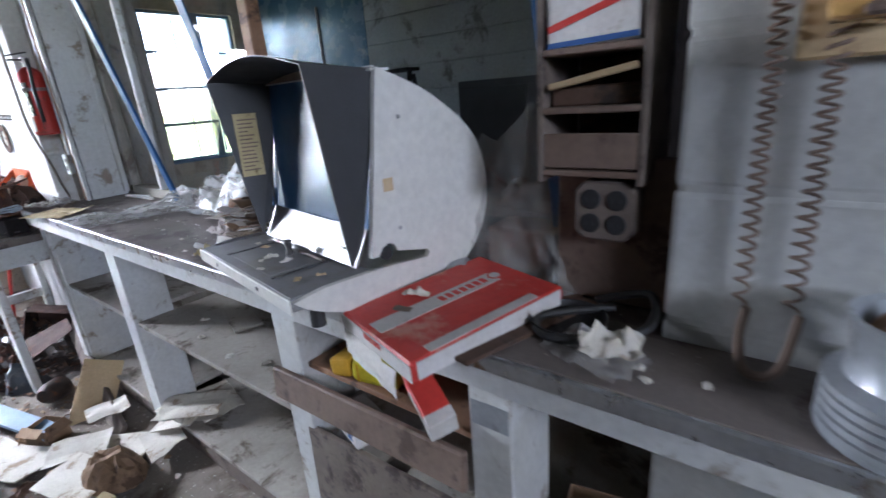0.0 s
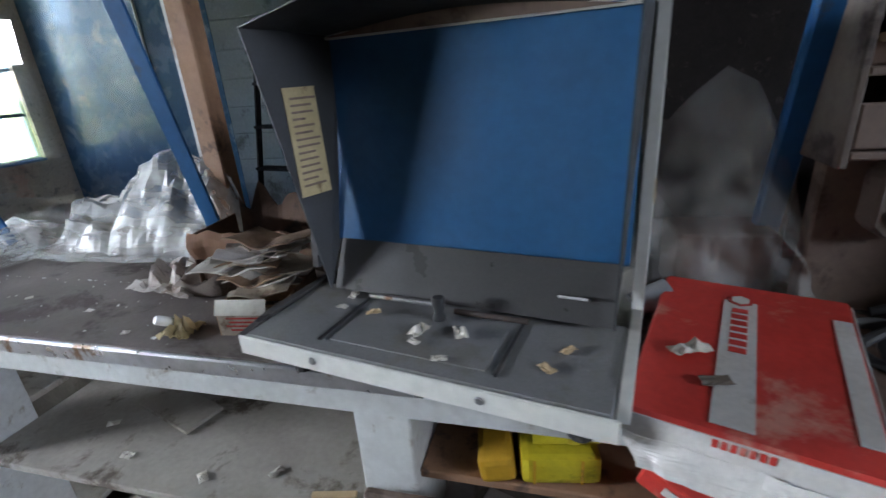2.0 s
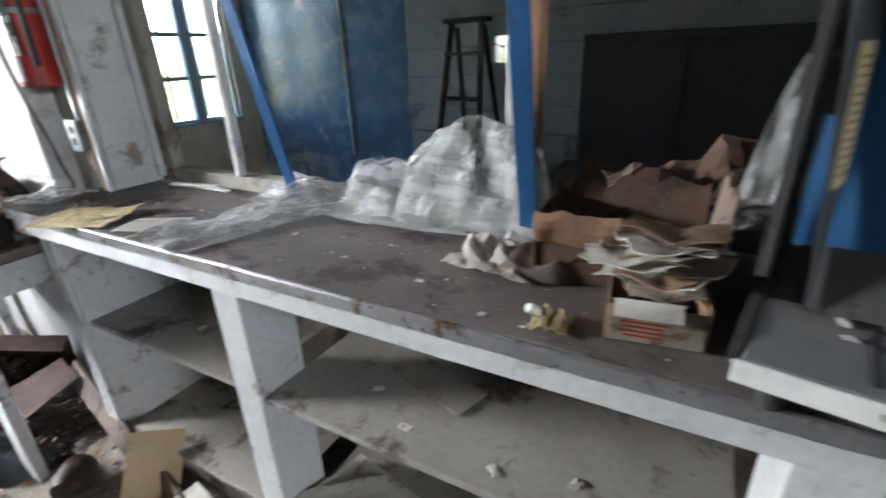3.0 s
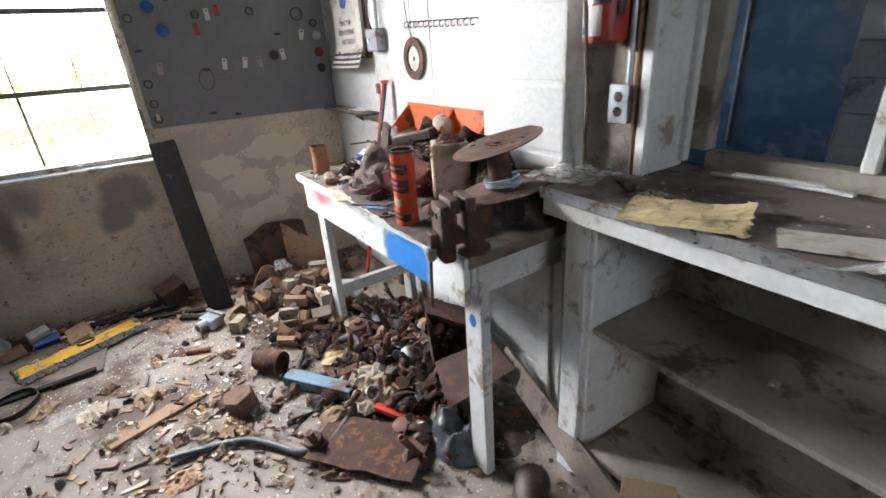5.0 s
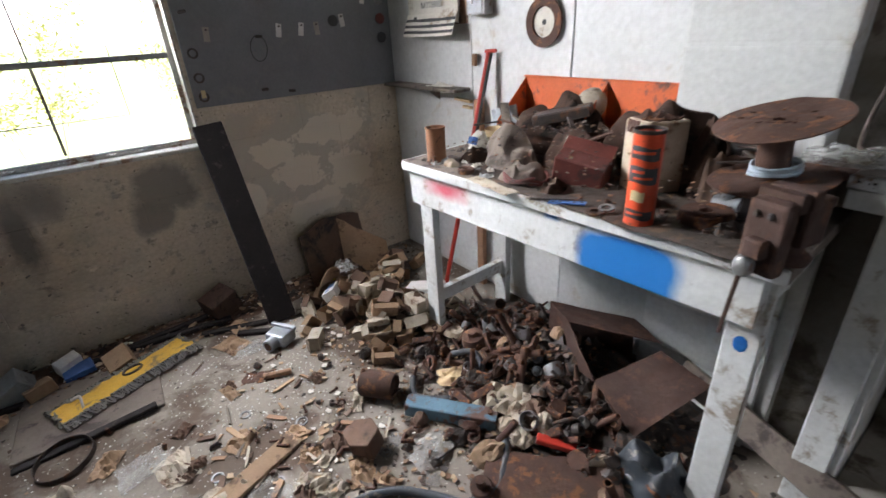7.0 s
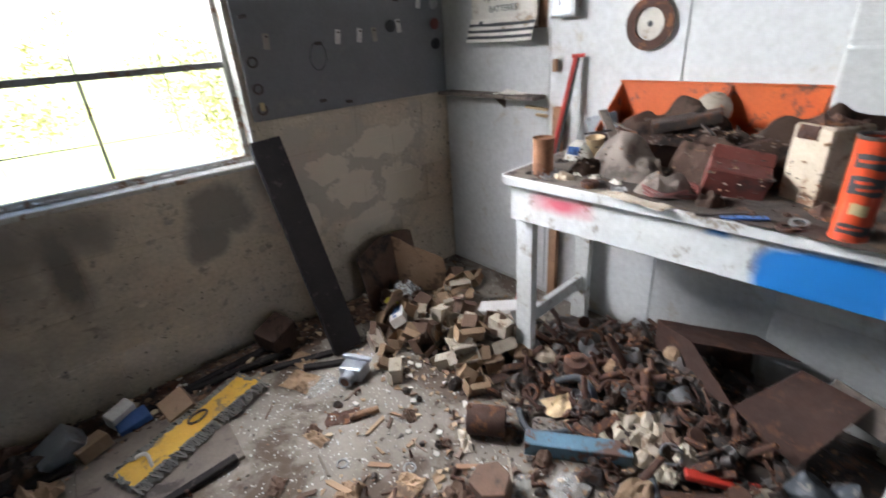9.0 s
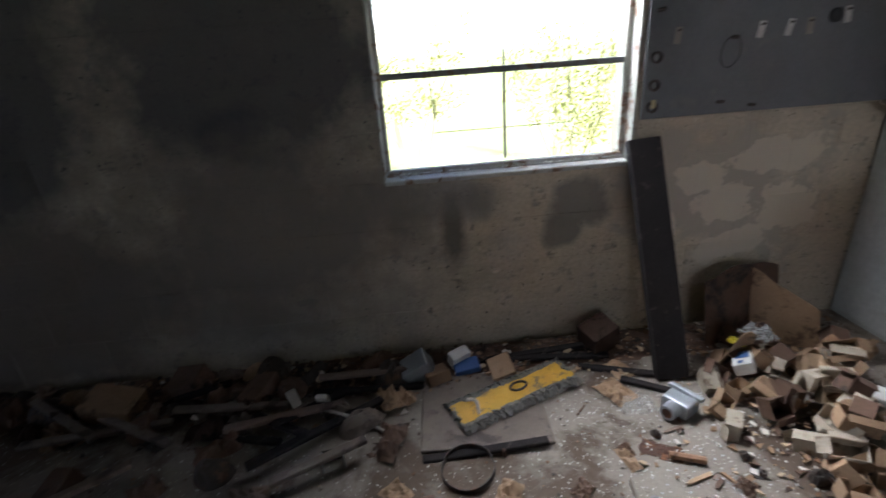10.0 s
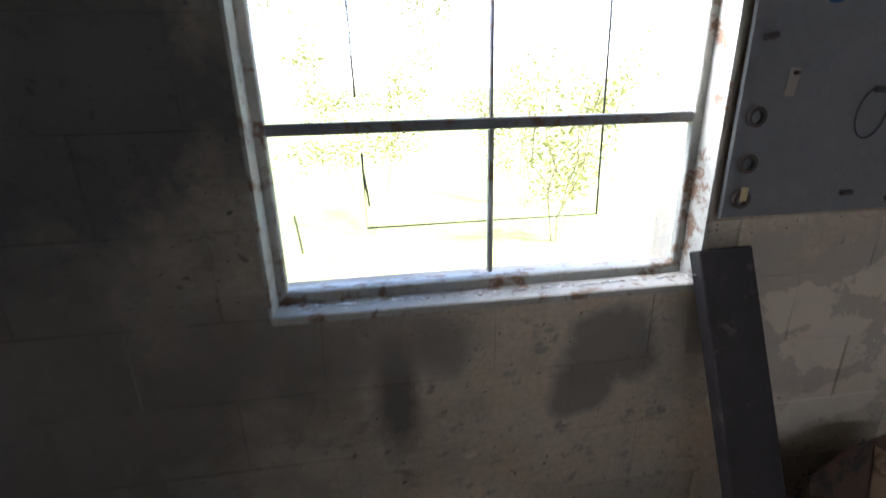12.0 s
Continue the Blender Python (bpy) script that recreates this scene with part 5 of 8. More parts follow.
part("back_wall", sheet(1, 1, 24, 3, lambda u, v: ((u - 0.5) * 0.27, 0.09 + 0.02 * v, v * (0.15 + 0.05 * noise.noise(Vector((u * 7, 0, 9))))), 0.004), M["card_dark"], bt2)
part("side_wall", box(0.004, 0.15, 0.12, (-0.135, 0.01, 0.06), 0.001), M["card_dark"], bt2)
part("side_wall", sheet(1, 1, 8, 4, lambda u, v: (0.135 + 0.02 * v, -0.07 + u * 0.16, v * (0.17 + 0.04 * noise.noise(Vector((u * 6, 3, 9))))), 0.004), M["brown_board"], bt2)
part("filling", crumpled(0.25, 0.14, 0.07, 141, 18, 0.003), M["leather"], bt2, m=Matrix.Translation((0, 0.01, 0.02)))
solo("crumpled_rag", crumpled(0.19, 0.13, 0.085, 151, 16, 0.002, 0.2, 2.6), M["rag_white"], "crumpled soiled white rag on the counter", "rag", pose(-1.455, 0.765, CZ + 0.001, 0, 0, -8))
solo("crumpled_rag", rag(0.19, 0.12, 0.06, 152, 26), M["rag"], "brown oily rag beside the torn carton", "rag", pose(-1.355, 0.765, CZ + 0.001, 0, 0, 18), smooth=True)
plug = thing("spark_plug_wrap", "white plug stub in crumpled yellowed tissue", "plug", pose(-1.295, 0.585, CZ + 0.001))
part("stub", lathe([(0, 0), (0.008, 0), (0.008, 0.03), (0.006, 0.034), (0, 0.034)], 12, pose(-0.02, 0.01, 0.012, 50, -30, 0)), M["plastic_cap"], plug, smooth=True)
part("tissue", crumpled(0.055, 0.05, 0.035, 161, 10, 0.001), M["manila"], plug)
for i, (x, y) in enumerate(((-1.55, 0.63), (-1.75, 0.66), (-2.2, 0.60), (-1.95, 0.72), (-1.4, 0.57))):
    solo("paper_scrap", crumpled(0.014, 0.010, 0.006, 170 + i, 5, 0.0006), M["paper"], "tiny white scrap on the worktop", "scrap", pose(x, y, CZ + 0.0005, 0, 0, 50 * i), "scraps on the worktop")
for i, (x, y, z) in enumerate(((-1.62, 0.64, 0.554), (-1.25, 0.66, 0.554), (-1.4, 0.62, 0.554), (-1.75, 0.72, 0.554), (-2.4, 0.7, 0.564))):
    solo("paper_scrap", crumpled(0.03, 0.02, 0.012, 180 + i, 6, 0.0006), M["paper"], "white paper scrap on a dusty shelf", "scrap", pose(x, y, z + 0.0005, 0, 0, 70 * i), "scraps on the shelves")
solo("wood_splinter", box(0.09, 0.014, 0.008, (0, 0, 0.004), 0.002), M["tan_paper"], "pale wood splinter on a shelf", "splinter", pose(-1.10, 0.63, 0.5545, 0, 0, 12))
solo("loose_board", box(0.22, 0.10, 0.010, (0, 0, 0.005), 0.002), M["shelf_wood"], "loose dusty board on the shelf", "board", pose(-1.62, 0.80, 0.5545, 0, 0, -18))
for i, (x, y, r) in enumerate(((-1.92, 0.68, 20), (-1.84, 0.74, -12), (-1.87, 0.66, 40))):
    solo("paper_sheet", sheet(1, 1, 8, 6, lambda u, v, i=i: ((u - 0.5) * 0.26, (v - 0.5) * 0.16, 0.02 + 0.02 * noise.noise(Vector((u * 2, v * 2, i)))), 0.0012), M["paper"], "white paper sheet spilling from the bottom shelf", "paper",
         pose(x + 0.02, y - 0.03, 0.135 + 0.014 * i, 0, 0, r), "papers on the bottom shelf")

# plastic wrapped bundle behind the red carton
WRAP_TOP = ((0.0, 0.20), (0.12, 0.30), (0.22, 0.275), (0.50, 0.355), (0.62, 0.33), (0.80, 0.19), (1.0, 0.05))


def wrap_fn(u, v):
    """A folded sheet standing over the carton, with one sharp peak."""
    for (a, h0), (b, h1) in zip(WRAP_TOP, WRAP_TOP[1:]):
        if a <= u <= b:
            top = h0 + (h1 - h0) * (u - a) / (b - a)
            break
    q = Vector((u * 3.2, v * 2.4, 5.5))
    return (-0.585 + 0.29 * u + 0.02 * noise.noise(q), 0.775 + 0.10 * v + 0.05 * noise.noise(q * 0.8) - 0.035 * abs(noise.noise(q * 1.9)), CZ + 0.002 + top * v)


wrap = thing("plastic_wrap", "dim folded plastic sheet draped behind the reader", "plastic sheet")
part("front_fold", sheet(1, 1, 26, 20, wrap_fn, 0.0008), M["film_thin"], wrap)
part("rear_fold", sheet(1, 1, 26, 14, lambda u, v: tuple(a + b for a, b in zip(wrap_fn(u, 1.0), (0.01 * v, 0.035 * v, -(wrap_fn(u, 1.0)[2] - CZ - 0.002) * v))), 0.0008), M["film_thin"], wrap)
solo("dark_carton", box(0.15, 0.10, 0.11, (0, 0, 0.055), 0.004), M["card_dark"], "dark brown carton behind the reader", "carton", pose(-0.43, 0.86, CZ + 0.001, 0, 0, 3))


STRIP = curve([(-1.022, 0.80, 1.30), (-1.035, 0.805, 1.22), (-1.052, 0.80, 1.11), (-1.072, 0.765, 1.075), (-1.125, 0.70, 1.052)], 6)


def strip_fn(u, v):
    k = min(u, 0.999) * (len(STRIP) - 1)
    p = STRIP[int(k)].lerp(STRIP[int(k) + 1], k - int(k))
    wide = 0.03 + 0.03 * math.sin(3.0 * u) + 0.02 * max(0, 0.2 - u)
    return (p.x + (v - 0.5) * wide, p.y + 0.018 * noise.noise(Vector((u * 5, v * 4, 1))), p.z + 0.008 * noise.noise(Vector((u * 6, v * 3, 8))) + (v - 0.5) * 0.01)


solo("plastic_strip", sheet(1, 1, 20, 4, strip_fn, 0.0008), M["film"], "milky plastic strip hanging beside the reader", "plastic strip")

# ---- things on the workbench ----
BZ = 0.8085


def put(name, bm, material, label, category, x, y, z=BZ, rx=0, ry=0, rz=0, group="", smooth=False):
    return solo(name, bm, material, label, category, pose(x, y, z, rx, ry, rz), group, "", smooth)


solo("bench_grime", sheet(1, 1, 60, 26, lambda u, v: (-3.90 + 0.07 * noise.noise(Vector((3, v * 6, 2))) + (0.89 - 0.05 * noise.noise(Vector((1, v * 6, 2)))) * u, 0.232 + 0.05 * (1 - u) ** 3 + 0.012 * noise.noise(Vector((u * 9, 0, 1))) + (0.50 - 0.012) * v, BZ + 0.0012 + 0.005 * max(0, noise.noise(Vector((u * 14, v * 7, 3)))) + 0.003 * abs(noise.noise(Vector((u * 40, v * 20, 8))))), 0.001), M["grime"], "layer of black oily dirt over the bench top", "dirt", kind="stuff")
tin = thing("rusty_tin", "rusty brown tin can on the bench corner", "tin can", pose(-4.086, 0.300, BZ) @ Matrix.Diagonal((1.12, 1.12, 1.36, 1)))
part("tin_body", lathe([(0, 0), (0.032, 0), (0.033, 0.003), (0.031, 0.006), (0.031, 0.030), (0.0318, 0.032), (0.031, 0.034), (0.031, 0.084), (0.033, 0.088), (0.033, 0.091), (0.031, 0.091), (0.030, 0.084), (0, 0.083)], 26), M["tin_rust"], tin, smooth=True)
can = thing("tall_spray_can", "tall orange-red cardboard canister with black print", "canister", pose(-3.262, 0.285, BZ, 0, 0, -20))
part("canister_body", lathe([(0, 0), (0.034, 0), (0.035, 0.004), (0.0335, 0.008), (0.0335, 0.212), (0.035, 0.216), (0.035, 0.220), (0.032, 0.220), (0.031, 0.212), (0, 0.210)], 30), M["can_red"], can, smooth=True)
part("top_rim", lathe([(0.0355, 0.214), (0.0362, 0.217), (0.0355, 0.222), (0.031, 0.222), (0.031, 0.214)], 30), M["dark_iron"], can, smooth=True)


def band(r, a0, a1, z0, z1, wave=0.0, seg=14):
    """A printed patch that follows a round wall."""
    return sheet(1, 1, seg, 3, lambda u, v: (r * math.cos(radians(a0 + (a1 - a0) * u)), r * math.sin(radians(a0 + (a1 - a0) * u)), z0 + (z1 - z0) * v + wave * math.sin(6 * u)), 0.0006)


for z0, z1 in ((0.158, 0.186), (0.104, 0.142), (0.018, 0.040)):
    part("print_patch", band(0.0339, 250, 372, z0, z1, 0.003), M["ink"], can)
    part("print_patch", band(0.0339, 80, 175, z0, z1, 0.003), M["ink"], can)
for a0, a1, z0, z1 in ((262, 350, 0.171, 0.177), (270, 320, 0.128, 0.134), (280, 352, 0.114, 0.119), (262, 330, 0.029, 0.034)):
    part("print_line", band(0.0344, a0, a1, z0, z1), M["can_red"], can)
part("print_mark", band(0.0339, 275, 330, 0.062, 0.086, 0.002), M["manila"], can)
sack = thing("stained_carton", "tall water-stained tan carton, open at the top", "carton", pose(-3.375, 0.52, BZ, 0, 0, -28))
part("carton_body", box(0.105, 0.12, 0.195, (0, 0, 0.0975), 0.004), M["stained_tan"], sack)
part("front_face", box(0.100, 0.003, 0.19, (0, -0.0612, 0.096), 0.001), M["stained_tan"], sack, "pale stained front face")
part("rust_crust", crumpled(0.085, 0.09, 0.03, 201, 10, 0.004), M["rust"], sack, "crust of rust flakes", m=Matrix.Translation((0, 0, 0.193)))
part("crust_run", crumpled(0.055, 0.035, 0.006, 202, 8, 0.002), M["rust"], sack, m=pose(-0.01, -0.063, 0.178, 90, 0, 0))

# orange parts trough against the wall
trough = thing("orange_trough", "open orange sheet-steel trough full of junk", "trough", pose(-3.76, 0.70, BZ))
part("back_wall", box(0.64, 0.004, 0.245, (0, 0.058, 0.1275), 0.001), M["orange"], trough)
part("rim", box(0.645, 0.010, 0.008, (0, 0.055, 0.251), 0.002), M["orange"], trough)
part("floor_plate", box(0.63, 0.16, 0.004, (0, -0.025, 0.07), 0.001), M["rust_dark"], trough)
part("front_wall", box(0.63, 0.004, 0.09, (0, -0.105, 0.045), 0.001), M["rust_dark"], trough)
for x in (-0.317, 0.317, 0.06):
    part("divider", slab([(0.058, 0.248), (0.058, 0.07), (-0.105, 0.07), (-0.105, 0.10)], 0.003, m=Matrix.Translation((x, 0, 0)) @ Matrix(((0, 0, 1, 0), (1, 0, 0, 0), (0, 1, 0, 0), (0, 0, 0, 1)))), M["orange"], trough)
put("round_shell", lathe([(0, 0.03), (0.03, 0.028), (0.05, 0.015), (0.055, 0)], 20), M["soiled_card"], "pale rounded plastic shell in the trough", "shell", -3.73, 0.715, 0.985, 75, 0, 15, smooth=True)

# wire reel on a block
put("wood_block", box(0.10, 0.09, 0.085, (0, 0, 0.0425), 0.004), M["dark_wood"], "dark block under the wire reel", "block", -3.07, 0.49, BZ, 0, 0, 15)
put("wood_block", box(0.12, 0.10, 0.08, (0, 0, 0.04), 0.004), M["dark_iron"], "greasy block behind the wire reel", "block", -3.06, 0.63, BZ, 0, 0, -8)
reel = thing("wire_reel", "rusty steel wire reel with a bent flange", "reel", pose(-3.08, 0.50, BZ + 0.087, 3, -4, 0))


def flange(tilt):
    def fn(u, v):
        r, a = 0.012 + 0.113 * u, 2 * math.pi * v
        return (r * math.cos(a), r * math.sin(a), 0.012 * (r / 0.12) ** 2 * math.cos(a - 0.9) * tilt + 0.003 * noise.noise(Vector((math.cos(a) * 3, math.sin(a) * 3, r * 20))))
    return sheet(1, 1, 6, 40, fn, 0.003)


part("flange", flange(0.6), M["rust"], reel, "lower rusty disc", smooth=True, m=Matrix.Translation((0, 0, 0.012)))
part("flange", flange(1.8), M["rust"], reel, "upper bent rusty disc", smooth=True, m=pose(0, 0, 0.142, 2, 3, 0))
part("core", lathe([(0.032, 0.01), (0.034, 0.02), (0.033, 0.075), (0.034, 0.135), (0.032, 0.142)], 22), M["rust"], reel, smooth=True)
helix = [Vector(((0.048 + 0.007 * math.sin(k * 0.37)) * math.cos(k * 2 * math.pi / 18), (0.048 + 0.007 * math.sin(k * 0.37)) * math.sin(k * 2 * math.pi / 18), 0.022 + 0.0016 * k / 6 + 0.003 * math.sin(k * 0.5))) for k in range(100)]
part("cable_coil", tube(helix, 0.0036, 7), M["cable"], reel, "pale blue cable wound on", smooth=True)
for k in range(7):
    a = k * 0.9
    part("chip", box(0.012, 0.007, 0.003, (0.07 * math.cos(a), 0.07 * math.sin(a), 0.149), 0.0008, rot=pose(0, 0, 0, 0, 0, 50 * k)), M["rust"], reel)
put("grey_film", crumpled(0.20, 0.16, 0.03, 211, 16, 0.0015, 0.3), M["film"], "dusty plastic scrap across the bench and counter", "plastic scrap", -2.97, 0.655, CZ + 0.001, 0, 0, 12)
put("brown_sheet", sheet(1, 1, 12, 8, lambda u, v: ((u - 0.5) * 0.24, (v - 0.5) * 0.17, 0.01 * noise.noise(Vector((u * 3, v * 3, 4)))), 0.004), M["rust"], "rusted sheet behind the wire reel", "sheet", -3.08, 0.645, BZ + 0.098, 2, 0, 15)

# vice
vice = thing("bench_vice", "rusty cast-iron bench vice on the corner", "vice", pose(-2.975, 0.275, BZ, 0, 0, -12) @ Matrix.Diagonal((0.82, 0.82, 0.98, 1)))
part("base", lathe([(0, 0), (0.050, 0), (0.052, 0.012), (0.035, 0.022), (0.032, 0.040), (0, 0.040)], 20, Matrix.Translation((0.0, 0.05, 0))), M["rust_dark"], vice, smooth=True)
part("fixed_jaw", box(0.092, 0.085, 0.085, (0, 0.055, 0.082), 0.012), M["rust_dark"], vice)
part("jaw_top", box(0.098, 0.032, 0.036, (0, 0.025, 0.138), 0.005), M["rust_dark"], vice)
part("anvil", box(0.07, 0.06, 0.022, (0, 0.10, 0.115), 0.006), M["rust_dark"], vice)
part("moving_jaw", box(0.088, 0.045, 0.150, (0, -0.045, 0.068), 0.012), M["rust_dark"], vice)
part("jaw_top", box(0.096, 0.030, 0.036, (0, -0.022, 0.138), 0.005), M["rust_dark"], vice)
part("guide_bar", box(0.045, 0.15, 0.038, (0, -0.02, 0.052), 0.004), M["rust_dark"], vice)
part("screw_nut", lathe([(0, -0.012), (0.020, -0.010), (0.024, 0), (0.020, 0.012), (0.014, 0.016), (0, 0.016)], 14, pose(-0.012, -0.085, 0.012, 90, 0, 0)), M["steel"], vice, "worn bright screw boss", smooth=True)
part("screw", cyl(0.013, 0.013, 0.05, 14, pose(-0.012, -0.035, 0.012, 90, 0, 0)), M["dark_iron"], vice)
part("handle", tube([(-0.012, -0.088, 0.022), (-0.020, -0.090, -0.06), (-0.028, -0.090, -0.15)], 0.0055, 8), M["rust_dark"], vice)
for x in (-0.03, 0.0):
    part("bolt", lathe([(0, 0.007), (0.006, 0.006), (0.008, 0)], 6, pose(x + 0.01, -0.068, 0.115, 90, 0, 0)), M["dark_iron"], vice)

# smaller things
mb = thing("maroon_carton", "dark red carton lying tilted on the bench", "carton", pose(-3.545, 0.445, BZ + 0.047, 14, 10, 20))
part("carton_body", box(0.15, 0.11, 0.085, bev=0.004), M["maroon"], mb)
part("carton_flap", box(0.15, 0.045, 0.003, (0, 0.03, 0.052), 0.001, rot=pose(0, 0, 0, 25, 0, 0)), M["maroon"], mb)
loop_pts = [Vector((0.075 * math.cos(a * math.pi / 12) * (1.15 if a % 24 < 12 else 1), 0.06 * math.sin(a * math.pi / 12), 0.008 + 0.0022 * a / 8 + 0.004 * math.sin(a))) for a in range(72)]
put("red_cable_coil", tube(loop_pts, 0.0042, 7), M["maroon"], "coil of dull red cable", "cable coil", -3.675, 0.335, BZ + 0.001, 3, 0, -12, smooth=True)
put("oily_rag", rag(0.15, 0.12, 0.06, 221, 26), M["rag"], "oily brown rag inside the cable coil", "rag", -3.69, 0.35, BZ + 0.002, 0, 0, 30, smooth=True)
put("paper_bag", rag(0.27, 0.17, 0.115, 222, 24, 0.0018, 2.4), M["rag"], "crumpled grey-tan paper bag among the junk", "bag", -3.875, 0.465, BZ + 0.001, 0, 0, -25, smooth=True)
put("leather_pouch", rag(0.25, 0.17, 0.12, 223, 34), M["leather"], "dark crumpled leather pouch", "pouch", -3.66, 0.56, BZ + 0.001, 0, 0, 15, smooth=True)
put("oily_rag", rag(0.38, 0.22, 0.13, 224, 34), M["leather"], "black oily rag heaped along the trough", "rag", -3.42, 0.63, BZ + 0.07, 0, 0, 5, smooth=True)
put("oily_rag", rag(0.40, 0.22, 0.14, 225, 34), M["leather"], "dark rag heaped in the trough", "rag", -3.82, 0.665, BZ + 0.075, 0, 0, -5, smooth=True)
put("grey_channel", box(0.20, 0.055, 0.035, bev=0.004), M["dark_iron"], "dark grey steel channel across the junk", "channel", -3.76, 0.60, BZ + 0.155, 8, -12, 22)
put("pale_board", box(0.23, 0.035, 0.012, bev=0.002), M["grey_board"], "pale weathered board sloping off the heap", "board", -4.0, 0.575, BZ + 0.10, 0, 32, -38)
put("steel_plate", box(0.11, 0.010, 0.15, (0, 0, 0.075), 0.002), M["galv"], "dull grey metal plate leaning on the junk", "plate", -4.05, 0.64, BZ, -8, -14, 20)
cup = put("paper_cup", lathe([(0, 0), (0.024, 0), (0.033, 0.08), (0.035, 0.082), (0.033, 0.083), (0.0225, 0.003), (0, 0.003)], 20), M["tan_paper"], "stained paper cup on the bench", "cup", -4.05, 0.56, BZ, 6, 0, 0, smooth=True)
bagw = thing("printed_bag", "white plastic bag with blue print", "plastic bag", pose(-4.09, 0.52, BZ, 0, 0, 12))
part("bag_film", lump(0.11, 0.09, 0.09, 231, 14, 0.0015, 1.3, 4), M["paper"], bagw)
part("print_patch", crumpled(0.045, 0.03, 0.012, 232, 8, 0.001), M["ink_blue"], bagw, "blue print", m=pose(-0.01, -0.035, 0.04, 70, 0, 0))


def ring_mesh(r, t, h):
    return lathe([(r - t, 0), (r, 0), (r, h), (r - t, h), (r - t, 0)], 18)


def disc_mesh(r, h):
    return lathe([(0.012, 0), (r, 0), (r, h * 0.6), (r * 0.93, h), (0.014, h), (0.012, 0)], 26)


put("bearing_ring", lathe([(0.010, 0), (0.027, 0), (0.028, 0.004), (0.028, 0.014), (0.024, 0.017), (0.018, 0.013), (0.014, 0.017), (0.010, 0.016), (0.010, 0)], 20), M["rust"], "rusty bearing on the bench edge", "bearing", -3.885, 0.272, BZ, 0, 0, 0, smooth=True)
put("bearing_ring", ring_mesh(0.025, 0.012, 0.008), M["rust"], "rusty flat ring on the bench", "ring", -3.365, 0.262, BZ, smooth=True)
put("bearing_ring", ring_mesh(0.02, 0.008, 0.006), M["steel"], "dull steel ring on the bench", "ring", -3.35, 0.285, BZ + 0.009, 8, 0, 0, smooth=True)
put("rust_disc", disc_mesh(0.060, 0.03), M["rust"], "rusty flat drum lid", "lid", -3.155, 0.39, BZ, 2, -3, 0, smooth=True)
bstrip = thing("blue_hole_strip", "blue perforated metal strip", "strip", pose(-3.455, 0.262, BZ + 0.006, 0, -4, 24))
part("strip_plate", box(0.10, 0.022, 0.004, bev=0.001), M["ink_blue"], bstrip)
for k in range(5):
    part("hole", cyl(0.0045, 0.0045, 0.0006, 10, Matrix.Translation((-0.038 + 0.019 * k, 0, 0.0022))), M["ink"], bstrip)
put("spanner", slab([(-0.07, -0.006), (0.04, -0.006), (0.055, -0.014), (0.075, -0.013), (0.064, -0.004), (0.064, 0.004), (0.075, 0.013), (0.055, 0.014), (0.04, 0.006), (-0.07, 0.006)], 0.006, bev=0.0015), M["dark_iron"], "dark open spanner beside the blue strip", "spanner", -3.50, 0.268, BZ, 0, 0, 40)
valve = thing("pipe_fitting", "galvanised pipe fitting behind the canister", "fitting", pose(-3.155, 0.49, BZ))
part("tee", tube([(-0.03, 0, 0.022), (0.03, 0, 0.022)], 0.017, 12), M["galv"], valve, smooth=True)
part("branch", cyl(0.015, 0.015, 0.045, 12, Matrix.Translation((0, 0, 0.02))), M["galv"], valve, smooth=True)
for i in range(16):
    x, y = rnd.uniform(-4.12, -3.75), rnd.uniform(0.27, 0.48)
    k = rnd.choice(("rust", "steel", "dark_iron", "rag", "paper"))
    put("small_junk", crumpled(rnd.uniform(0.03, 0.06), rnd.uniform(0.02, 0.04), 0.022, 240 + i, 7, 0.002, 0.3), M[k], "small scrap among the bench junk", "scrap", x, y, BZ, 0, 0, rnd.uniform(0, 360), "scraps on the bench")
for i in range(26):
    x, y = rnd.uniform(-3.95, -3.1), rnd.uniform(0.30, 0.62)
    put("nut", lathe([(0.005, 0), (0.010, 0), (0.010, 0.008), (0.005, 0.008), (0.005, 0)], 6), M["rust"] if i % 3 else M["steel"], "rusty hexagon nut on the bench", "nut", x, y, BZ, 0, 0, rnd.uniform(0, 60), "nuts on the bench")
for i, (x, y, w, d, h, k) in enumerate(((-3.98, 0.40, 0.10, 0.08, 0.05, "leather"), (-3.80, 0.45, 0.12, 0.09, 0.06, "rag"), (-3.62, 0.60, 0.14, 0.10, 0.14, "leather"), (-3.92, 0.68, 0.13, 0.08, 0.14, "card_dark"), (-3.50, 0.56, 0.10, 0.08, 0.11, "rust"), (-3.27, 0.60, 0.16, 0.12, 0.16, "leather"), (-3.20, 0.55, 0.10, 0.09, 0.12, "card_dark"),
                                               (-3.32, 0.40, 0.09, 0.07, 0.03, "rust"), (-3.10, 0.36, 0.08, 0.06, 0.03, "dark_iron"), (-4.0, 0.30, 0.07, 0.05, 0.02, "stained_tan"), (-3.56, 0.33, 0.09, 0.06, 0.03, "leather"))):
    put("oily_rag", rag(w * 1.15, d * 1.15, h, 700 + i, 20), M[k], "dirty dark rag among the bench junk", "rag", x, y, BZ, 0, 0, rnd.uniform(0, 360), "junk on the bench", smooth=True)
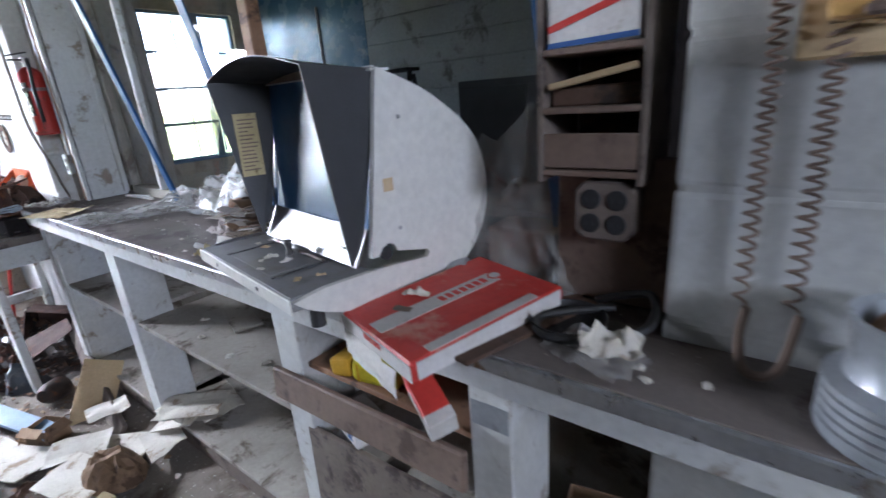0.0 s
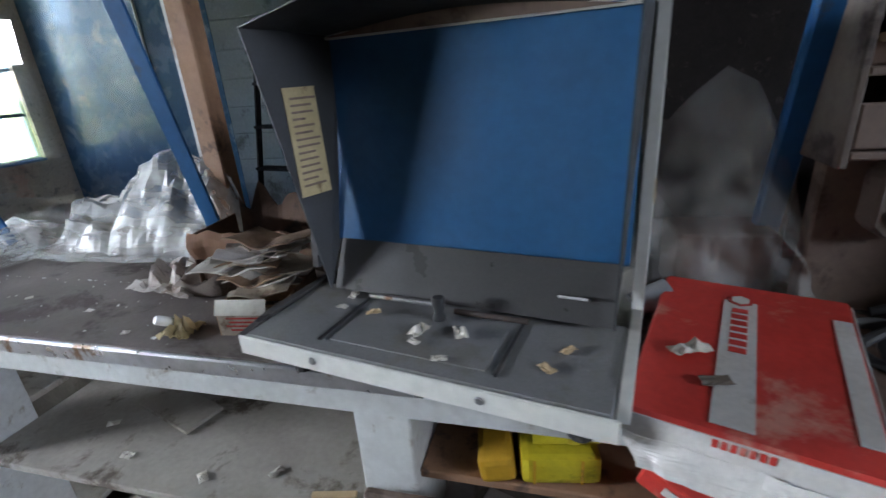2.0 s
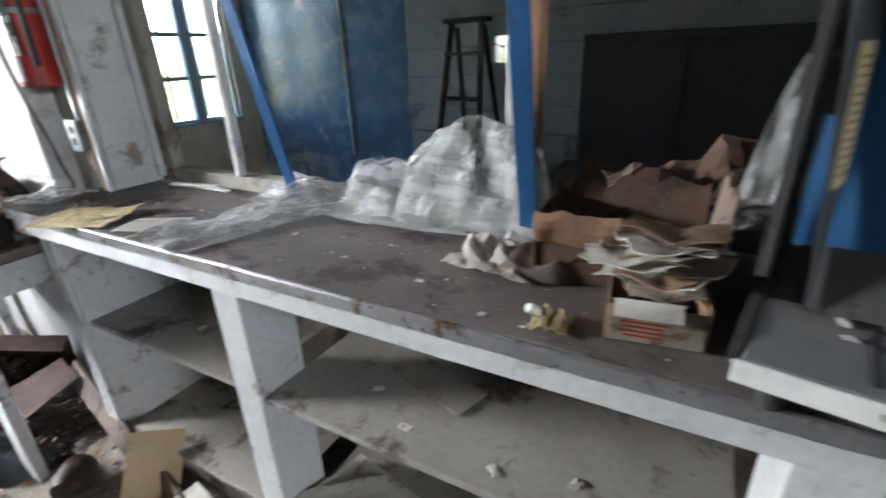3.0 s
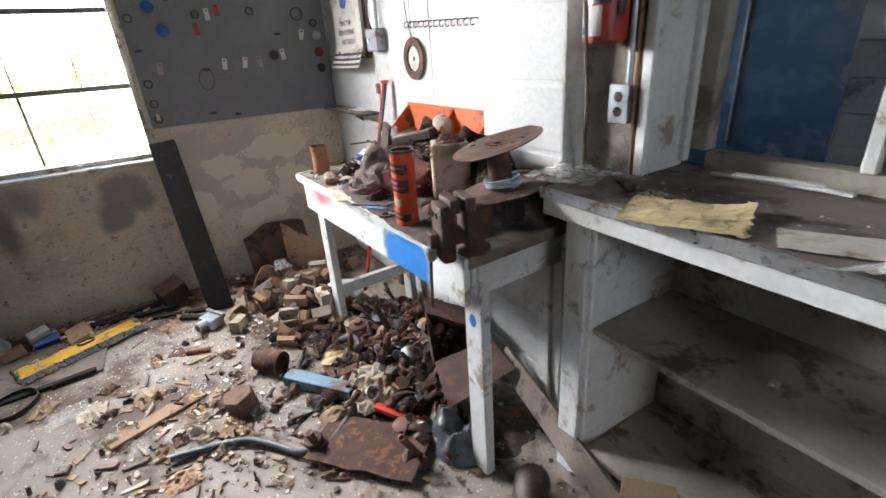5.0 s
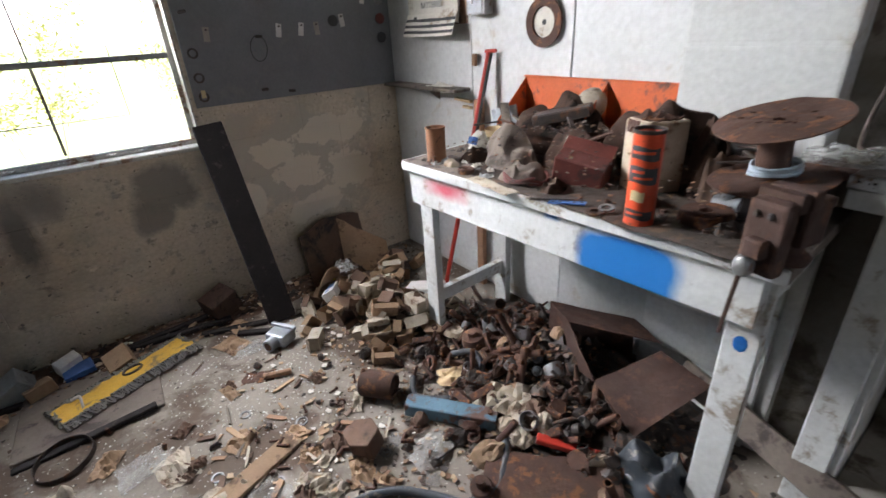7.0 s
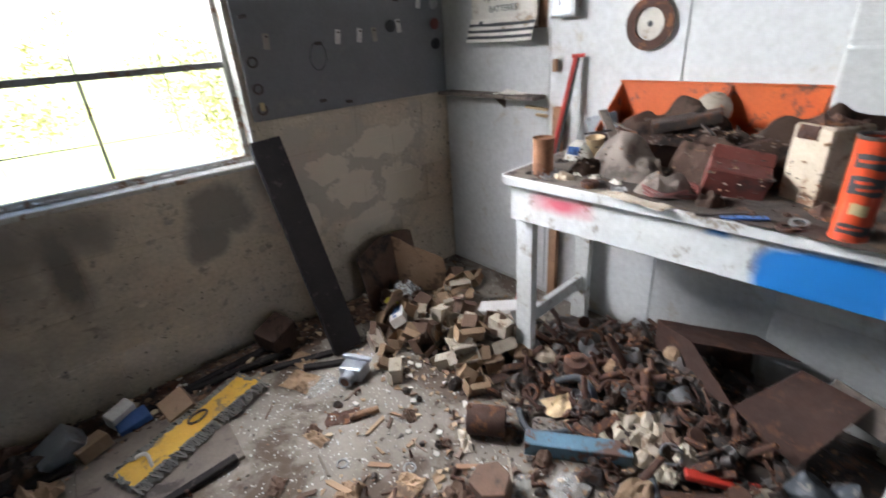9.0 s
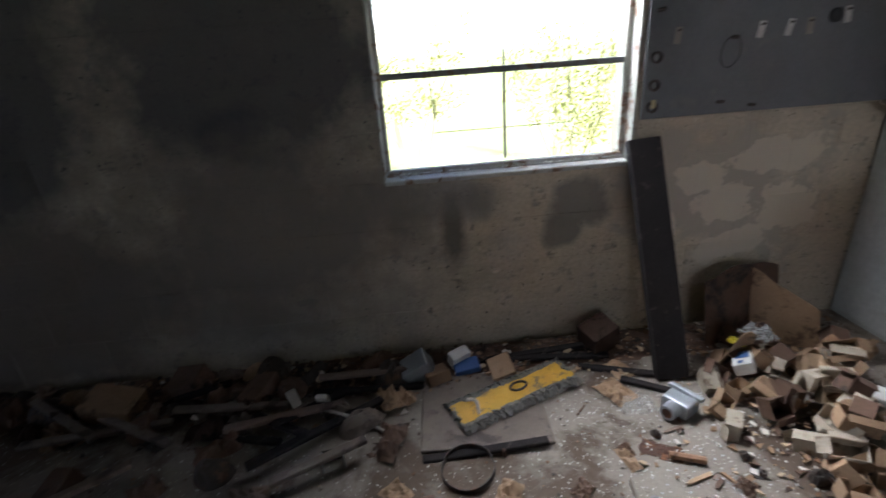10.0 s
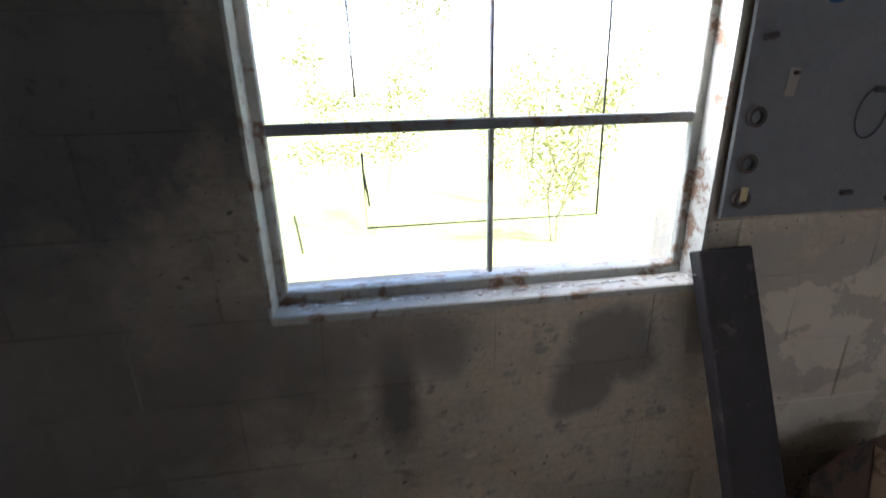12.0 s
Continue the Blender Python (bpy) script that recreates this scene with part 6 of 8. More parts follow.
for i in range(22):
    x, y = rnd.uniform(-4.0, -3.15), rnd.uniform(0.45, 0.70)
    z = 0.10 + 0.05 * rnd.random()
    put("junk_strip", box(rnd.uniform(0.05, 0.14), rnd.uniform(0.008, 0.022), 0.006, bev=0.0015), M[rnd.choice(("rust", "dark_iron", "grey_board", "raw_wood", "steel"))], "narrow scrap strip in the bench junk", "strip", x, y, BZ + z, rnd.uniform(-25, 25), rnd.uniform(-25, 25), rnd.uniform(0, 360), "strips in the bench junk")
torn = put("torn_paper", crumpled(0.20, 0.05, 0.012, 290, 14, 0.001, 0.6), M["soiled_card"], "torn brown paper strip along the bench edge", "paper", -3.72, 0.235, BZ, 0, 0, -6)

# ---- on the wall behind the bench ----
FACE = NY - 0.0195
rack = thing("brochure_rack", "wall rack holding white battery brochures", "rack", pose(-4.655, FACE, 1.26))
part("rack_back", box(0.43, 0.006, 0.50, (0, -0.003, 0.25), 0.001), M["raw_wood"], rack)
for i in range(5):
    z0 = 0.012 * i + 0.004
    part("brochure", sheet(1, 1, 8, 5, lambda u, v, z0=z0, i=i: ((u - 0.5) * (0.38 - 0.004 * i), -0.034 + 0.005 * i - 0.012 * v * (1 - v) - 0.006 * noise.noise(Vector((u * 2, v * 2, i))), z0 + i * 0.010 + v * 0.42), 0.0015), M["white_card"] if i else M["paper"], rack)
    part("brochure_edge", box(0.375, 0.0016, 0.004, (0, -0.0365 + 0.005 * i, z0 + i * 0.010 + 0.002)), M["ink"], rack)
for i in range(7):
    part("brochure_lip", sheet(1, 1, 10, 5, lambda u, v, i=i: ((u - 0.5) * 0.385, -0.040 - 0.005 * i - 0.010 * (1 - v), 0.030 - 0.0125 * i + 0.020 * v + 0.010 * (u - 0.5) ** 2 + 0.003 * noise.noise(Vector((u * 3, i, 4)))), 0.0016), M["paper"] if i % 2 == 0 else M["ink"], rack, "curling lower edge of a brochure")
words("TRACTOR", 0.034, M["ink"], rack, pose(0.01, -0.0455, 0.175, 90, 0, 0))
words("REPLACEMENT", 0.034, M["ink"], rack, pose(0.01, -0.0455, 0.130, 90, 0, 0))
words("BATTERIES", 0.034, M["ink"], rack, pose(0.01, -0.0450, 0.085, 90, 0, 0))
part("emblem", lathe([(0, 0), (0.035, 0), (0.035, 0.001), (0, 0.001)], 20, pose(0.01, -0.0445, 0.27, 90, 0, 0) @ Matrix.Diagonal((1.3, 0.8, 1, 1))), M["ink_blue"], rack)
part("blue_field", box(0.10, 0.0012, 0.12, (-0.14, -0.044, 0.36)), M["ink_blue"], rack)
sw = thing("switch_box", "grey steel switch box with conduit", "switch box", pose(-4.335, FACE, 1.34))
part("box_body", box(0.115, 0.05, 0.10, (0, -0.025, 0), 0.004), M["steel"], sw)
part("cover", box(0.085, 0.004, 0.085, (0, -0.052, 0), 0.002), M["galv"], sw)
part("toggle", box(0.008, 0.012, 0.018, (-0.01, -0.058, 0), 0.002), M["plastic_cap"], sw)
part("conduit", tube([(0.02, -0.022, 0.05), (0.02, -0.022, 0.7)], 0.010, 10), M["galv"], sw, smooth=True)
part("cable", tube(curve([(-0.03, -0.03, 0.05), (-0.035, -0.04, 0.12), (-0.02, -0.03, 0.25), (-0.03, -0.03, 0.5)], 6), 0.005, 7), M["black"], sw, smooth=True)
gk = thing("hanging_gasket", "brown ring gasket hanging on a string", "gasket", pose(-3.997, FACE - 0.012, 1.248))
part("gasket_ring", lathe([(0.052, -0.003), (0.086, -0.003), (0.086, 0.003), (0.052, 0.003), (0.052, -0.003)], 34, pose(0, 0, 0, 90, 0, 0)), M["rust"], gk, smooth=True)
part("centre_card", cyl(0.050, 0.050, 0.002, 28, pose(0, 0.006, 0, 90, 0, 0)), M["paper"], gk, "white paper centre")
part("centre_mark", cyl(0.010, 0.010, 0.001, 10, pose(0, 0.0035, 0, 90, 0, 0)), M["ink"], gk)
part("string", tube([(0.0, -0.002, 0.080), (-0.01, 0.006, 0.60)], 0.0018, 6), M["wire"], gk)
part("string", tube(curve([(0.0, -0.002, 0.080), (-0.05, 0.006, 0.20), (-0.085, 0.006, 0.55)], 6), 0.0018, 6), M["wire"], gk)
for i in range(13):
    x = -4.01 + i * 0.040
    hk = put("wall_hook", tube(curve([(0, 0.004, 0), (0, -0.028, 0.002), (0, -0.040, -0.010), (0, -0.032, -0.022), (0, -0.020, -0.016)], 4), 0.0020, 6), M["dark_iron"], "small bent wire hook in the wall", "hook", x, FACE - 0.002, 1.392 - 0.0018 * i, 0, 0, 12, "wall hooks", smooth=True)
cs = thing("corner_shelf", "narrow weathered wooden wall shelf", "shelf", pose(-4.745, FACE, 0.985))
part("shelf_board", box(0.62, 0.095, 0.016, (0, -0.048, 0), 0.003), M["grey_board"], cs)
part("bracket", slab([(0, 0), (-0.07, 0), (0, -0.055)], 0.012, m=Matrix.Translation((0.06, 0, -0.008)) @ Matrix(((0, 0, 1, 0), (1, 0, 0, 0), (0, 1, 0, 0), (0, 0, 0, 1)))), M["grey_board"], cs)
put("shelf_litter", crumpled(0.16, 0.05, 0.02, 301, 10, 0.001), M["paper"], "torn paper on the corner shelf", "paper", -4.60, FACE - 0.05, 0.994, 0, 0, 4)
jack = thing("red_jack_handle", "long red steel handle leaning on the wall", "handle")
part("shaft", tube([(-4.415, 0.535, 0.0), (-4.27, 0.738, 1.155)], 0.011, 10), M["red"], jack, smooth=True)
part("black_shaft", tube([(-4.30, 0.62, 0.60), (-4.262, 0.742, 1.15)], 0.007, 8), M["black"], jack, smooth=True)
part("cross_pin", tube([(-4.285, 0.730, 1.15), (-4.235, 0.742, 1.152)], 0.008, 8), M["red"], jack, smooth=True)
put("timber_batten", box(0.045, 0.03, 0.95, (0, 0, 0.475), 0.003), M["raw_wood"], "brown timber batten against the wall", "batten", -4.35, 0.745, 0.0, 0, 0, 0)
put("timber_batten", box(0.02, 0.02, 0.05, (0, 0, 0.12), 0.003), M["raw_wood"], "brown wood strip by the red handle", "batten", -4.38, FACE - 0.02, 0.994, 0, 0, 0)
for x, z, w in ((-4.48, 0.935, 0.12), (-4.45, 0.905, 0.06)):
    put("wall_peg", box(w, 0.02, 0.012, (0, 0, 0), 0.002), M["tan_paper"], "pale wooden strip nailed to the wall", "strip", x, FACE - 0.0105, z, 0, 3, 0)

# extinguisher, outlet and cables in the recess
ext = thing("fire_extinguisher", "red and chrome fire extinguisher on a bracket", "fire extinguisher", pose(-2.945, 0.728, 1.268))
part("cylinder", lathe([(0, 0.004), (0.045, 0.0), (0.053, 0.006), (0.054, 0.02), (0.054, 0.25), (0.048, 0.28), (0.030, 0.30), (0.018, 0.308), (0, 0.308)], 28), M["red"], ext, smooth=True)
part("label_band", band(0.0546, 150, 300, 0.018, 0.085), M["white_card"], ext, "pale printed label")
part("label_patch", band(0.0552, 232, 262, 0.022, 0.040), M["ink_blue"], ext)
part("label_mark", band(0.0552, 245, 256, 0.052, 0.064), M["ink_blue"], ext)
part("chrome_band", band(0.0549, 140, 320, 0.088, 0.24), M["chrome"], ext, "bright reflecting label")
part("valve", lathe([(0, 0.306), (0.014, 0.306), (0.014, 0.33), (0.018, 0.335), (0.018, 0.35), (0, 0.352)], 14), M["steel"], ext, smooth=True)
part("lever", box(0.02, 0.085, 0.006, (0, -0.03, 0.365), 0.002, rot=pose(0, 0, 0, 12, 0, 0)), M["black"], ext)
part("grip", box(0.02, 0.075, 0.006, (0, -0.03, 0.34), 0.002), M["black"], ext)
part("gauge", cyl(0.014, 0.014, 0.01, 14, pose(-0.02, 0, 0.343, 0, -90, 0)), M["steel"], ext)
part("hose", tube(curve([(0.018, 0, 0.34), (0.062, -0.01, 0.31), (0.066, -0.02, 0.20), (0.062, -0.02, 0.06)], 6), 0.008, 8), M["black"], ext, smooth=True)
part("strap", lathe([(0.0552, 0.20), (0.0565, 0.20), (0.0565, 0.215), (0.0552, 0.215), (0.0552, 0.20)], 28), M["steel"], ext)
part("bracket", box(0.03, 0.012, 0.26, (0, 0.0565, 0.15), 0.002), M["dark_iron"], ext)
ol = thing("duplex_outlet", "grey duplex outlet on a steel box", "outlet", pose(-2.902, NY, 1.12) @ Matrix.Diagonal((0.85, 0.85, 0.85, 1)))
part("box_body", box(0.068, 0.048, 0.108, (0, -0.025, 0), 0.004), M["steel"], ol)
pl = part("cover_plate", box(0.072, 0.005, 0.116, (0, -0.0515, 0), 0.002), M["galv"], ol, "dull grey cover plate")
for z in (-0.022, 0.022):
    s = part("socket", lathe([(0.0155, 0), (0.0155, 0.002), (0.014, 0.003), (0, 0.003)], 20, pose(0, -0.0535, z, 90, 0, 0)), M["dark_iron"], pl, "dark brown socket face")
    for dx in (-0.0055, 0.0055):
        part("socket_slot", box(0.002, 0.0008, 0.007, (dx, -0.0569, z + 0.002)), M["ink"], pl)
part("conduit", tube([(0.012, -0.025, 0.054), (0.012, -0.022, 0.9)], 0.010, 10), M["galv"], ol, smooth=True)
put("hanging_cable", tube(curve([(-2.952, 0.655, 1.95), (-2.950, 0.655, 1.50), (-2.945, 0.66, 1.30), (-2.965, 0.70, 1.12), (-2.985, 0.72, 1.02), (-2.99, 0.735, 0.95), (-2.97, 0.70, 0.943)], 6), 0.0055, 8), M["rag"], "grey cable hanging past the extinguisher", "cable", 0, 0, 0, smooth=True)
put("loose_moulding", box(0.009, 0.02, 1.2, (0, 0, 0.6), 0.003), M["raw_wood"], "brown wood moulding standing beside the jamb", "moulding", -2.868, 0.776, CZ + 0.001, 0, -1.0, 0)
put("white_casing", box(0.030, 0.016, 1.4, (0, 0, 0.7), 0.003), M["white_wood"], "white painted casing strip of the opening", "casing", -2.842, 0.775, CZ + 0.001, 0, 0, 0)

# ---- parts hung on the grey board ----
PX = WX + 0.0175
HUNG = [("bluedisc", -0.14, 1.57), ("bluedisc", -0.10, 1.46), ("ring", -0.24, 1.52), ("ring", 0.07, 1.53), ("tag", 0.13, 1.53), ("redtag", 0.18, 1.55), ("redtag", 0.06, 1.46), ("ring", 0.35, 1.54), ("bigring", 0.61, 1.52)]
HUNG += [("ring", 0.70, 1.47), ("greydisc", 0.71, 1.40), ("tag", 0.62, 1.41), ("maroon", 0.71, 1.31), ("blackdisc", 0.71, 1.22), ("blackdisc", 0.44, 1.31), ("tag", 0.49, 1.31), ("paletag", 0.35, 1.28)]
HUNG += [("tag", 0.27, 1.28), ("tag", 0.16, 1.28), ("loop", 0.05, 1.21), ("lump", 0.06, 1.26), ("ring", -0.235, 1.21), ("ring", -0.235, 1.11), ("goldring", -0.235, 1.03), ("paletag", -0.16, 1.28), ("bar", -0.235, 1.37)]
HUNG += [("lump", 0.48, 1.42), ("lump", 0.04, 1.03), ("lump", 0.17, 1.01), ("maroon", -0.05, 1.62), ("ring", 0.25, 1.66), ("tag", 0.40, 1.64), ("ring", -0.2, 1.68)]
for kind_, y, z in HUNG:
    m = pose(PX, y, z, 90, rnd.uniform(-12, 12), 90)
    if kind_ == "bluedisc":
        solo("blue_disc", lathe([(0, 0), (0.030, 0), (0.030, 0.006), (0.024, 0.010), (0, 0.010)], 20), M["blue_paint"], "dark blue plastic disc hung on the board", "disc", m, "parts on the board", smooth=True)
    elif kind_ in ("ring", "goldring"):
        solo("seal_ring", ring_mesh(0.022, 0.008, 0.010), M["dark_iron"], "small black seal ring hung on the board", "ring", m, "parts on the board", smooth=True)
        if kind_ == "goldring":
            solo("tag", box(0.018, 0.032, 0.002, (0, 0.012, 0.012), 0.0005), M["manila"], "yellowed tag hung on the board", "tag", m, "parts on the board")
    elif kind_ == "bigring":
        solo("seal_ring", ring_mesh(0.036, 0.006, 0.008), M["dark_iron"], "large black ring hung on the board", "ring", m, "parts on the board", smooth=True)
    elif kind_ in ("tag", "paletag", "redtag"):
        t = thing("tag", {"tag": "white card tag hung on the board", "paletag": "faded grey card tag hung on the board", "redtag": "red card tag hung on the board"}[kind_], "tag", m, "parts on the board")
        part("tag_card", box(0.026, 0.058, 0.0015, bev=0.0006), M[{"tag": "white_card", "paletag": "dirty_plaster", "redtag": "red"}[kind_]], t)
        part("tag_pin", cyl(0.005, 0.004, 0.010, 8, Matrix.Translation((0, 0.018, 0))), M["dark_iron"], t)
    elif kind_ in ("greydisc", "maroon", "blackdisc"):
        solo("rubber_disc", lathe([(0, 0), (0.026, 0), (0.026, 0.008), (0.02, 0.012), (0, 0.012)], 18), M[{"greydisc": "steel", "maroon": "maroon", "blackdisc": "black"}[kind_]], "round rubber part hung on the board", "disc", m, "parts on the board", smooth=True)
    elif kind_ == "loop":
        solo("wire_loop", tube([Vector((0.038 * math.cos(a * math.pi / 12), 0.055 * math.sin(a * math.pi / 12), 0.006)) for a in range(24)], 0.0018, 6, closed=True), M["wire"], "thin black wire loop hung on the board", "wire loop", m, "parts on the board")
    else:
        solo("small_bracket", box(0.034, 0.014, 0.012, (0, 0, 0.005), 0.004), M["dark_iron"], "small dark bracket hung on the board", "bracket", m, "parts on the board")

# ---- rubbish on the floor ----
def mound(x, y):
    """Height of the scrap heaps above the floor."""
    h = 0.15 * math.exp(-((x + 3.62) / 0.40) ** 2 - ((y - 0.50) / 0.24) ** 2)
    h += 0.045 * math.exp(-((x + 4.50) / 0.28) ** 2 - ((y - 0.22) / 0.22) ** 2)
    h += 0.03 * math.exp(-((x + 5.02) / 0.13) ** 2) * (1 if -2.6 < y < 0.1 else 0)
    return h


def heap_mesh(x0, x1, y0, y1, nx, ny):
    bm = bmesh.new()
    g = [[None] * (ny + 1) for _ in range(nx + 1)]
    for i in range(nx + 1):
        for j in range(ny + 1):
            x, y = x0 + (x1 - x0) * i / nx, y0 + (y1 - y0) * j / ny
            h = mound(x, y)
            z = h + 0.6 * h * noise.noise(Vector((x * 22, y * 22, 1))) - 0.012 if h > 0.001 else -0.012
            g[i][j] = bm.verts.new((x, y, z))
    for i in range(nx):
        for j in range(ny):
            bm.faces.new((g[i][j], g[i + 1][j], g[i + 1][j + 1], g[i][j + 1]))
    return bm


solo("scrap_dirt", heap_mesh(-4.45, -2.95, -0.1, 0.77, 70, 44), M["dark_iron"], "heap of rusty dirt and scrap under the bench", "scrap heap", kind="stuff")
solo("wall_dirt", heap_mesh(-5.10, -4.75, -2.8, 0.1, 18, 90), M["card_dark"], "drift of dark dirt along the wall", "dirt", kind="stuff")


def small_carton(w, d, h, material, state):
    """A little parts carton: thin walls, an end left open with its flaps, or closed."""
    t = thing("small_carton", "", "carton")
    if state == "closed":
        part("carton_body", box(w, d, h, (0, 0, h / 2), 0.002), material, t)
        part("carton_flap", box(w * 0.98, d * 0.5, 0.0015, (0, d * 0.24, h + 0.0012), rot=pose(0, 0, 0, 4, 0, 0)), material, t)
    else:
        th = 0.0022
        for dx, dy, sx, sy in ((0, -d / 2, w, th), (0, d / 2, w, th), (-w / 2, 0, th, d - th), (w / 2, 0, th, d - th)):
            part("carton_wall", box(sx, sy, h, (dx, dy, h / 2)), material, t)
        part("carton_base", box(w - th, d - th, th, (0, 0, th / 2)), material, t)
        part("carton_flap", box(w * 0.95, d * 0.42, 0.0016, (0, -d / 2 - d * 0.16, h + 0.004), rot=pose(0, 0, 0, 28, 0, 0)), material, t)
        part("carton_flap", box(w * 0.4, d * 0.9, 0.0016, (w / 2 + w * 0.12, 0, h - 0.004), rot=pose(0, 0, 0, 0, 38, 0)), material, t)
    return t


protos = []
for i, (w, d, h, k, st, lab) in enumerate((
        (0.085, 0.055, 0.05, "card", "open", "small open brown cardboard carton on the floor"), (0.075, 0.06, 0.045, "card", "closed", "small closed brown cardboard carton on the floor"),
        (0.10, 0.055, 0.048, "soiled_card", "open", "small soiled white carton on the floor, split open"), (0.07, 0.07, 0.06, "card_dark", "open", "damp dark brown open carton on the floor"),
        (0.09, 0.065, 0.05, "soiled_card", "open", "open soiled white carton on the floor"), (0.11, 0.06, 0.055, "card", "open", "long open brown carton on the floor"))):
    c = small_carton(w, d, h, M[k], st)
    tagged(c, lab, "carton", "small cartons")
    protos.append((c, h))
spots = []
r2 = random.Random(21)
for i in range(64):
    a = r2.random()
    if i < 46:
        x, y = r2.gauss(-4.52, 0.16), r2.gauss(0.17, 0.16)
    elif i < 58:
        x, y = r2.gauss(-4.27, 0.10), r2.gauss(0.12, 0.10)
    else:
        x, y = r2.uniform(-4.9, -4.6), r2.uniform(0.25, 0.62)
    x, y = max(-5.0, min(-4.05, x)), max(-0.22, min(0.68, y))
    spots.append((x, y))
used = {}
for i, (x, y) in enumerate(spots):
    c, h = protos[i % len(protos)]
    level = sum(1 for (u, v) in spots[:i] if (u - x) ** 2 + (v - y) ** 2 < 0.0035)
    tilt = r2.choice((0, 90, -90, 35, -30, 60))
    m = pose(x, y, mound(x, y) * 0.8 + 0.034 * min(level, 3) + (0.028 if abs(tilt) == 90 else 0.012 if tilt else 0.0), tilt, r2.uniform(-28, 28), r2.uniform(0, 360))
    if i < len(protos):
        c.matrix_basis = m
    else:
        copy_thing(c, m)
bb = thing("blue_label_carton", "white carton with a blue printed label", "carton", pose(-4.69, 0.035, 0.085, 28, -8, -35))
part("carton_body", box(0.12, 0.07, 0.045, bev=0.002), M["white_card"], bb)
part("label_patch", box(0.058, 0.05, 0.0012, (-0.025, 0, 0.0235)), M["ink_blue"], bb, "blue printed patch")
part("label_mark", box(0.022, 0.018, 0.0012, (0.036, -0.005, 0.0235)), M["ink_blue"], bb)
put("orange_brick_box", box(0.08, 0.06, 0.07, bev=0.003), M["raw_wood"], "orange-brown carton on the pile", "carton", -4.66, 0.36, 0.13, 12, 20, 25)
lc = thing("long_carton", "pale long carton by the bench leg", "carton", pose(-4.38, 0.40, 0.075, 6, -12, 28))
part("carton_body", box(0.20, 0.08, 0.075, bev=0.003), M["white_card"], lc)
part("carton_end", box(0.004, 0.078, 0.073, (-0.102, 0, 0)), M["card"], lc)
# collapsed carton in the corner
cc = thing("collapsed_carton", "large collapsed brown carton in the corner", "carton", pose(-4.86, 0.30, 0.0, 0, 0, 12))
part("carton_panel", sheet(1, 1, 12, 10, lambda u, v: (-0.10 - 0.06 * v, -0.26 + u * 0.40, 0.02 + v * (0.28 + 0.05 * math.sin(3 * u)) + 0.012 * noise.noise(Vector((u * 4, v * 4, 1)))), 0.005), M["card_dark"], cc, "dark damp back panel")
part("carton_panel", sheet(1, 1, 12, 10, lambda u, v: (-0.10 + 0.20 * u - 0.05 * v, -0.04 + u * 0.17 + 0.02 * v, 0.02 + v * (0.31 - 0.15 * u) + 0.010 * noise.noise(Vector((u * 4, v * 4, 5)))), 0.005), M["card"], cc, "brown front flap")
part("carton_panel", sheet(1, 1, 10, 8, lambda u, v: (0.02 + 0.05 * v, -0.34 + u * 0.14, 0.0 + v * 0.19 * (0.5 + 0.5 * math.sin(2.5 * u)) + 0.01 * noise.noise(Vector((u * 4, v * 4, 9)))), 0.005), M["card"], cc, "bent side flap")
part("carton_filling", crumpled(0.28, 0.20, 0.12, 311, 14, 0.004, 0.2), M["card_dark"], cc, m=Matrix.Translation((-0.04, -0.10, 0.03)))
put("clear_wrap", crumpled(0.12, 0.09, 0.06, 312, 12, 0.001), M["film"], "clear crumpled wrapping on the collapsed carton", "wrapping", -4.80, 0.16, 0.12, 0, 0, 20)
put("yellow_scrap", crumpled(0.07, 0.05, 0.03, 313, 8, 0.001), M["yellow"], "yellow plastic scrap in the collapsed carton", "scrap", -4.80, 0.08, 0.10, 0, 0, 40)

# dark plank leaning on the wall below the window
plank = solo("leaning_plank", box(0.128, 0.045, 0.97, (0, 0, 0.485), 0.003), M["dark_wood"], "dark stained plank leaning against the wall", "plank", pose(-4.745, -0.215, 0.006, 2.3, -21.5, 0) @ pose(0, 0, 0, 0, 0, 84))

# fuel filter and bits
flt = thing("fuel_filter", "grey cast metal fuel filter housing", "filter housing", pose(-4.56, -0.30, 0.0, 0, 0, 30))
part("housing", box(0.10, 0.085, 0.06, (0, 0.02, 0.035), 0.010), M["galv"], flt)
part("neck", cyl(0.030, 0.028, 0.045, 18, pose(0, -0.02, 0.034, 90, 0, 0)), M["galv"], flt, smooth=True)
part("bore", cyl(0.019, 0.019, 0.003, 16, pose(0, -0.0635, 0.034, 90, 0, 0)), M["rust"], flt)
part("lug", box(0.13, 0.02, 0.018, (0, 0.05, 0.07), 0.005), M["galv"], flt)

# the yellow dust mop on its board
mopb = put("mat_board", box(0.40, 0.47, 0.012, (0, 0, 0.006), 0.003), M["grey_board"], "dark weathered board lying on the floor", "board", -4.69, -1.0, 0.0, 0, 0, -3)
mop = thing("dust_mop", "mustard yellow dust mop head with grey fringe", "mop", pose(-4.735, -0.865, 0.0125, 0, 0, 113))
ML = 0.53
part("backing", sheet(1, 1, 24, 5, lambda u, v: ((u - 0.5) * ML, (v - 0.5) * (0.105 + 0.012 * math.sin(7 * u)), 0.022 + 0.005 * noise.noise(Vector((u * 7, v * 2, 3)))), 0.006), M["mustard"], mop, smooth=True)
part("strap", tube(curve([(-0.19, -0.045, 0.03), (-0.175, 0.0, 0.05), (-0.19, 0.045, 0.03)], 6), 0.007, 6, flat=0.35), M["rag_white"], mop)
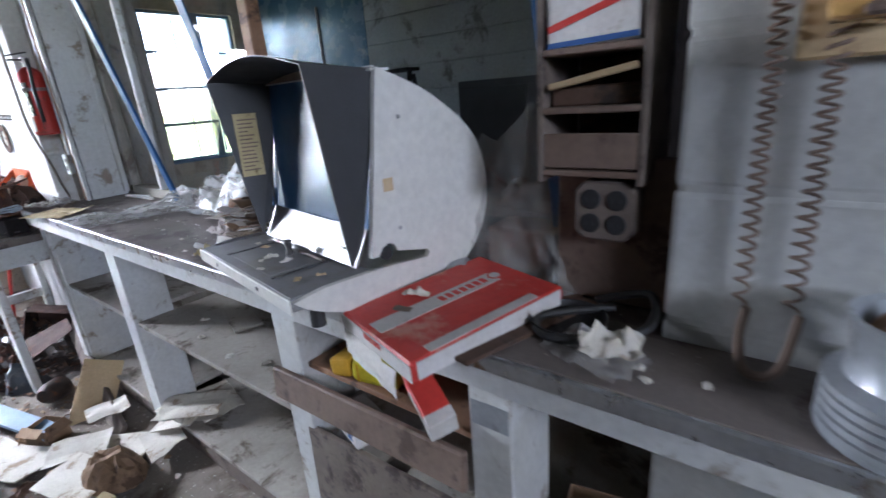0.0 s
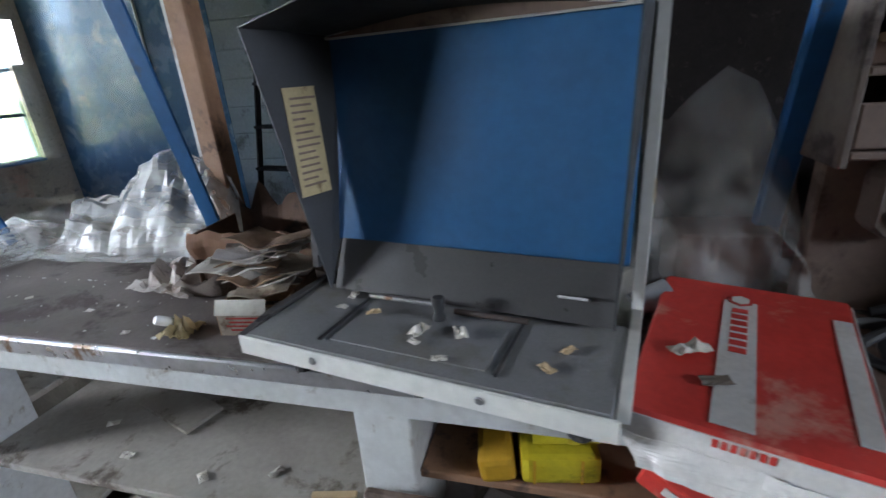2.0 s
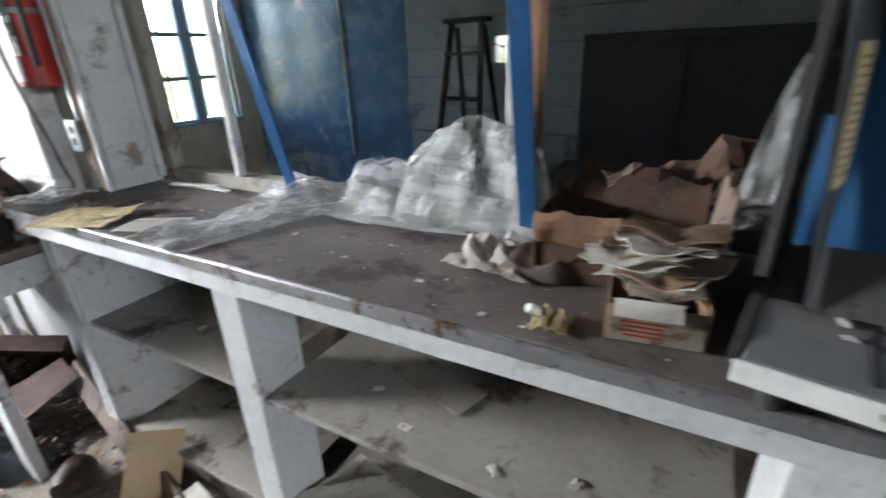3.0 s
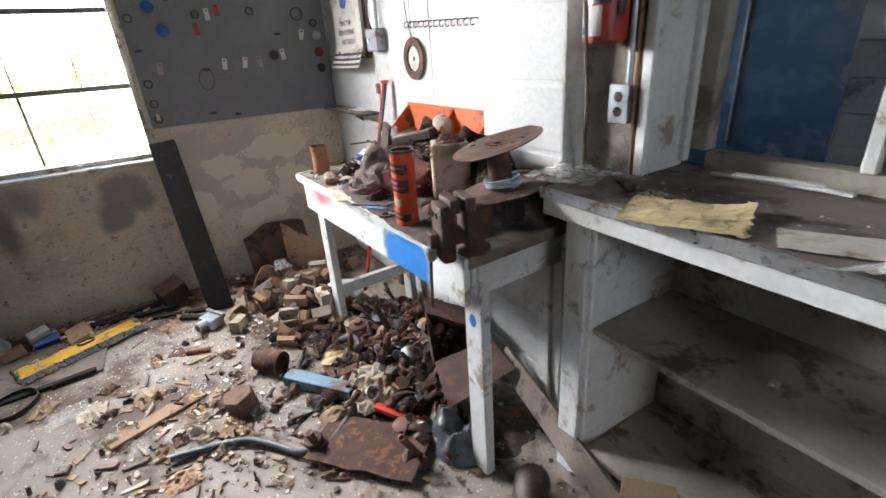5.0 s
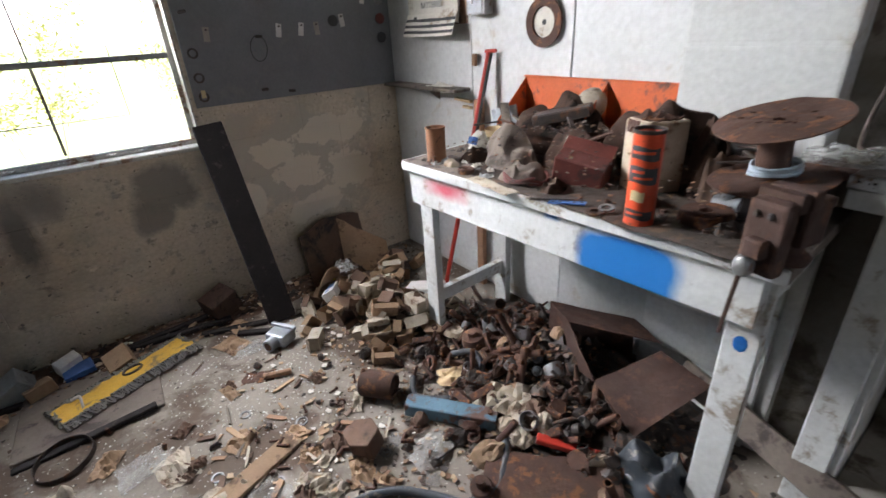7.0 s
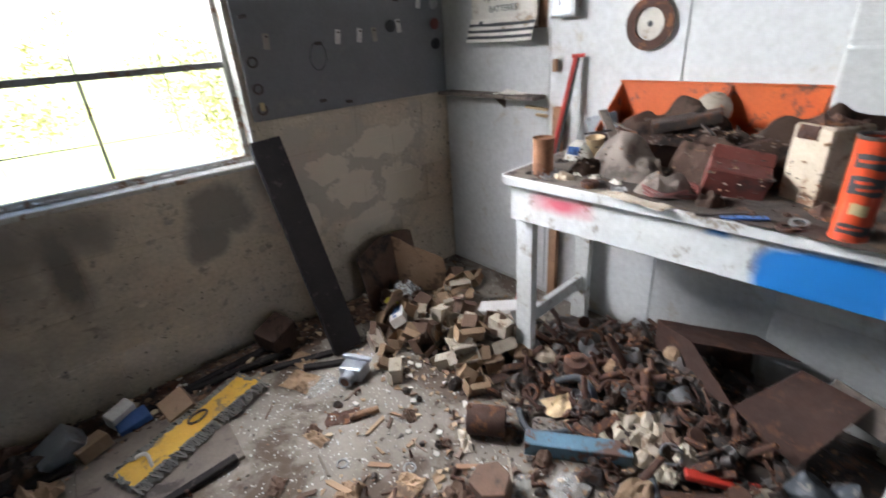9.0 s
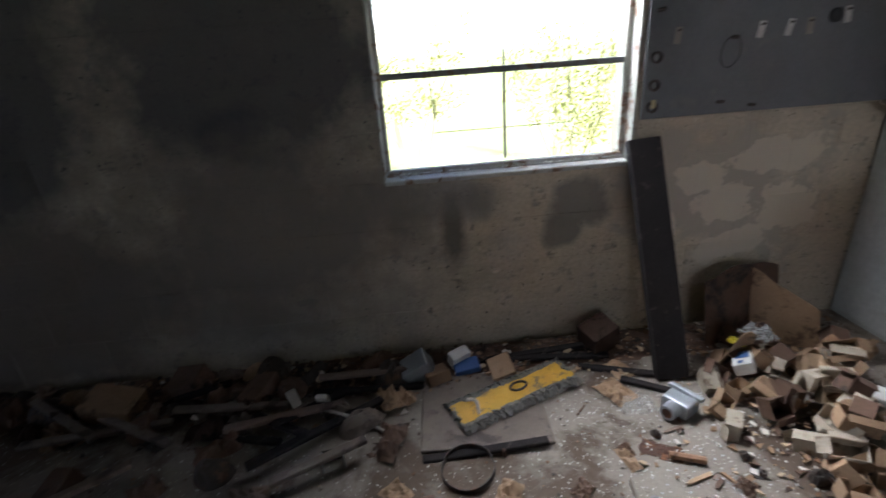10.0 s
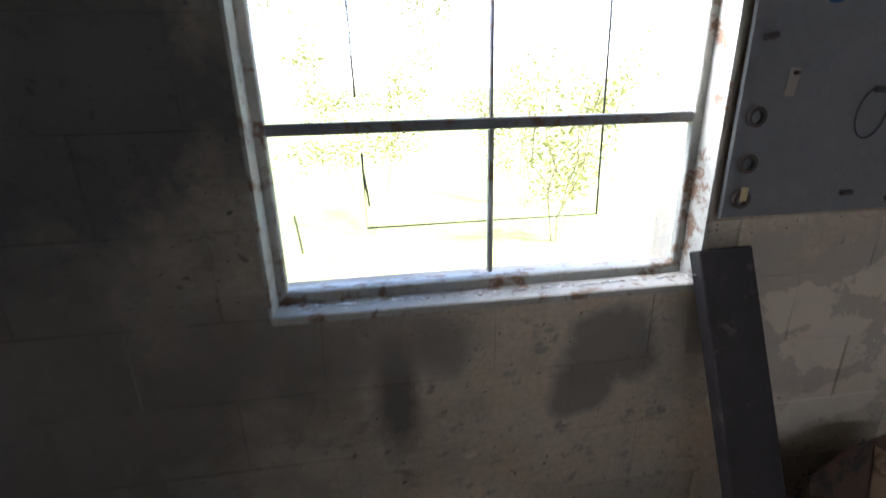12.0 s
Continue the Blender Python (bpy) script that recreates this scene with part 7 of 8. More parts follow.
part("clamp", tube([Vector((0.02 + 0.036 * math.cos(a * math.pi / 10), 0.022 * math.sin(a * math.pi / 10), 0.036)) for a in range(20)], 0.005, 6, closed=True), M["dark_iron"], mop)
fr = bmesh.new()
for k in range(420):
    s = rnd.random() * 2 - 1
    side = rnd.choice((-1, 1))
    x = s * ML / 2
    y0 = side * 0.045
    ln = rnd.uniform(0.025, 0.05)
    if rnd.random() < 0.12:
        x, y0 = (rnd.choice((-1, 1)) * ML / 2 * 0.98), rnd.uniform(-0.04, 0.04)
    tube([(x, y0, 0.018), (x + rnd.uniform(-0.012, 0.012), y0 + side * ln * 0.6, 0.016 + rnd.uniform(0, 0.010)), (x + rnd.uniform(-0.02, 0.02), y0 + side * ln, 0.005)], 0.0045, 4, bm=fr)
part("fringe", fr, M["bristle"], mop, "grey dusty cotton fringe")

strap = put("steel_strap_ring", lathe([(0.086, 0), (0.089, 0), (0.089, 0.022), (0.086, 0.022), (0.086, 0)], 40), M["dark_iron"], "dark steel strap bent into a ring", "strap", -4.41, -1.09, 0.004, 6, 4, 0, smooth=True)
cl = thing("channel_clip", "dark steel channel clip standing on the floor", "clip", pose(-4.52, -1.55, 0.0, 0, 0, 10))
part("web", box(0.005, 0.075, 0.05, (0, 0, 0.025), 0.001), M["dark_iron"], cl)
for y in (-0.036, 0.036):
    part("flange", box(0.05, 0.004, 0.05, (0.025, y, 0.025), 0.001), M["steel"], cl)

# drum, blue bar, hose, plates and the rest around the heap
drum = thing("rust_drum", "rusty steel cylinder lying on the floor", "cylinder", pose(-3.985, -0.115, 0.052, 90, 0, 128) @ Matrix.Diagonal((1.1, 1.1, 1.0, 1)))
part("shell", lathe([(0, 0), (0.045, 0), (0.047, 0.004), (0.047, 0.125), (0.045, 0.129), (0.038, 0.129), (0.036, 0.115), (0, 0.115)], 26, Matrix.Translation((0, 0, -0.06))), M["rust"], drum, smooth=True)
bar = thing("blue_steel_channel", "chipped blue steel channel on the floor", "channel", pose(-3.71, 0.022, 0.03, 0, 0, 36))
part("channel_web", box(0.33, 0.06, 0.008, (0, 0, 0.022), 0.002), M["blue_bar"], bar)
for y in (-0.029, 0.029):
    part("channel_flange", box(0.33, 0.006, 0.05, (0, y, 0), 0.002), M["blue_bar"], bar)
part("end_bolt", cyl(0.009, 0.009, 0.012, 8, Matrix.Translation((0.14, 0, 0.024))), M["rust"], bar)
hose_pts = [(-3.66, -0.54, 0.02), (-3.635, -0.42, 0.016), (-3.59, -0.30, 0.018), (-3.50, -0.215, 0.016), (-3.415, -0.15, 0.016), (-3.395, -0.06, 0.018), (-3.45, 0.03, 0.022), (-3.50, 0.08, 0.04)]
put("rubber_hose", tube(curve(hose_pts, 8), 0.0135, 10), M["hose"], "dusty black rubber hose snaking over the floor", "hose", 0, 0, 0, smooth=True)
hose2 = [(-3.95, 0.02, 0.03), (-3.86, -0.02, 0.02), (-3.76, 0.10, 0.02), (-3.77, 0.22, 0.05), (-3.85, 0.25, 0.09), (-3.93, 0.20, 0.06)]
put("rubber_hose", tube(curve(hose2, 8), 0.012, 10), M["hose"], "dark hose looped round the rusty scrap", "hose", 0, 0, 0, smooth=True)
put("rust_plate", sheet(1, 1, 20, 14, lambda u, v: ((u - 0.5) * 0.40, (v - 0.5) * 0.22 + 0.01 * noise.noise(Vector((u * 6, 0, 2))), 0.008 + 0.006 * noise.noise(Vector((u * 4, v * 3, 6)))), 0.006), M["rust"], "flat rusted steel plate on the floor", "plate", -3.29, 0.06, 0.022, 0, 0, 40)
put("red_bar", box(0.20, 0.032, 0.022, bev=0.003), M["red"], "worn red painted steel bar on the scrap", "bar", -3.345, 0.205, 0.04, 0, 4, 32)
def panel(a, b, c, d, th=0.004):
    """A slightly buckled sheet between four corners."""
    a, b, c, d = (Vector(k) for k in (a, b, c, d))
    n = (b - a).cross(d - a).normalized()

    def fn(u, v):
        return tuple(a.lerp(b, u).lerp(d.lerp(c, u), v) + n * 0.005 * noise.noise(Vector((u * 3, v * 3, a.x * 9))))
    return sheet(1, 1, 8, 8, fn, th)


bx = thing("rusty_box", "rusty brown sheet-steel box lying open under the bench", "steel box")
TL, TC, TR, TB = (-3.742, 0.57, 0.240), (-3.585, 0.49, 0.262), (-3.307, 0.62, 0.256), (-3.46, 0.71, 0.235)
BL, BC = (-3.72, 0.55, 0.03), (-3.41, 0.41, 0.145)
part("box_side", panel(TL, TC, BC, BL), M["rust_dark"], bx)
part("box_top", panel(TL, TC, TR, TB), M["rust_dark"], bx)
part("box_back", panel(TL, TB, (-3.44, 0.70, 0.03), BL), M["rust_dark"], bx)
part("box_lid", panel(BC, (-3.217, 0.35, 0.09), (-3.12, 0.585, 0.215), (-3.30, 0.61, 0.235)), M["rust_dark"], bx, "hanging rusty lid sheet")
part("box_floor", panel(BL, (-3.30, 0.40, 0.02), (-3.18, 0.62, 0.03), (-3.44, 0.70, 0.03)), M["dark_iron"], bx)
put("black_bag", rag(0.24, 0.18, 0.12, 321, 26, 0.002), M["hose"], "black plastic bag by the bench leg", "bag", -3.13, 0.33, 0.003, 0, 0, 20, smooth=True)
put("crumpled_sack", crumpled(0.16, 0.13, 0.09, 324, 9, 0.002, 0.25, 2.0), M["soiled_card"], "crumpled pale paper bag on the scrap", "bag", -3.60, 0.20, 0.055, 8, -10, 35)
put("rust_pot", lathe([(0, 0), (0.045, 0), (0.048, 0.01), (0.048, 0.06), (0.044, 0.075), (0.02, 0.08), (0.018, 0.095), (0, 0.096)], 22), M["rust"], "rusty domed cap standing on the scrap", "cap", -3.90, 0.30, 0.05, 8, 0, 0, smooth=True)
put("rust_pot", lathe([(0, 0), (0.032, 0), (0.034, 0.05), (0.030, 0.055), (0.014, 0.055), (0.013, 0.09), (0, 0.09)], 20), M["rust"], "rusty cup-shaped casting on the floor", "casting", -3.42, -0.09, 0.0, 14, 0, 30, smooth=True)
put("brown_wedge", slab([(-0.06, -0.03), (0.0, -0.06), (0.06, -0.035), (0.05, 0.035), (0.0, 0.06), (-0.055, 0.03)], 0.075, bev=0.003), M["card_dark"], "crushed brown carton on the floor", "carton", -3.80, -0.27, 0.0, 8, -6, 20)
put("crushed_carton", lump(0.15, 0.11, 0.06, 323, 8, 0.003, 1.2, 3), M["card"], "crushed tan carton on the floor", "carton", -3.50, 0.02, 0.0, 0, 0, 60)
put("wood_strip", box(0.32, 0.075, 0.014, (0, 0, 0.007), 0.003), M["card"], "flat brown cardboard strip", "cardboard strip", -3.937, -0.592, 0.002, 0, 2, 111)
for i, (x, y, w, d, k) in enumerate(((-3.83, -0.60, 0.13, 0.11, "film"), (-3.78, -0.47, 0.10, 0.07, "paper"), (-3.65, -0.12, 0.15, 0.10, "film"), (-4.20, -0.88, 0.16, 0.12, "film"), (-4.12, -0.80, 0.14, 0.10, "paper"), (-3.62, -0.38, 0.09, 0.07, "paper"),
                                     (-3.90, -0.72, 0.12, 0.09, "paper"), (-4.1, -0.6, 0.10, 0.08, "card"), (-3.72, -0.33, 0.12, 0.08, "card"), (-3.55, -0.52, 0.12, 0.09, "card"), (-4.62, -0.42, 0.13, 0.10, "film"), (-4.70, -0.47, 0.14, 0.11, "card"), (-4.82, -0.40, 0.12, 0.09, "card"),
                                     (-3.48, 0.15, 0.10, 0.08, "paper"), (-3.86, 0.16, 0.14, 0.10, "tan_paper"), (-4.30, -0.98, 0.12, 0.07, "card"), (-4.28, -1.25, 0.11, 0.08, "card_dark"), (-4.35, -1.33, 0.09, 0.08, "card"), (-4.24, -1.12, 0.10, 0.06, "paper"))):
    put("paper_litter", crumpled(w, d, 0.035, 330 + i, 10, 0.0015, 0.35, 2.4), M[{"film": "film_thin", "paper": "soiled_card"}.get(k, k)], {"film": "clear torn wrapper on the floor", "paper": "soiled crumpled paper on the floor", "card": "torn brown cardboard on the floor", "card_dark": "dark torn cardboard on the floor", "tan_paper": "torn tan paper on the floor"}[k], "litter", x, y, mound(x, y), 0, 0, rnd.uniform(0, 360), "litter on the floor")
# along the west wall
for i, (x, y, w, d, h, k, tx, ty) in enumerate(((-4.93, -1.22, 0.10, 0.12, 0.09, "galv", 30, 10), (-4.98, -1.06, 0.05, 0.09, 0.07, "white_card", 8, 20), (-4.93, -1.03, 0.07, 0.11, 0.03, "ink_blue", 5, 10), (-4.90, -0.88, 0.10, 0.10, 0.05, "card", 20, 25), (-4.88, -1.16, 0.09, 0.10, 0.05, "card", 5, -15),
                                               (-4.80, -1.62, 0.02, 0.05, 0.08, "paper", 0, 20), (-4.82, -1.74, 0.03, 0.04, 0.07, "paper", 10, -20), (-4.95, -1.35, 0.06, 0.05, 0.05, "raw_wood", 12, 0), (-4.98, -2.2, 0.12, 0.14, 0.09, "card_dark", 10, 15), (-4.9, -2.5, 0.14, 0.2, 0.08, "card", -12, 8),
                                               (-4.75, -2.3, 0.10, 0.08, 0.06, "card_dark", 20, 0), (-4.5, -2.45, 0.12, 0.08, 0.07, "card_dark", 5, 12), (-4.9, -1.9, 0.16, 0.10, 0.06, "card_dark", 10, 5), (-5.0, -0.42, 0.12, 0.14, 0.12, "leather", 15, 10))):
    put("wall_carton", box(w, d, h, (0, 0, h / 2), 0.003), M[k], {"galv": "grey metal tin against the wall", "white_card": "pale carton against the wall", "ink_blue": "flat blue packet against the wall", "paper": "upright white card scrap", "raw_wood": "orange-brown carton by the wall", "leather": "black lump of rotten leather by the wall"}.get(k, "brown crushed carton by the wall"), "carton", x, y, mound(x, y) * 0.7, tx, ty, rnd.uniform(-30, 30), "rubbish along the wall")
# The last entry is no batten: it draws the mat board's dark edge.
for i, (x, y, ln, rz) in enumerate(((-4.93, -0.62, 0.42, 84), (-4.82, -0.42, 0.30, 70), (-4.86, -1.45, 0.46, 88), (-4.70, -0.32, 0.24, 60), (-4.97, -0.75, 0.5, 92), (-4.66, -1.9, 0.3, 75), (-4.478, -1.02, 0.44, 91))):
    put("dark_batten", box(ln, 0.032, 0.018, (0, 0, 0.009), 0.003), M["dark_wood"], "dark broken batten on the floor", "batten", x, y, mound(x, y) * 0.8, 0, rnd.uniform(-3, 3), rz, "broken battens")
put("bent_wire", tube(curve([(-4.75, -1.62, 0.03), (-4.68, -1.52, 0.05), (-4.66, -1.44, 0.02), (-4.62, -1.38, 0.01)], 6), 0.006, 6), M["rag_white"], "pale bent strip on the floor", "strip", 0, 0, 0)
put("rust_flake", crumpled(0.13, 0.07, 0.01, 361, 10, 0.002, 0.4), M["rust"], "orange rusted metal flake on the floor", "flake", -4.40, -0.44, 0.0, 0, 0, 60)
put("wood_stub", tube([(-4.37, -0.43, 0.014), (-4.33, -0.33, 0.014)], 0.013, 8), M["raw_wood"], "short brown wood stub", "stub", 0, 0, 0)
for i, (x, y, r) in enumerate(((-4.27, -0.20, 0.019), (-4.05, -0.40, 0.022), (-4.22, -0.55, 0.02), (-3.86, -0.55, 0.017), (-4.0, -0.70, 0.02))):
    put("steel_washer", ring_mesh(r, 0.006, 0.004), M["steel"], "dull steel washer on the floor", "washer", x, y, 0.0005, 0, 0, 0, "washers on the floor", smooth=True)

r6 = random.Random(66)
for i in range(46):
    x, y = -5.04 + abs(r6.gauss(0, 0.26)), r6.uniform(-3.1, -1.3)
    k = r6.choice(("card_dark", "leather", "grime", "grey_board", "card_dark", "dark_iron", "brown_board", "card"))
    w, d, h = r6.uniform(0.08, 0.22), r6.uniform(0.06, 0.16), r6.uniform(0.04, 0.11)
    put("wall_rubbish", lump(w, d, h, 900 + i, 9, 0.003, 1.2, 3) if i % 2 else crumpled(w, d, h, 900 + i, 9, 0.003, 0.3, 2.2), M[k], "dark crushed rubbish heaped along the darkened wall", "rubbish", x, y, mound(x, y) * 0.6, r6.uniform(-14, 14), r6.uniform(-14, 14), r6.uniform(0, 360), "rubbish along the wall")
for i in range(12):
    x, y = -4.95 + abs(r6.gauss(0, 0.3)), r6.uniform(-2.9, -1.35)
    put("dark_batten", box(r6.uniform(0.2, 0.55), 0.035, 0.018, (0, 0, 0.009), 0.003), M[r6.choice(("dark_wood", "grey_board", "brown_board"))], "dark broken batten on the floor", "batten", x, y, 0.03 + 0.03 * r6.random(), r6.uniform(-8, 8), r6.uniform(-6, 6), r6.uniform(50, 130), "broken battens")

# ---- floor in front of the counter ----
put("blue_white_board", box(0.50, 0.085, 0.02, (0, 0, 0.01), 0.002), M["blue_steel"], "long pale blue painted board on the floor", "board", -2.66, 0.20, 0.05, 8, 4, 17)
put("white_panel_piece", sheet(1, 1, 12, 8, lambda u, v: ((u - 0.5) * 0.50 + 0.04 * v, (v - 0.5) * (0.17 + 0.02 * math.sin(9 * u)), 0.012 + 0.006 * noise.noise(Vector((u * 2, v * 2, 7)))), 0.004), M["paper"], "broken white panel on the floor", "panel", -2.50, 0.09, 0.014, 0, 0, 20)
put("tan_folder", sheet(1, 1, 10, 8, lambda u, v: ((u - 0.5) * 0.15, 0.06 * math.sin(1.6 * u) + 0.015 * noise.noise(Vector((u * 2, v * 2, 5))), v * 0.30), 0.002), M["tan_paper"], "tan card folder standing bent against the counter", "folder", -2.44, 0.38, 0.0, -38, 8, 42)
oc = small_carton(0.12, 0.10, 0.08, M["card"], "open")
tagged(oc, "open brown carton in front of the counter", "carton")
oc.matrix_basis = pose(-2.47, 0.26, 0.0, 0, 0, 25)
put("black_sheet", lump(0.30, 0.20, 0.08, 371, 20, 0.002, 1.3, 4), M["black"], "crumpled black plastic sheet on the floor", "plastic sheet", -2.35, -0.05, 0.0, 0, 0, 15)
for i, (x, y, w, d, rz, tilt) in enumerate(((-2.08, 0.37, 0.30, 0.20, 35, 6), (-2.02, 0.24, 0.28, 0.18, 15, 8), (-2.20, 0.30, 0.22, 0.15, 60, 4), (-1.93, 0.52, 0.22, 0.14, -10, 14), (-2.35, 0.46, 0.16, 0.12, 80, 3))):
    put("paper_sheet", sheet(1, 1, 8, 6, lambda u, v, i=i, w=w, d=d: ((u - 0.5) * w, (v - 0.5) * d, 0.01 + 0.016 * (noise.noise(Vector((u * 2, v * 2, i * 5))) + 0.5)), 0.0014), M["paper"], "white sheet of paper on the littered floor", "paper", x, y, 0.012 + 0.012 * i, tilt, 0, rz, "papers by the counter")
put("crushed_carton", lump(0.25, 0.19, 0.14, 372, 12, 0.004, 1.2, 3), M["card"], "crushed brown carton among papers", "carton", -1.93, 0.33, 0.02, 0, 0, 20)
put("yellow_lump", box(0.06, 0.05, 0.045, (0, 0, 0.022), 0.010), M["manila"], "yellowed foam lump on the floor", "foam", -1.82, 0.26, 0.0, 6, 10, 20)
put("pink_card", sheet(1, 1, 6, 4, lambda u, v: ((u - 0.5) * 0.16, (v - 0.5) * 0.06, 0.02 + 0.01 * noise.noise(Vector((u * 2, v * 2, 9)))), 0.002), M["red"], "faded red card strip on the floor", "card", -1.80, 0.17, 0.0, 8, 0, 30)
put("white_strip", box(0.24, 0.05, 0.006, (0, 0, 0.003), 0.001), M["paper"], "white strip leaning on the bottom shelf", "strip", -1.90, 0.56, 0.11, 10, -18, 20)
put("fallen_plank", box(1.05, 0.085, 0.022, (0, 0, 0), 0.003), M["grey_board"], "grey plank fallen against the counter's foot", "plank", -2.72, 0.53, 0.10, 62, 11, -9)
put("grey_jug", lathe([(0, 0), (0.05, 0), (0.055, 0.02), (0.05, 0.10), (0.03, 0.13), (0, 0.135)], 20), M["dark_iron"], "dark dented jug lying under the bench edge", "jug", -2.85, 0.42, 0.045, 80, 0, 40, smooth=True)
for i in range(10):
    x, y = rnd.uniform(-2.9, -2.0), rnd.uniform(-0.1, 0.45)
    put("paper_litter", crumpled(rnd.uniform(0.06, 0.12), rnd.uniform(0.05, 0.09), 0.04, 380 + i, 9, 0.0015, 0.3), M[("card", "paper", "card_dark", "paper", "ink_blue")[i % 5]], "crumpled litter in front of the counter", "litter", x, y, 0.0, 0, 0, rnd.uniform(0, 360), "litter on the floor")

# ---- rusty parts in the heap ----
r3 = random.Random(5)


def proto(name, bm, k, label, category, smooth=True):
    return solo(name, bm, M[k], label, category, None, "rusty parts in the heap", "", smooth)


HEAP = [
    proto("rusty_ring", ring_mesh(0.032, 0.010, 0.016), "rust", "rusty steel ring in the heap", "ring"),
    proto("rusty_bush", ring_mesh(0.022, 0.008, 0.035), "dark_iron", "dark greasy bush in the heap", "bush"),
    proto("rusty_bolt", cyl(0.016, 0.016, 0.012, 6, None, cyl(0.008, 0.008, 0.08, 10)), "rust", "rusty bolt in the heap", "bolt"),
    proto("rusty_pipe", lathe([(0.011, 0), (0.015, 0), (0.015, 0.16), (0.011, 0.16), (0.011, 0)], 14), "rust", "short rusty pipe in the heap", "pipe"),
    proto("rusty_bracket", slab([(-0.05, -0.04), (0.05, -0.04), (0.05, -0.02), (-0.028, -0.02), (-0.028, 0.05), (-0.05, 0.05)], 0.03, bev=0.003), "rust", "rusty angle bracket in the heap", "bracket", False),
    proto("iron_link", tube([Vector((0.05 * math.cos(a * math.pi / 10), 0.026 * math.sin(a * math.pi / 10), 0)) for a in range(20)], 0.007, 8, closed=True), "dark_iron", "dark iron link in the heap", "link"),
    proto("bent_rod", tube(curve([(-0.10, 0, 0), (-0.03, 0.02, 0.01), (0.04, -0.01, 0.02), (0.09, 0.05, 0)], 5), 0.008, 8), "rust", "bent rusty rod in the heap", "rod"),
    proto("flat_lever", slab([(-0.08, -0.012), (0.06, -0.009), (0.085, -0.02), (0.1, 0.0), (0.085, 0.02), (0.06, 0.009), (-0.08, 0.012)], 0.010, bev=0.002), "dark_iron", "dark flat lever in the heap", "lever", False),
    proto("cast_lump", lump(0.09, 0.07, 0.05, 401, 9, 0.006, 1.2, 3), "dark_iron", "dark lump of broken casting", "casting", False),
    proto("steel_cup", lathe([(0, 0), (0.03, 0), (0.036, 0.03), (0.034, 0.05), (0.031, 0.05), (0.028, 0.006), (0, 0.006)], 18), "steel", "dull steel cup in the heap", "cup"),
    proto("rusty_gear", slab([((0.034 if k % 2 else 0.042) * math.cos(k * math.pi / 14), (0.034 if k % 2 else 0.042) * math.sin(k * math.pi / 14)) for k in range(28)], 0.018, bev=0.002), "rust", "rusty toothed gear in the heap", "gear", False),
    proto("spring", tube([Vector((0.014 * math.cos(k * math.pi / 5), 0.014 * math.sin(k * math.pi / 5), k * 0.0011)) for k in range(70)], 0.0028, 6), "rust", "rusty coil spring in the heap", "spring"),
]
for i in range(290):
    ob = HEAP[i % len(HEAP)]
    while True:
        x, y = r3.gauss(-3.62, 0.30), r3.gauss(0.36, 0.20)
        if -4.25 < x < -3.05 and -0.08 < y < 0.74 and not (x > -3.74 and y > 0.40) and not (x > -3.48 and y < 0.16):
            break
    m = pose(x, y, mound(x, y) + r3.uniform(0.0, 0.02), r3.uniform(-60, 60), r3.uniform(-60, 60), r3.uniform(0, 360))
    if i < len(HEAP):
        ob.matrix_basis = m
    else:
        k = r3.uniform(0.45, 0.95)
        copy_thing(ob, m).scale = (k, k, k)
for i in range(22):
    x, y = r3.gauss(-3.65, 0.28), r3.gauss(0.25, 0.16)
    k = r3.choice(("card", "card_dark", "leather", "soiled_card", "stained_tan", "dark_iron"))
    put("heap_litter", lump(r3.uniform(0.05, 0.13), r3.uniform(0.04, 0.09), r3.uniform(0.03, 0.06), 600 + i, 9, 0.002, 1.3, 4), M[k], "crushed dirty litter among the rusty scrap", "litter", x, y, mound(x, y) + 0.006, r3.uniform(-15, 15), r3.uniform(-15, 15), r3.uniform(0, 360), "litter in the heap")
for i in range(90):
    ob = HEAP[(0, 1, 2, 4, 8, 2)[i % 6]]
    if i < 46:
        x, y = r3.gauss(-3.85, 0.22), r3.gauss(-0.42, 0.22)
    else:
        x, y = r3.uniform(-5.0, -3.3), r3.uniform(-1.6, 0.3)
    m = pose(max(x, -5.02), y, mound(x, y) + 0.006, r3.choice((0, 90)) + r3.uniform(-10, 10), r3.uniform(-10, 10), r3.uniform(0, 360)) @ Matrix.Diagonal((0.45, 0.45, 0.45, 1))
    copy_thing(ob, m).scale = (0.45, 0.45, 0.45)


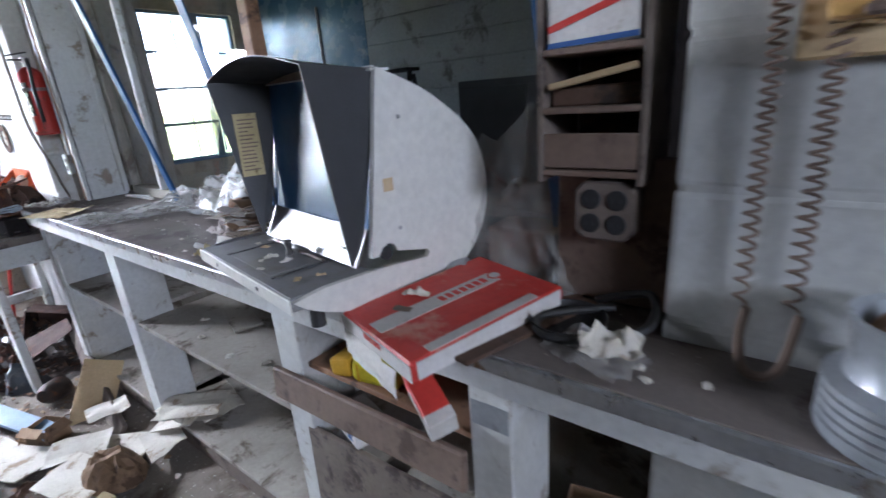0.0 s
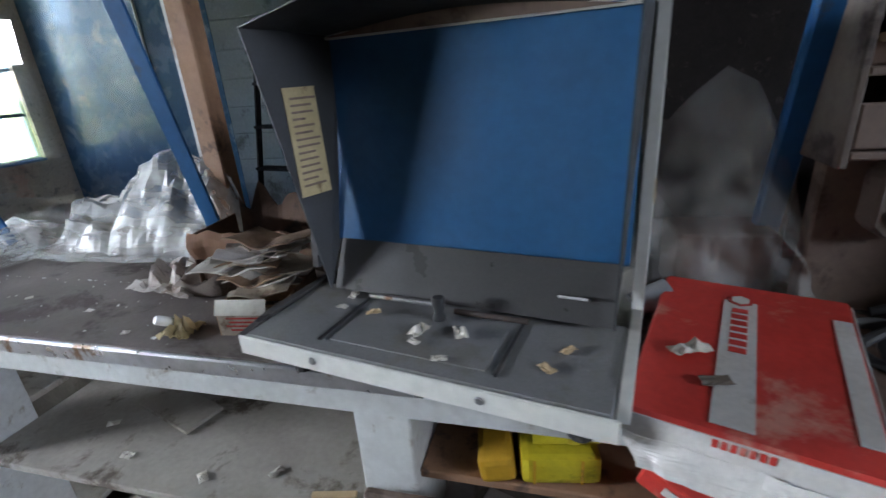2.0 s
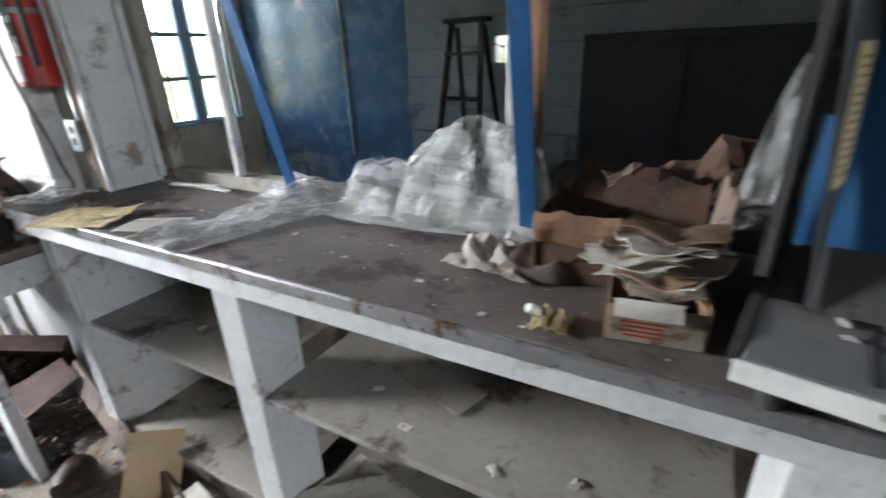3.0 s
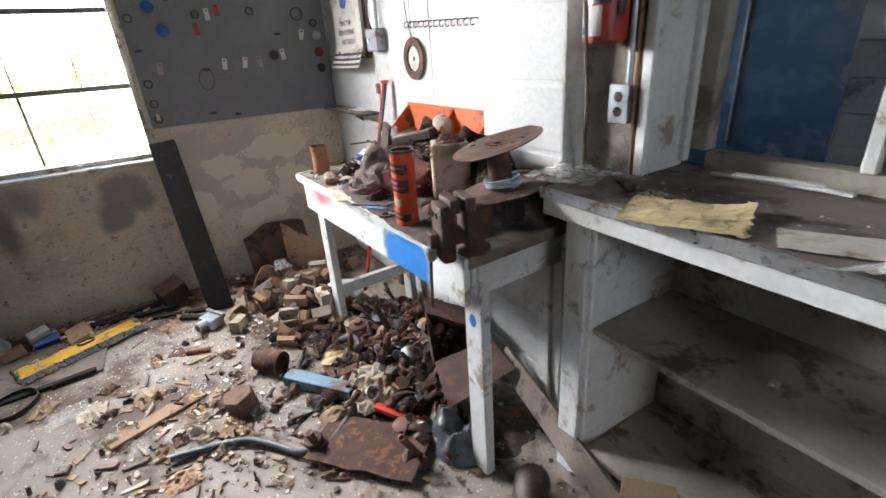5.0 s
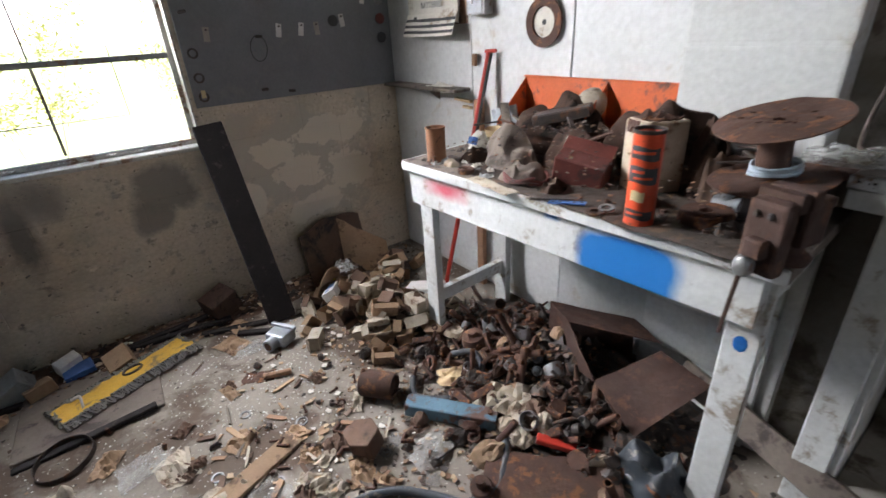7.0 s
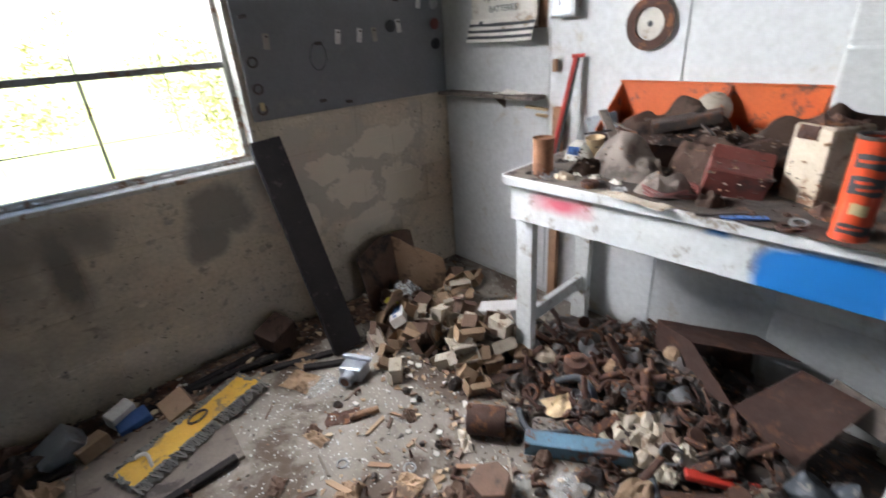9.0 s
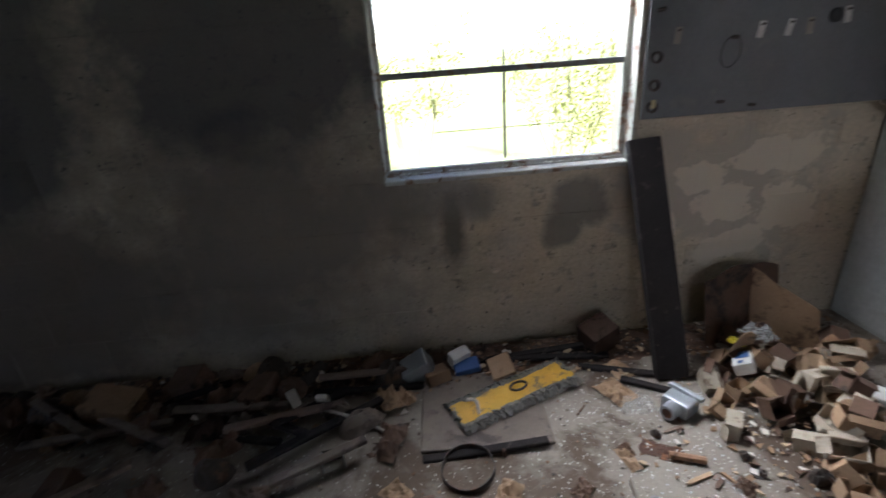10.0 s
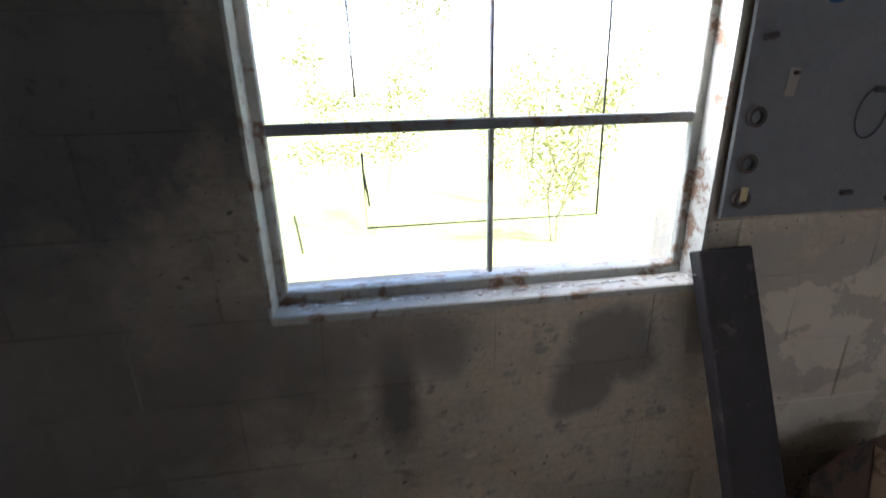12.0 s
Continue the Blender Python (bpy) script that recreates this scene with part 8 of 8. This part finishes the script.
def chips(name, n, seed, area, size, material, label, thick=0.0012, lift=0.0):
    """Flakes, crumbs and chips strewn over the floor, all in one mesh."""
    r = random.Random(seed)
    verts, faces = [], []
    for _ in range(n):
        x, y = area(r)
        x = max(x, -5.09)
        z0 = mound(x, y) + lift
        s = r.uniform(*size)
        k = r.choice((3, 4, 5))
        a0 = r.uniform(0, 6.28)
        tx, ty = r.uniform(-0.35, 0.35), r.uniform(-0.35, 0.35)
        base_i = len(verts)
        ring = []
        for j in range(k):
            a = a0 + 6.283 * j / k + r.uniform(-0.3, 0.3)
            q = s * r.uniform(0.5, 1.0)
            ring.append((q * math.cos(a), q * math.sin(a)))
        for h in (0.0005, thick + s * 0.15):
            verts += [(x + u, y + v, z0 + h + max(0, u * tx + v * ty + s * 0.3)) for u, v in ring]
        faces.append([base_i + j for j in range(k)][::-1])
        faces.append([base_i + k + j for j in range(k)])
        faces += [[base_i + j, base_i + (j + 1) % k, base_i + k + (j + 1) % k, base_i + k + j] for j in range(k)]
    me = bpy.data.meshes.new(name)
    me.from_pydata(verts, [], faces)
    me.materials.append(material)
    return tagged(new(name, me), label, "debris", "", "stuff")


def island_mat(name, tones):
    """Each chip takes one of the tones."""
    m = bpy.data.materials.new(name)
    m.use_nodes = True
    n, L = m.node_tree.nodes, m.node_tree.links
    g = n.new("ShaderNodeNewGeometry").outputs["Random Per Island"]
    r = n.new("ShaderNodeValToRGB")
    r.color_ramp.interpolation = "CONSTANT"
    while len(r.color_ramp.elements) < len(tones):
        r.color_ramp.elements.new(0.5)
    for i, c in enumerate(tones):
        r.color_ramp.elements[i].position = i / len(tones)
        r.color_ramp.elements[i].color = (*c, 1)
    L.new(g, r.inputs[0])
    L.new(r.outputs[0], n["Principled BSDF"].inputs["Base Color"])
    n["Principled BSDF"].inputs["Roughness"].default_value = 0.8
    return m


M["chips_pale"] = island_mat("pale_paint_chips", [(0.62, 0.60, 0.55), (0.5, 0.47, 0.42), (0.70, 0.69, 0.66), (0.36, 0.32, 0.27), (0.55, 0.58, 0.58)])
M["chips_dark"] = island_mat("dark_crumbs", [(0.09, 0.06, 0.045), (0.05, 0.04, 0.035), (0.17, 0.09, 0.05), (0.13, 0.10, 0.08), (0.24, 0.15, 0.09)])
M["chips_card"] = island_mat("cardboard_scraps", [(0.36, 0.23, 0.14), (0.27, 0.17, 0.10), (0.46, 0.34, 0.22), (0.16, 0.10, 0.07), (0.60, 0.56, 0.50)])


def around(cx, cy, sx, sy):
    return lambda r: (r.gauss(cx, sx), r.gauss(cy, sy))


def over(x0, x1, y0, y1):
    return lambda r: (r.uniform(x0, x1), min(r.uniform(y0, y1), 0.75))


chips("paint_chips", 1000, 1, around(-4.40, -0.42, 0.34, 0.26), (0.001, 0.0055), M["chips_pale"], "pale paint and glass chips strewn on the floor")
chips("paint_chips", 650, 2, over(-5.05, -2.2, -2.4, 0.55), (0.0015, 0.0055), M["chips_pale"], "pale chips strewn thinly on the floor")
chips("dark_crumbs", 2400, 3, over(-5.08, -2.0, -2.6, 0.6), (0.002, 0.010), M["chips_dark"], "dark rust crumbs and dirt on the floor")
chips("dark_crumbs", 1500, 4, around(-3.6, 0.2, 0.35, 0.28), (0.004, 0.016), M["chips_dark"], "dense rusty crumbs round the heap")
chips("dark_crumbs", 900, 5, lambda r: (-5.08 + abs(r.gauss(0, 0.16)), r.uniform(-2.8, 0.7)), (0.004, 0.02), M["chips_dark"], "dirt and crumbs along the wall")
chips("card_scraps", 260, 6, around(-3.80, -0.35, 0.30, 0.25), (0.004, 0.018), M["chips_card"], "torn cardboard scraps on the floor", 0.002)
chips("card_scraps", 260, 7, around(-4.45, 0.10, 0.22, 0.20), (0.005, 0.022), M["chips_card"], "torn cardboard scraps among the cartons", 0.002)
chips("card_scraps", 220, 8, lambda r: (-5.06 + abs(r.gauss(0, 0.15)), r.uniform(-2.6, 0.2)), (0.005, 0.024), M["chips_card"], "torn scraps along the wall", 0.002)
chips("card_scraps", 200, 9, over(-2.95, -1.7, -0.3, 0.5), (0.005, 0.022), M["chips_card"], "torn scraps in front of the counter", 0.002)
chips("bench_crumbs", 600, 10, over(-4.15, -3.0, 0.24, 0.7), (0.002, 0.009), M["chips_dark"], "rust crumbs and dirt on the bench", lift=BZ)
chips("counter_crumbs", 260, 11, over(-2.9, -0.2, 0.56, 0.9), (0.001, 0.004), M["chips_pale"], "fine pale crumbs on the worktop", lift=CZ)
r4 = random.Random(44)
for i in range(60):
    x, y = r4.gauss(-3.88, 0.28), r4.gauss(-0.58, 0.22)
    k = r4.choice(("card", "card_dark", "grey_board", "brown_board", "soiled_card", "raw_wood"))
    ln, wd = r4.uniform(0.03, 0.11), r4.uniform(0.008, 0.022)
    put("wood_sliver", slab([(-ln / 2, -wd / 2), (ln * 0.35, -wd * r4.uniform(0.3, 0.6)), (ln / 2, 0), (ln * 0.4, wd * 0.4), (-ln * 0.42, wd / 2)], r4.uniform(0.003, 0.009), bev=0.0008), M[k], "splinter of wood or card on the floor", "splinter", x, y, 0.003, r4.uniform(-6, 6), r4.uniform(-6, 6), r4.uniform(0, 360), "splinters on the floor")
for i in range(34):
    x, y = r4.gauss(-3.85, 0.27), r4.gauss(-0.50, 0.24)
    k = r4.choice(("card", "soiled_card", "soiled_card", "card_dark", "film", "card", "card_dark"))
    put("paper_litter", crumpled(r4.uniform(0.04, 0.10), r4.uniform(0.03, 0.07), 0.03, 800 + i, 9, 0.0014, 0.5, 2.2), M["film_thin" if k == "film" else k], {"film": "clear torn wrapper on the floor", "paper": "soiled crumpled paper on the floor", "card": "torn brown cardboard on the floor", "card_dark": "dark torn cardboard on the floor", "soiled_card": "soiled pale card scrap on the floor"}[k], "litter", x, y, 0.001, 0, 0, r4.uniform(0, 360), "litter on the floor")

# ---- the back room ----
ladder = thing("step_ladder", "dark wooden step ladder in the back room", "step ladder", pose(-2.58, 2.95, 0.0, 0, 0, -12))
for sx in (-1, 1):
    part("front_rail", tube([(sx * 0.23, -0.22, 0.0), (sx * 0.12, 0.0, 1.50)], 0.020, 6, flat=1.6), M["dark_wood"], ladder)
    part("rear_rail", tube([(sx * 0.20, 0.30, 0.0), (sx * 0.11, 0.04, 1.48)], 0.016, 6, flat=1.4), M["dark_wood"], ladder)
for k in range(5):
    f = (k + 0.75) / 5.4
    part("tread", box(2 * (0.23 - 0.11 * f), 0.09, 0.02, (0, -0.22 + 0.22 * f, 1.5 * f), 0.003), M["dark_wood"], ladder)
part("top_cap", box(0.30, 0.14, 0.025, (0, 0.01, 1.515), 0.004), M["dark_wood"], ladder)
for z in (0.45, 0.95):
    part("rear_brace", tube([(-0.17, 0.30 - 0.17 * z, z), (0.17, 0.30 - 0.17 * z, z)], 0.008, 6), M["steel"], ladder)
dc = thing("dark_cabinet", "tall dark steel cabinet in the back room", "cabinet", pose(-1.25, 2.75, 0.0))
part("cabinet_body", box(0.95, 0.5, 1.38, (0, 0, 0.69), 0.006), M["visor"], dc)
for x in (-0.235, 0.235):
    dr = part("cabinet_door", box(0.46, 0.012, 1.30, (x, -0.257, 0.69), 0.003), M["visor"], dc)
    part("door_handle", box(0.012, 0.02, 0.10, (x - 0.19 * (1 if x > 0 else -1), -0.272, 0.75), 0.003), M["dark_iron"], dr)
dk = thing("dark_partition", "tall dark cupboard filling the back room", "cupboard", pose(0.15, 2.35, 0.0))
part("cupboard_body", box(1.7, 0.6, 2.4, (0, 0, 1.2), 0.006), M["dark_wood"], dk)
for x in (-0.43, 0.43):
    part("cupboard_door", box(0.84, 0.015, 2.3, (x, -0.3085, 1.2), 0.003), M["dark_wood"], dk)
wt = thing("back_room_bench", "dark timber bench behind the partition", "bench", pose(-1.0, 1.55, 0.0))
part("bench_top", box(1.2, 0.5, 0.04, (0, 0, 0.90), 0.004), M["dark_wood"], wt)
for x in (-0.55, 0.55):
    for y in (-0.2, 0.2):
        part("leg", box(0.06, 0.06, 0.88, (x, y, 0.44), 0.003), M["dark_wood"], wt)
put("rotten_cardboard", crumpled(0.5, 0.3, 0.2, 501, 14, 0.004, 0.2, 2), M["card_dark"], "rotten dark cardboard on the back bench", "cardboard", -1.15, 1.5, 0.92, 0, 0, 10)
put("dark_rag", crumpled(0.42, 0.3, 0.14, 502, 14, 0.004, 0.2, 2), M["leather"], "dark cloth on the back bench", "cloth", -0.75, 1.55, 0.92, 0, 0, -15)
put("white_strip_moulding", box(0.015, 0.02, 1.7, (0, 0, 0.85), 0.003), M["white_wood"], "pale cover strip on the blue wall", "moulding", -3.93, BACK - 0.0105, 0.5)
for k in range(9):
    put("wall_board", box(3.25, 0.018, 0.20, (0, 0, 0.10), 0.004), M["grey_wall"], "grey painted horizontal wall board", "wall board", -1.655, BACK - 0.0085, 0.55 + 0.205 * k, 0, 0, 0, "boards of the back wall")
put("wall_notice", box(0.16, 0.006, 0.12, (0, 0, 0), 0.002), M["brown_board"], "brown wooden notice on the back room wall", "notice", -0.55, 2.03, 1.55)

# ---- outside ----
solo("ground", box(6000, 6000, 0.2, (0, 0, -0.35)), M["grass"], "bright overgrown grass outside the windows", "ground", kind="structure")


def shrub(name, x, y, h, seed, n, label):
    """Branching stems with many small leaves."""
    r = random.Random(seed)
    t = thing(name, label, "shrub", pose(x, y, -0.25), "shrubs outside")
    st = bmesh.new()
    tips = []
    for k in range(5):
        a = r.uniform(0, 6.28)
        lean = r.uniform(0.15, 0.6)
        p = [Vector((0.05 * math.cos(a), 0.05 * math.sin(a), 0))]
        for s in range(1, 6):
            p.append(Vector((math.cos(a) * lean * h * s / 5 + r.uniform(-0.06, 0.06), math.sin(a) * lean * h * s / 5 + r.uniform(-0.06, 0.06), h * s / 5 * r.uniform(0.85, 1.0))))
        tube(p, 0.007, 5, bm=st)
        tips += p[2:]
        for q in p[2:]:
            e = q + Vector((r.uniform(-0.4, 0.4), r.uniform(-0.4, 0.4), r.uniform(0.0, 0.35)))
            tube([q, (q + e) / 2 + Vector((0, 0, 0.03)), e], 0.003, 4, bm=st)
            tips += [e, (q + e) / 2]
    part("stems", st, M["bark"], t)
    verts, faces = [], []
    for k in range(n):
        c = r.choice(tips) + Vector((r.gauss(0, 0.09), r.gauss(0, 0.09), r.gauss(0, 0.08)))
        d = Vector((r.gauss(0, 1), r.gauss(0, 1), r.gauss(0, 0.6))).normalized()
        s = d.orthogonal().normalized()
        L_ = r.uniform(0.03, 0.06)
        i = len(verts)
        verts += [c, c + d * L_ * 0.5 + s * L_ * 0.28, c + d * L_, c + d * L_ * 0.5 - s * L_ * 0.28]
        faces.append((i, i + 1, i + 2, i + 3))
    me = bpy.data.meshes.new("leaves")
    me.from_pydata([tuple(v) for v in verts], [], faces)
    me.materials.append(M["leaf"])
    lv = new("leaves", me)
    lv.parent = t
    return t


shrub("shrub", -8.6, 0.75, 1.6, 3, 1500, "sparse yellow-green shrub close to the window")
shrub("shrub", -9.2, -1.15, 2.5, 4, 2600, "yellow-green shrub outside the window")
shrub("shrub", -10, 0.9, 1.6, 5, 1600, "pale yellow-green shrub in the grass")
shrub("shrub", -9.0, 4.2, 1.3, 6, 900, "low green shrub outside the back room")
shrub("shrub", -9.6, -2.9, 1.7, 7, 900, "thin yellowing shrub in the grass")

chips("sill_flakes", 110, 31, lambda r: (r.uniform(-5.18, -5.06), r.uniform(-1.28, -0.31)), (0.003, 0.012), M["chips_pale"], "flaked paint lying on the window sill", lift=W1[2] + 0.004)

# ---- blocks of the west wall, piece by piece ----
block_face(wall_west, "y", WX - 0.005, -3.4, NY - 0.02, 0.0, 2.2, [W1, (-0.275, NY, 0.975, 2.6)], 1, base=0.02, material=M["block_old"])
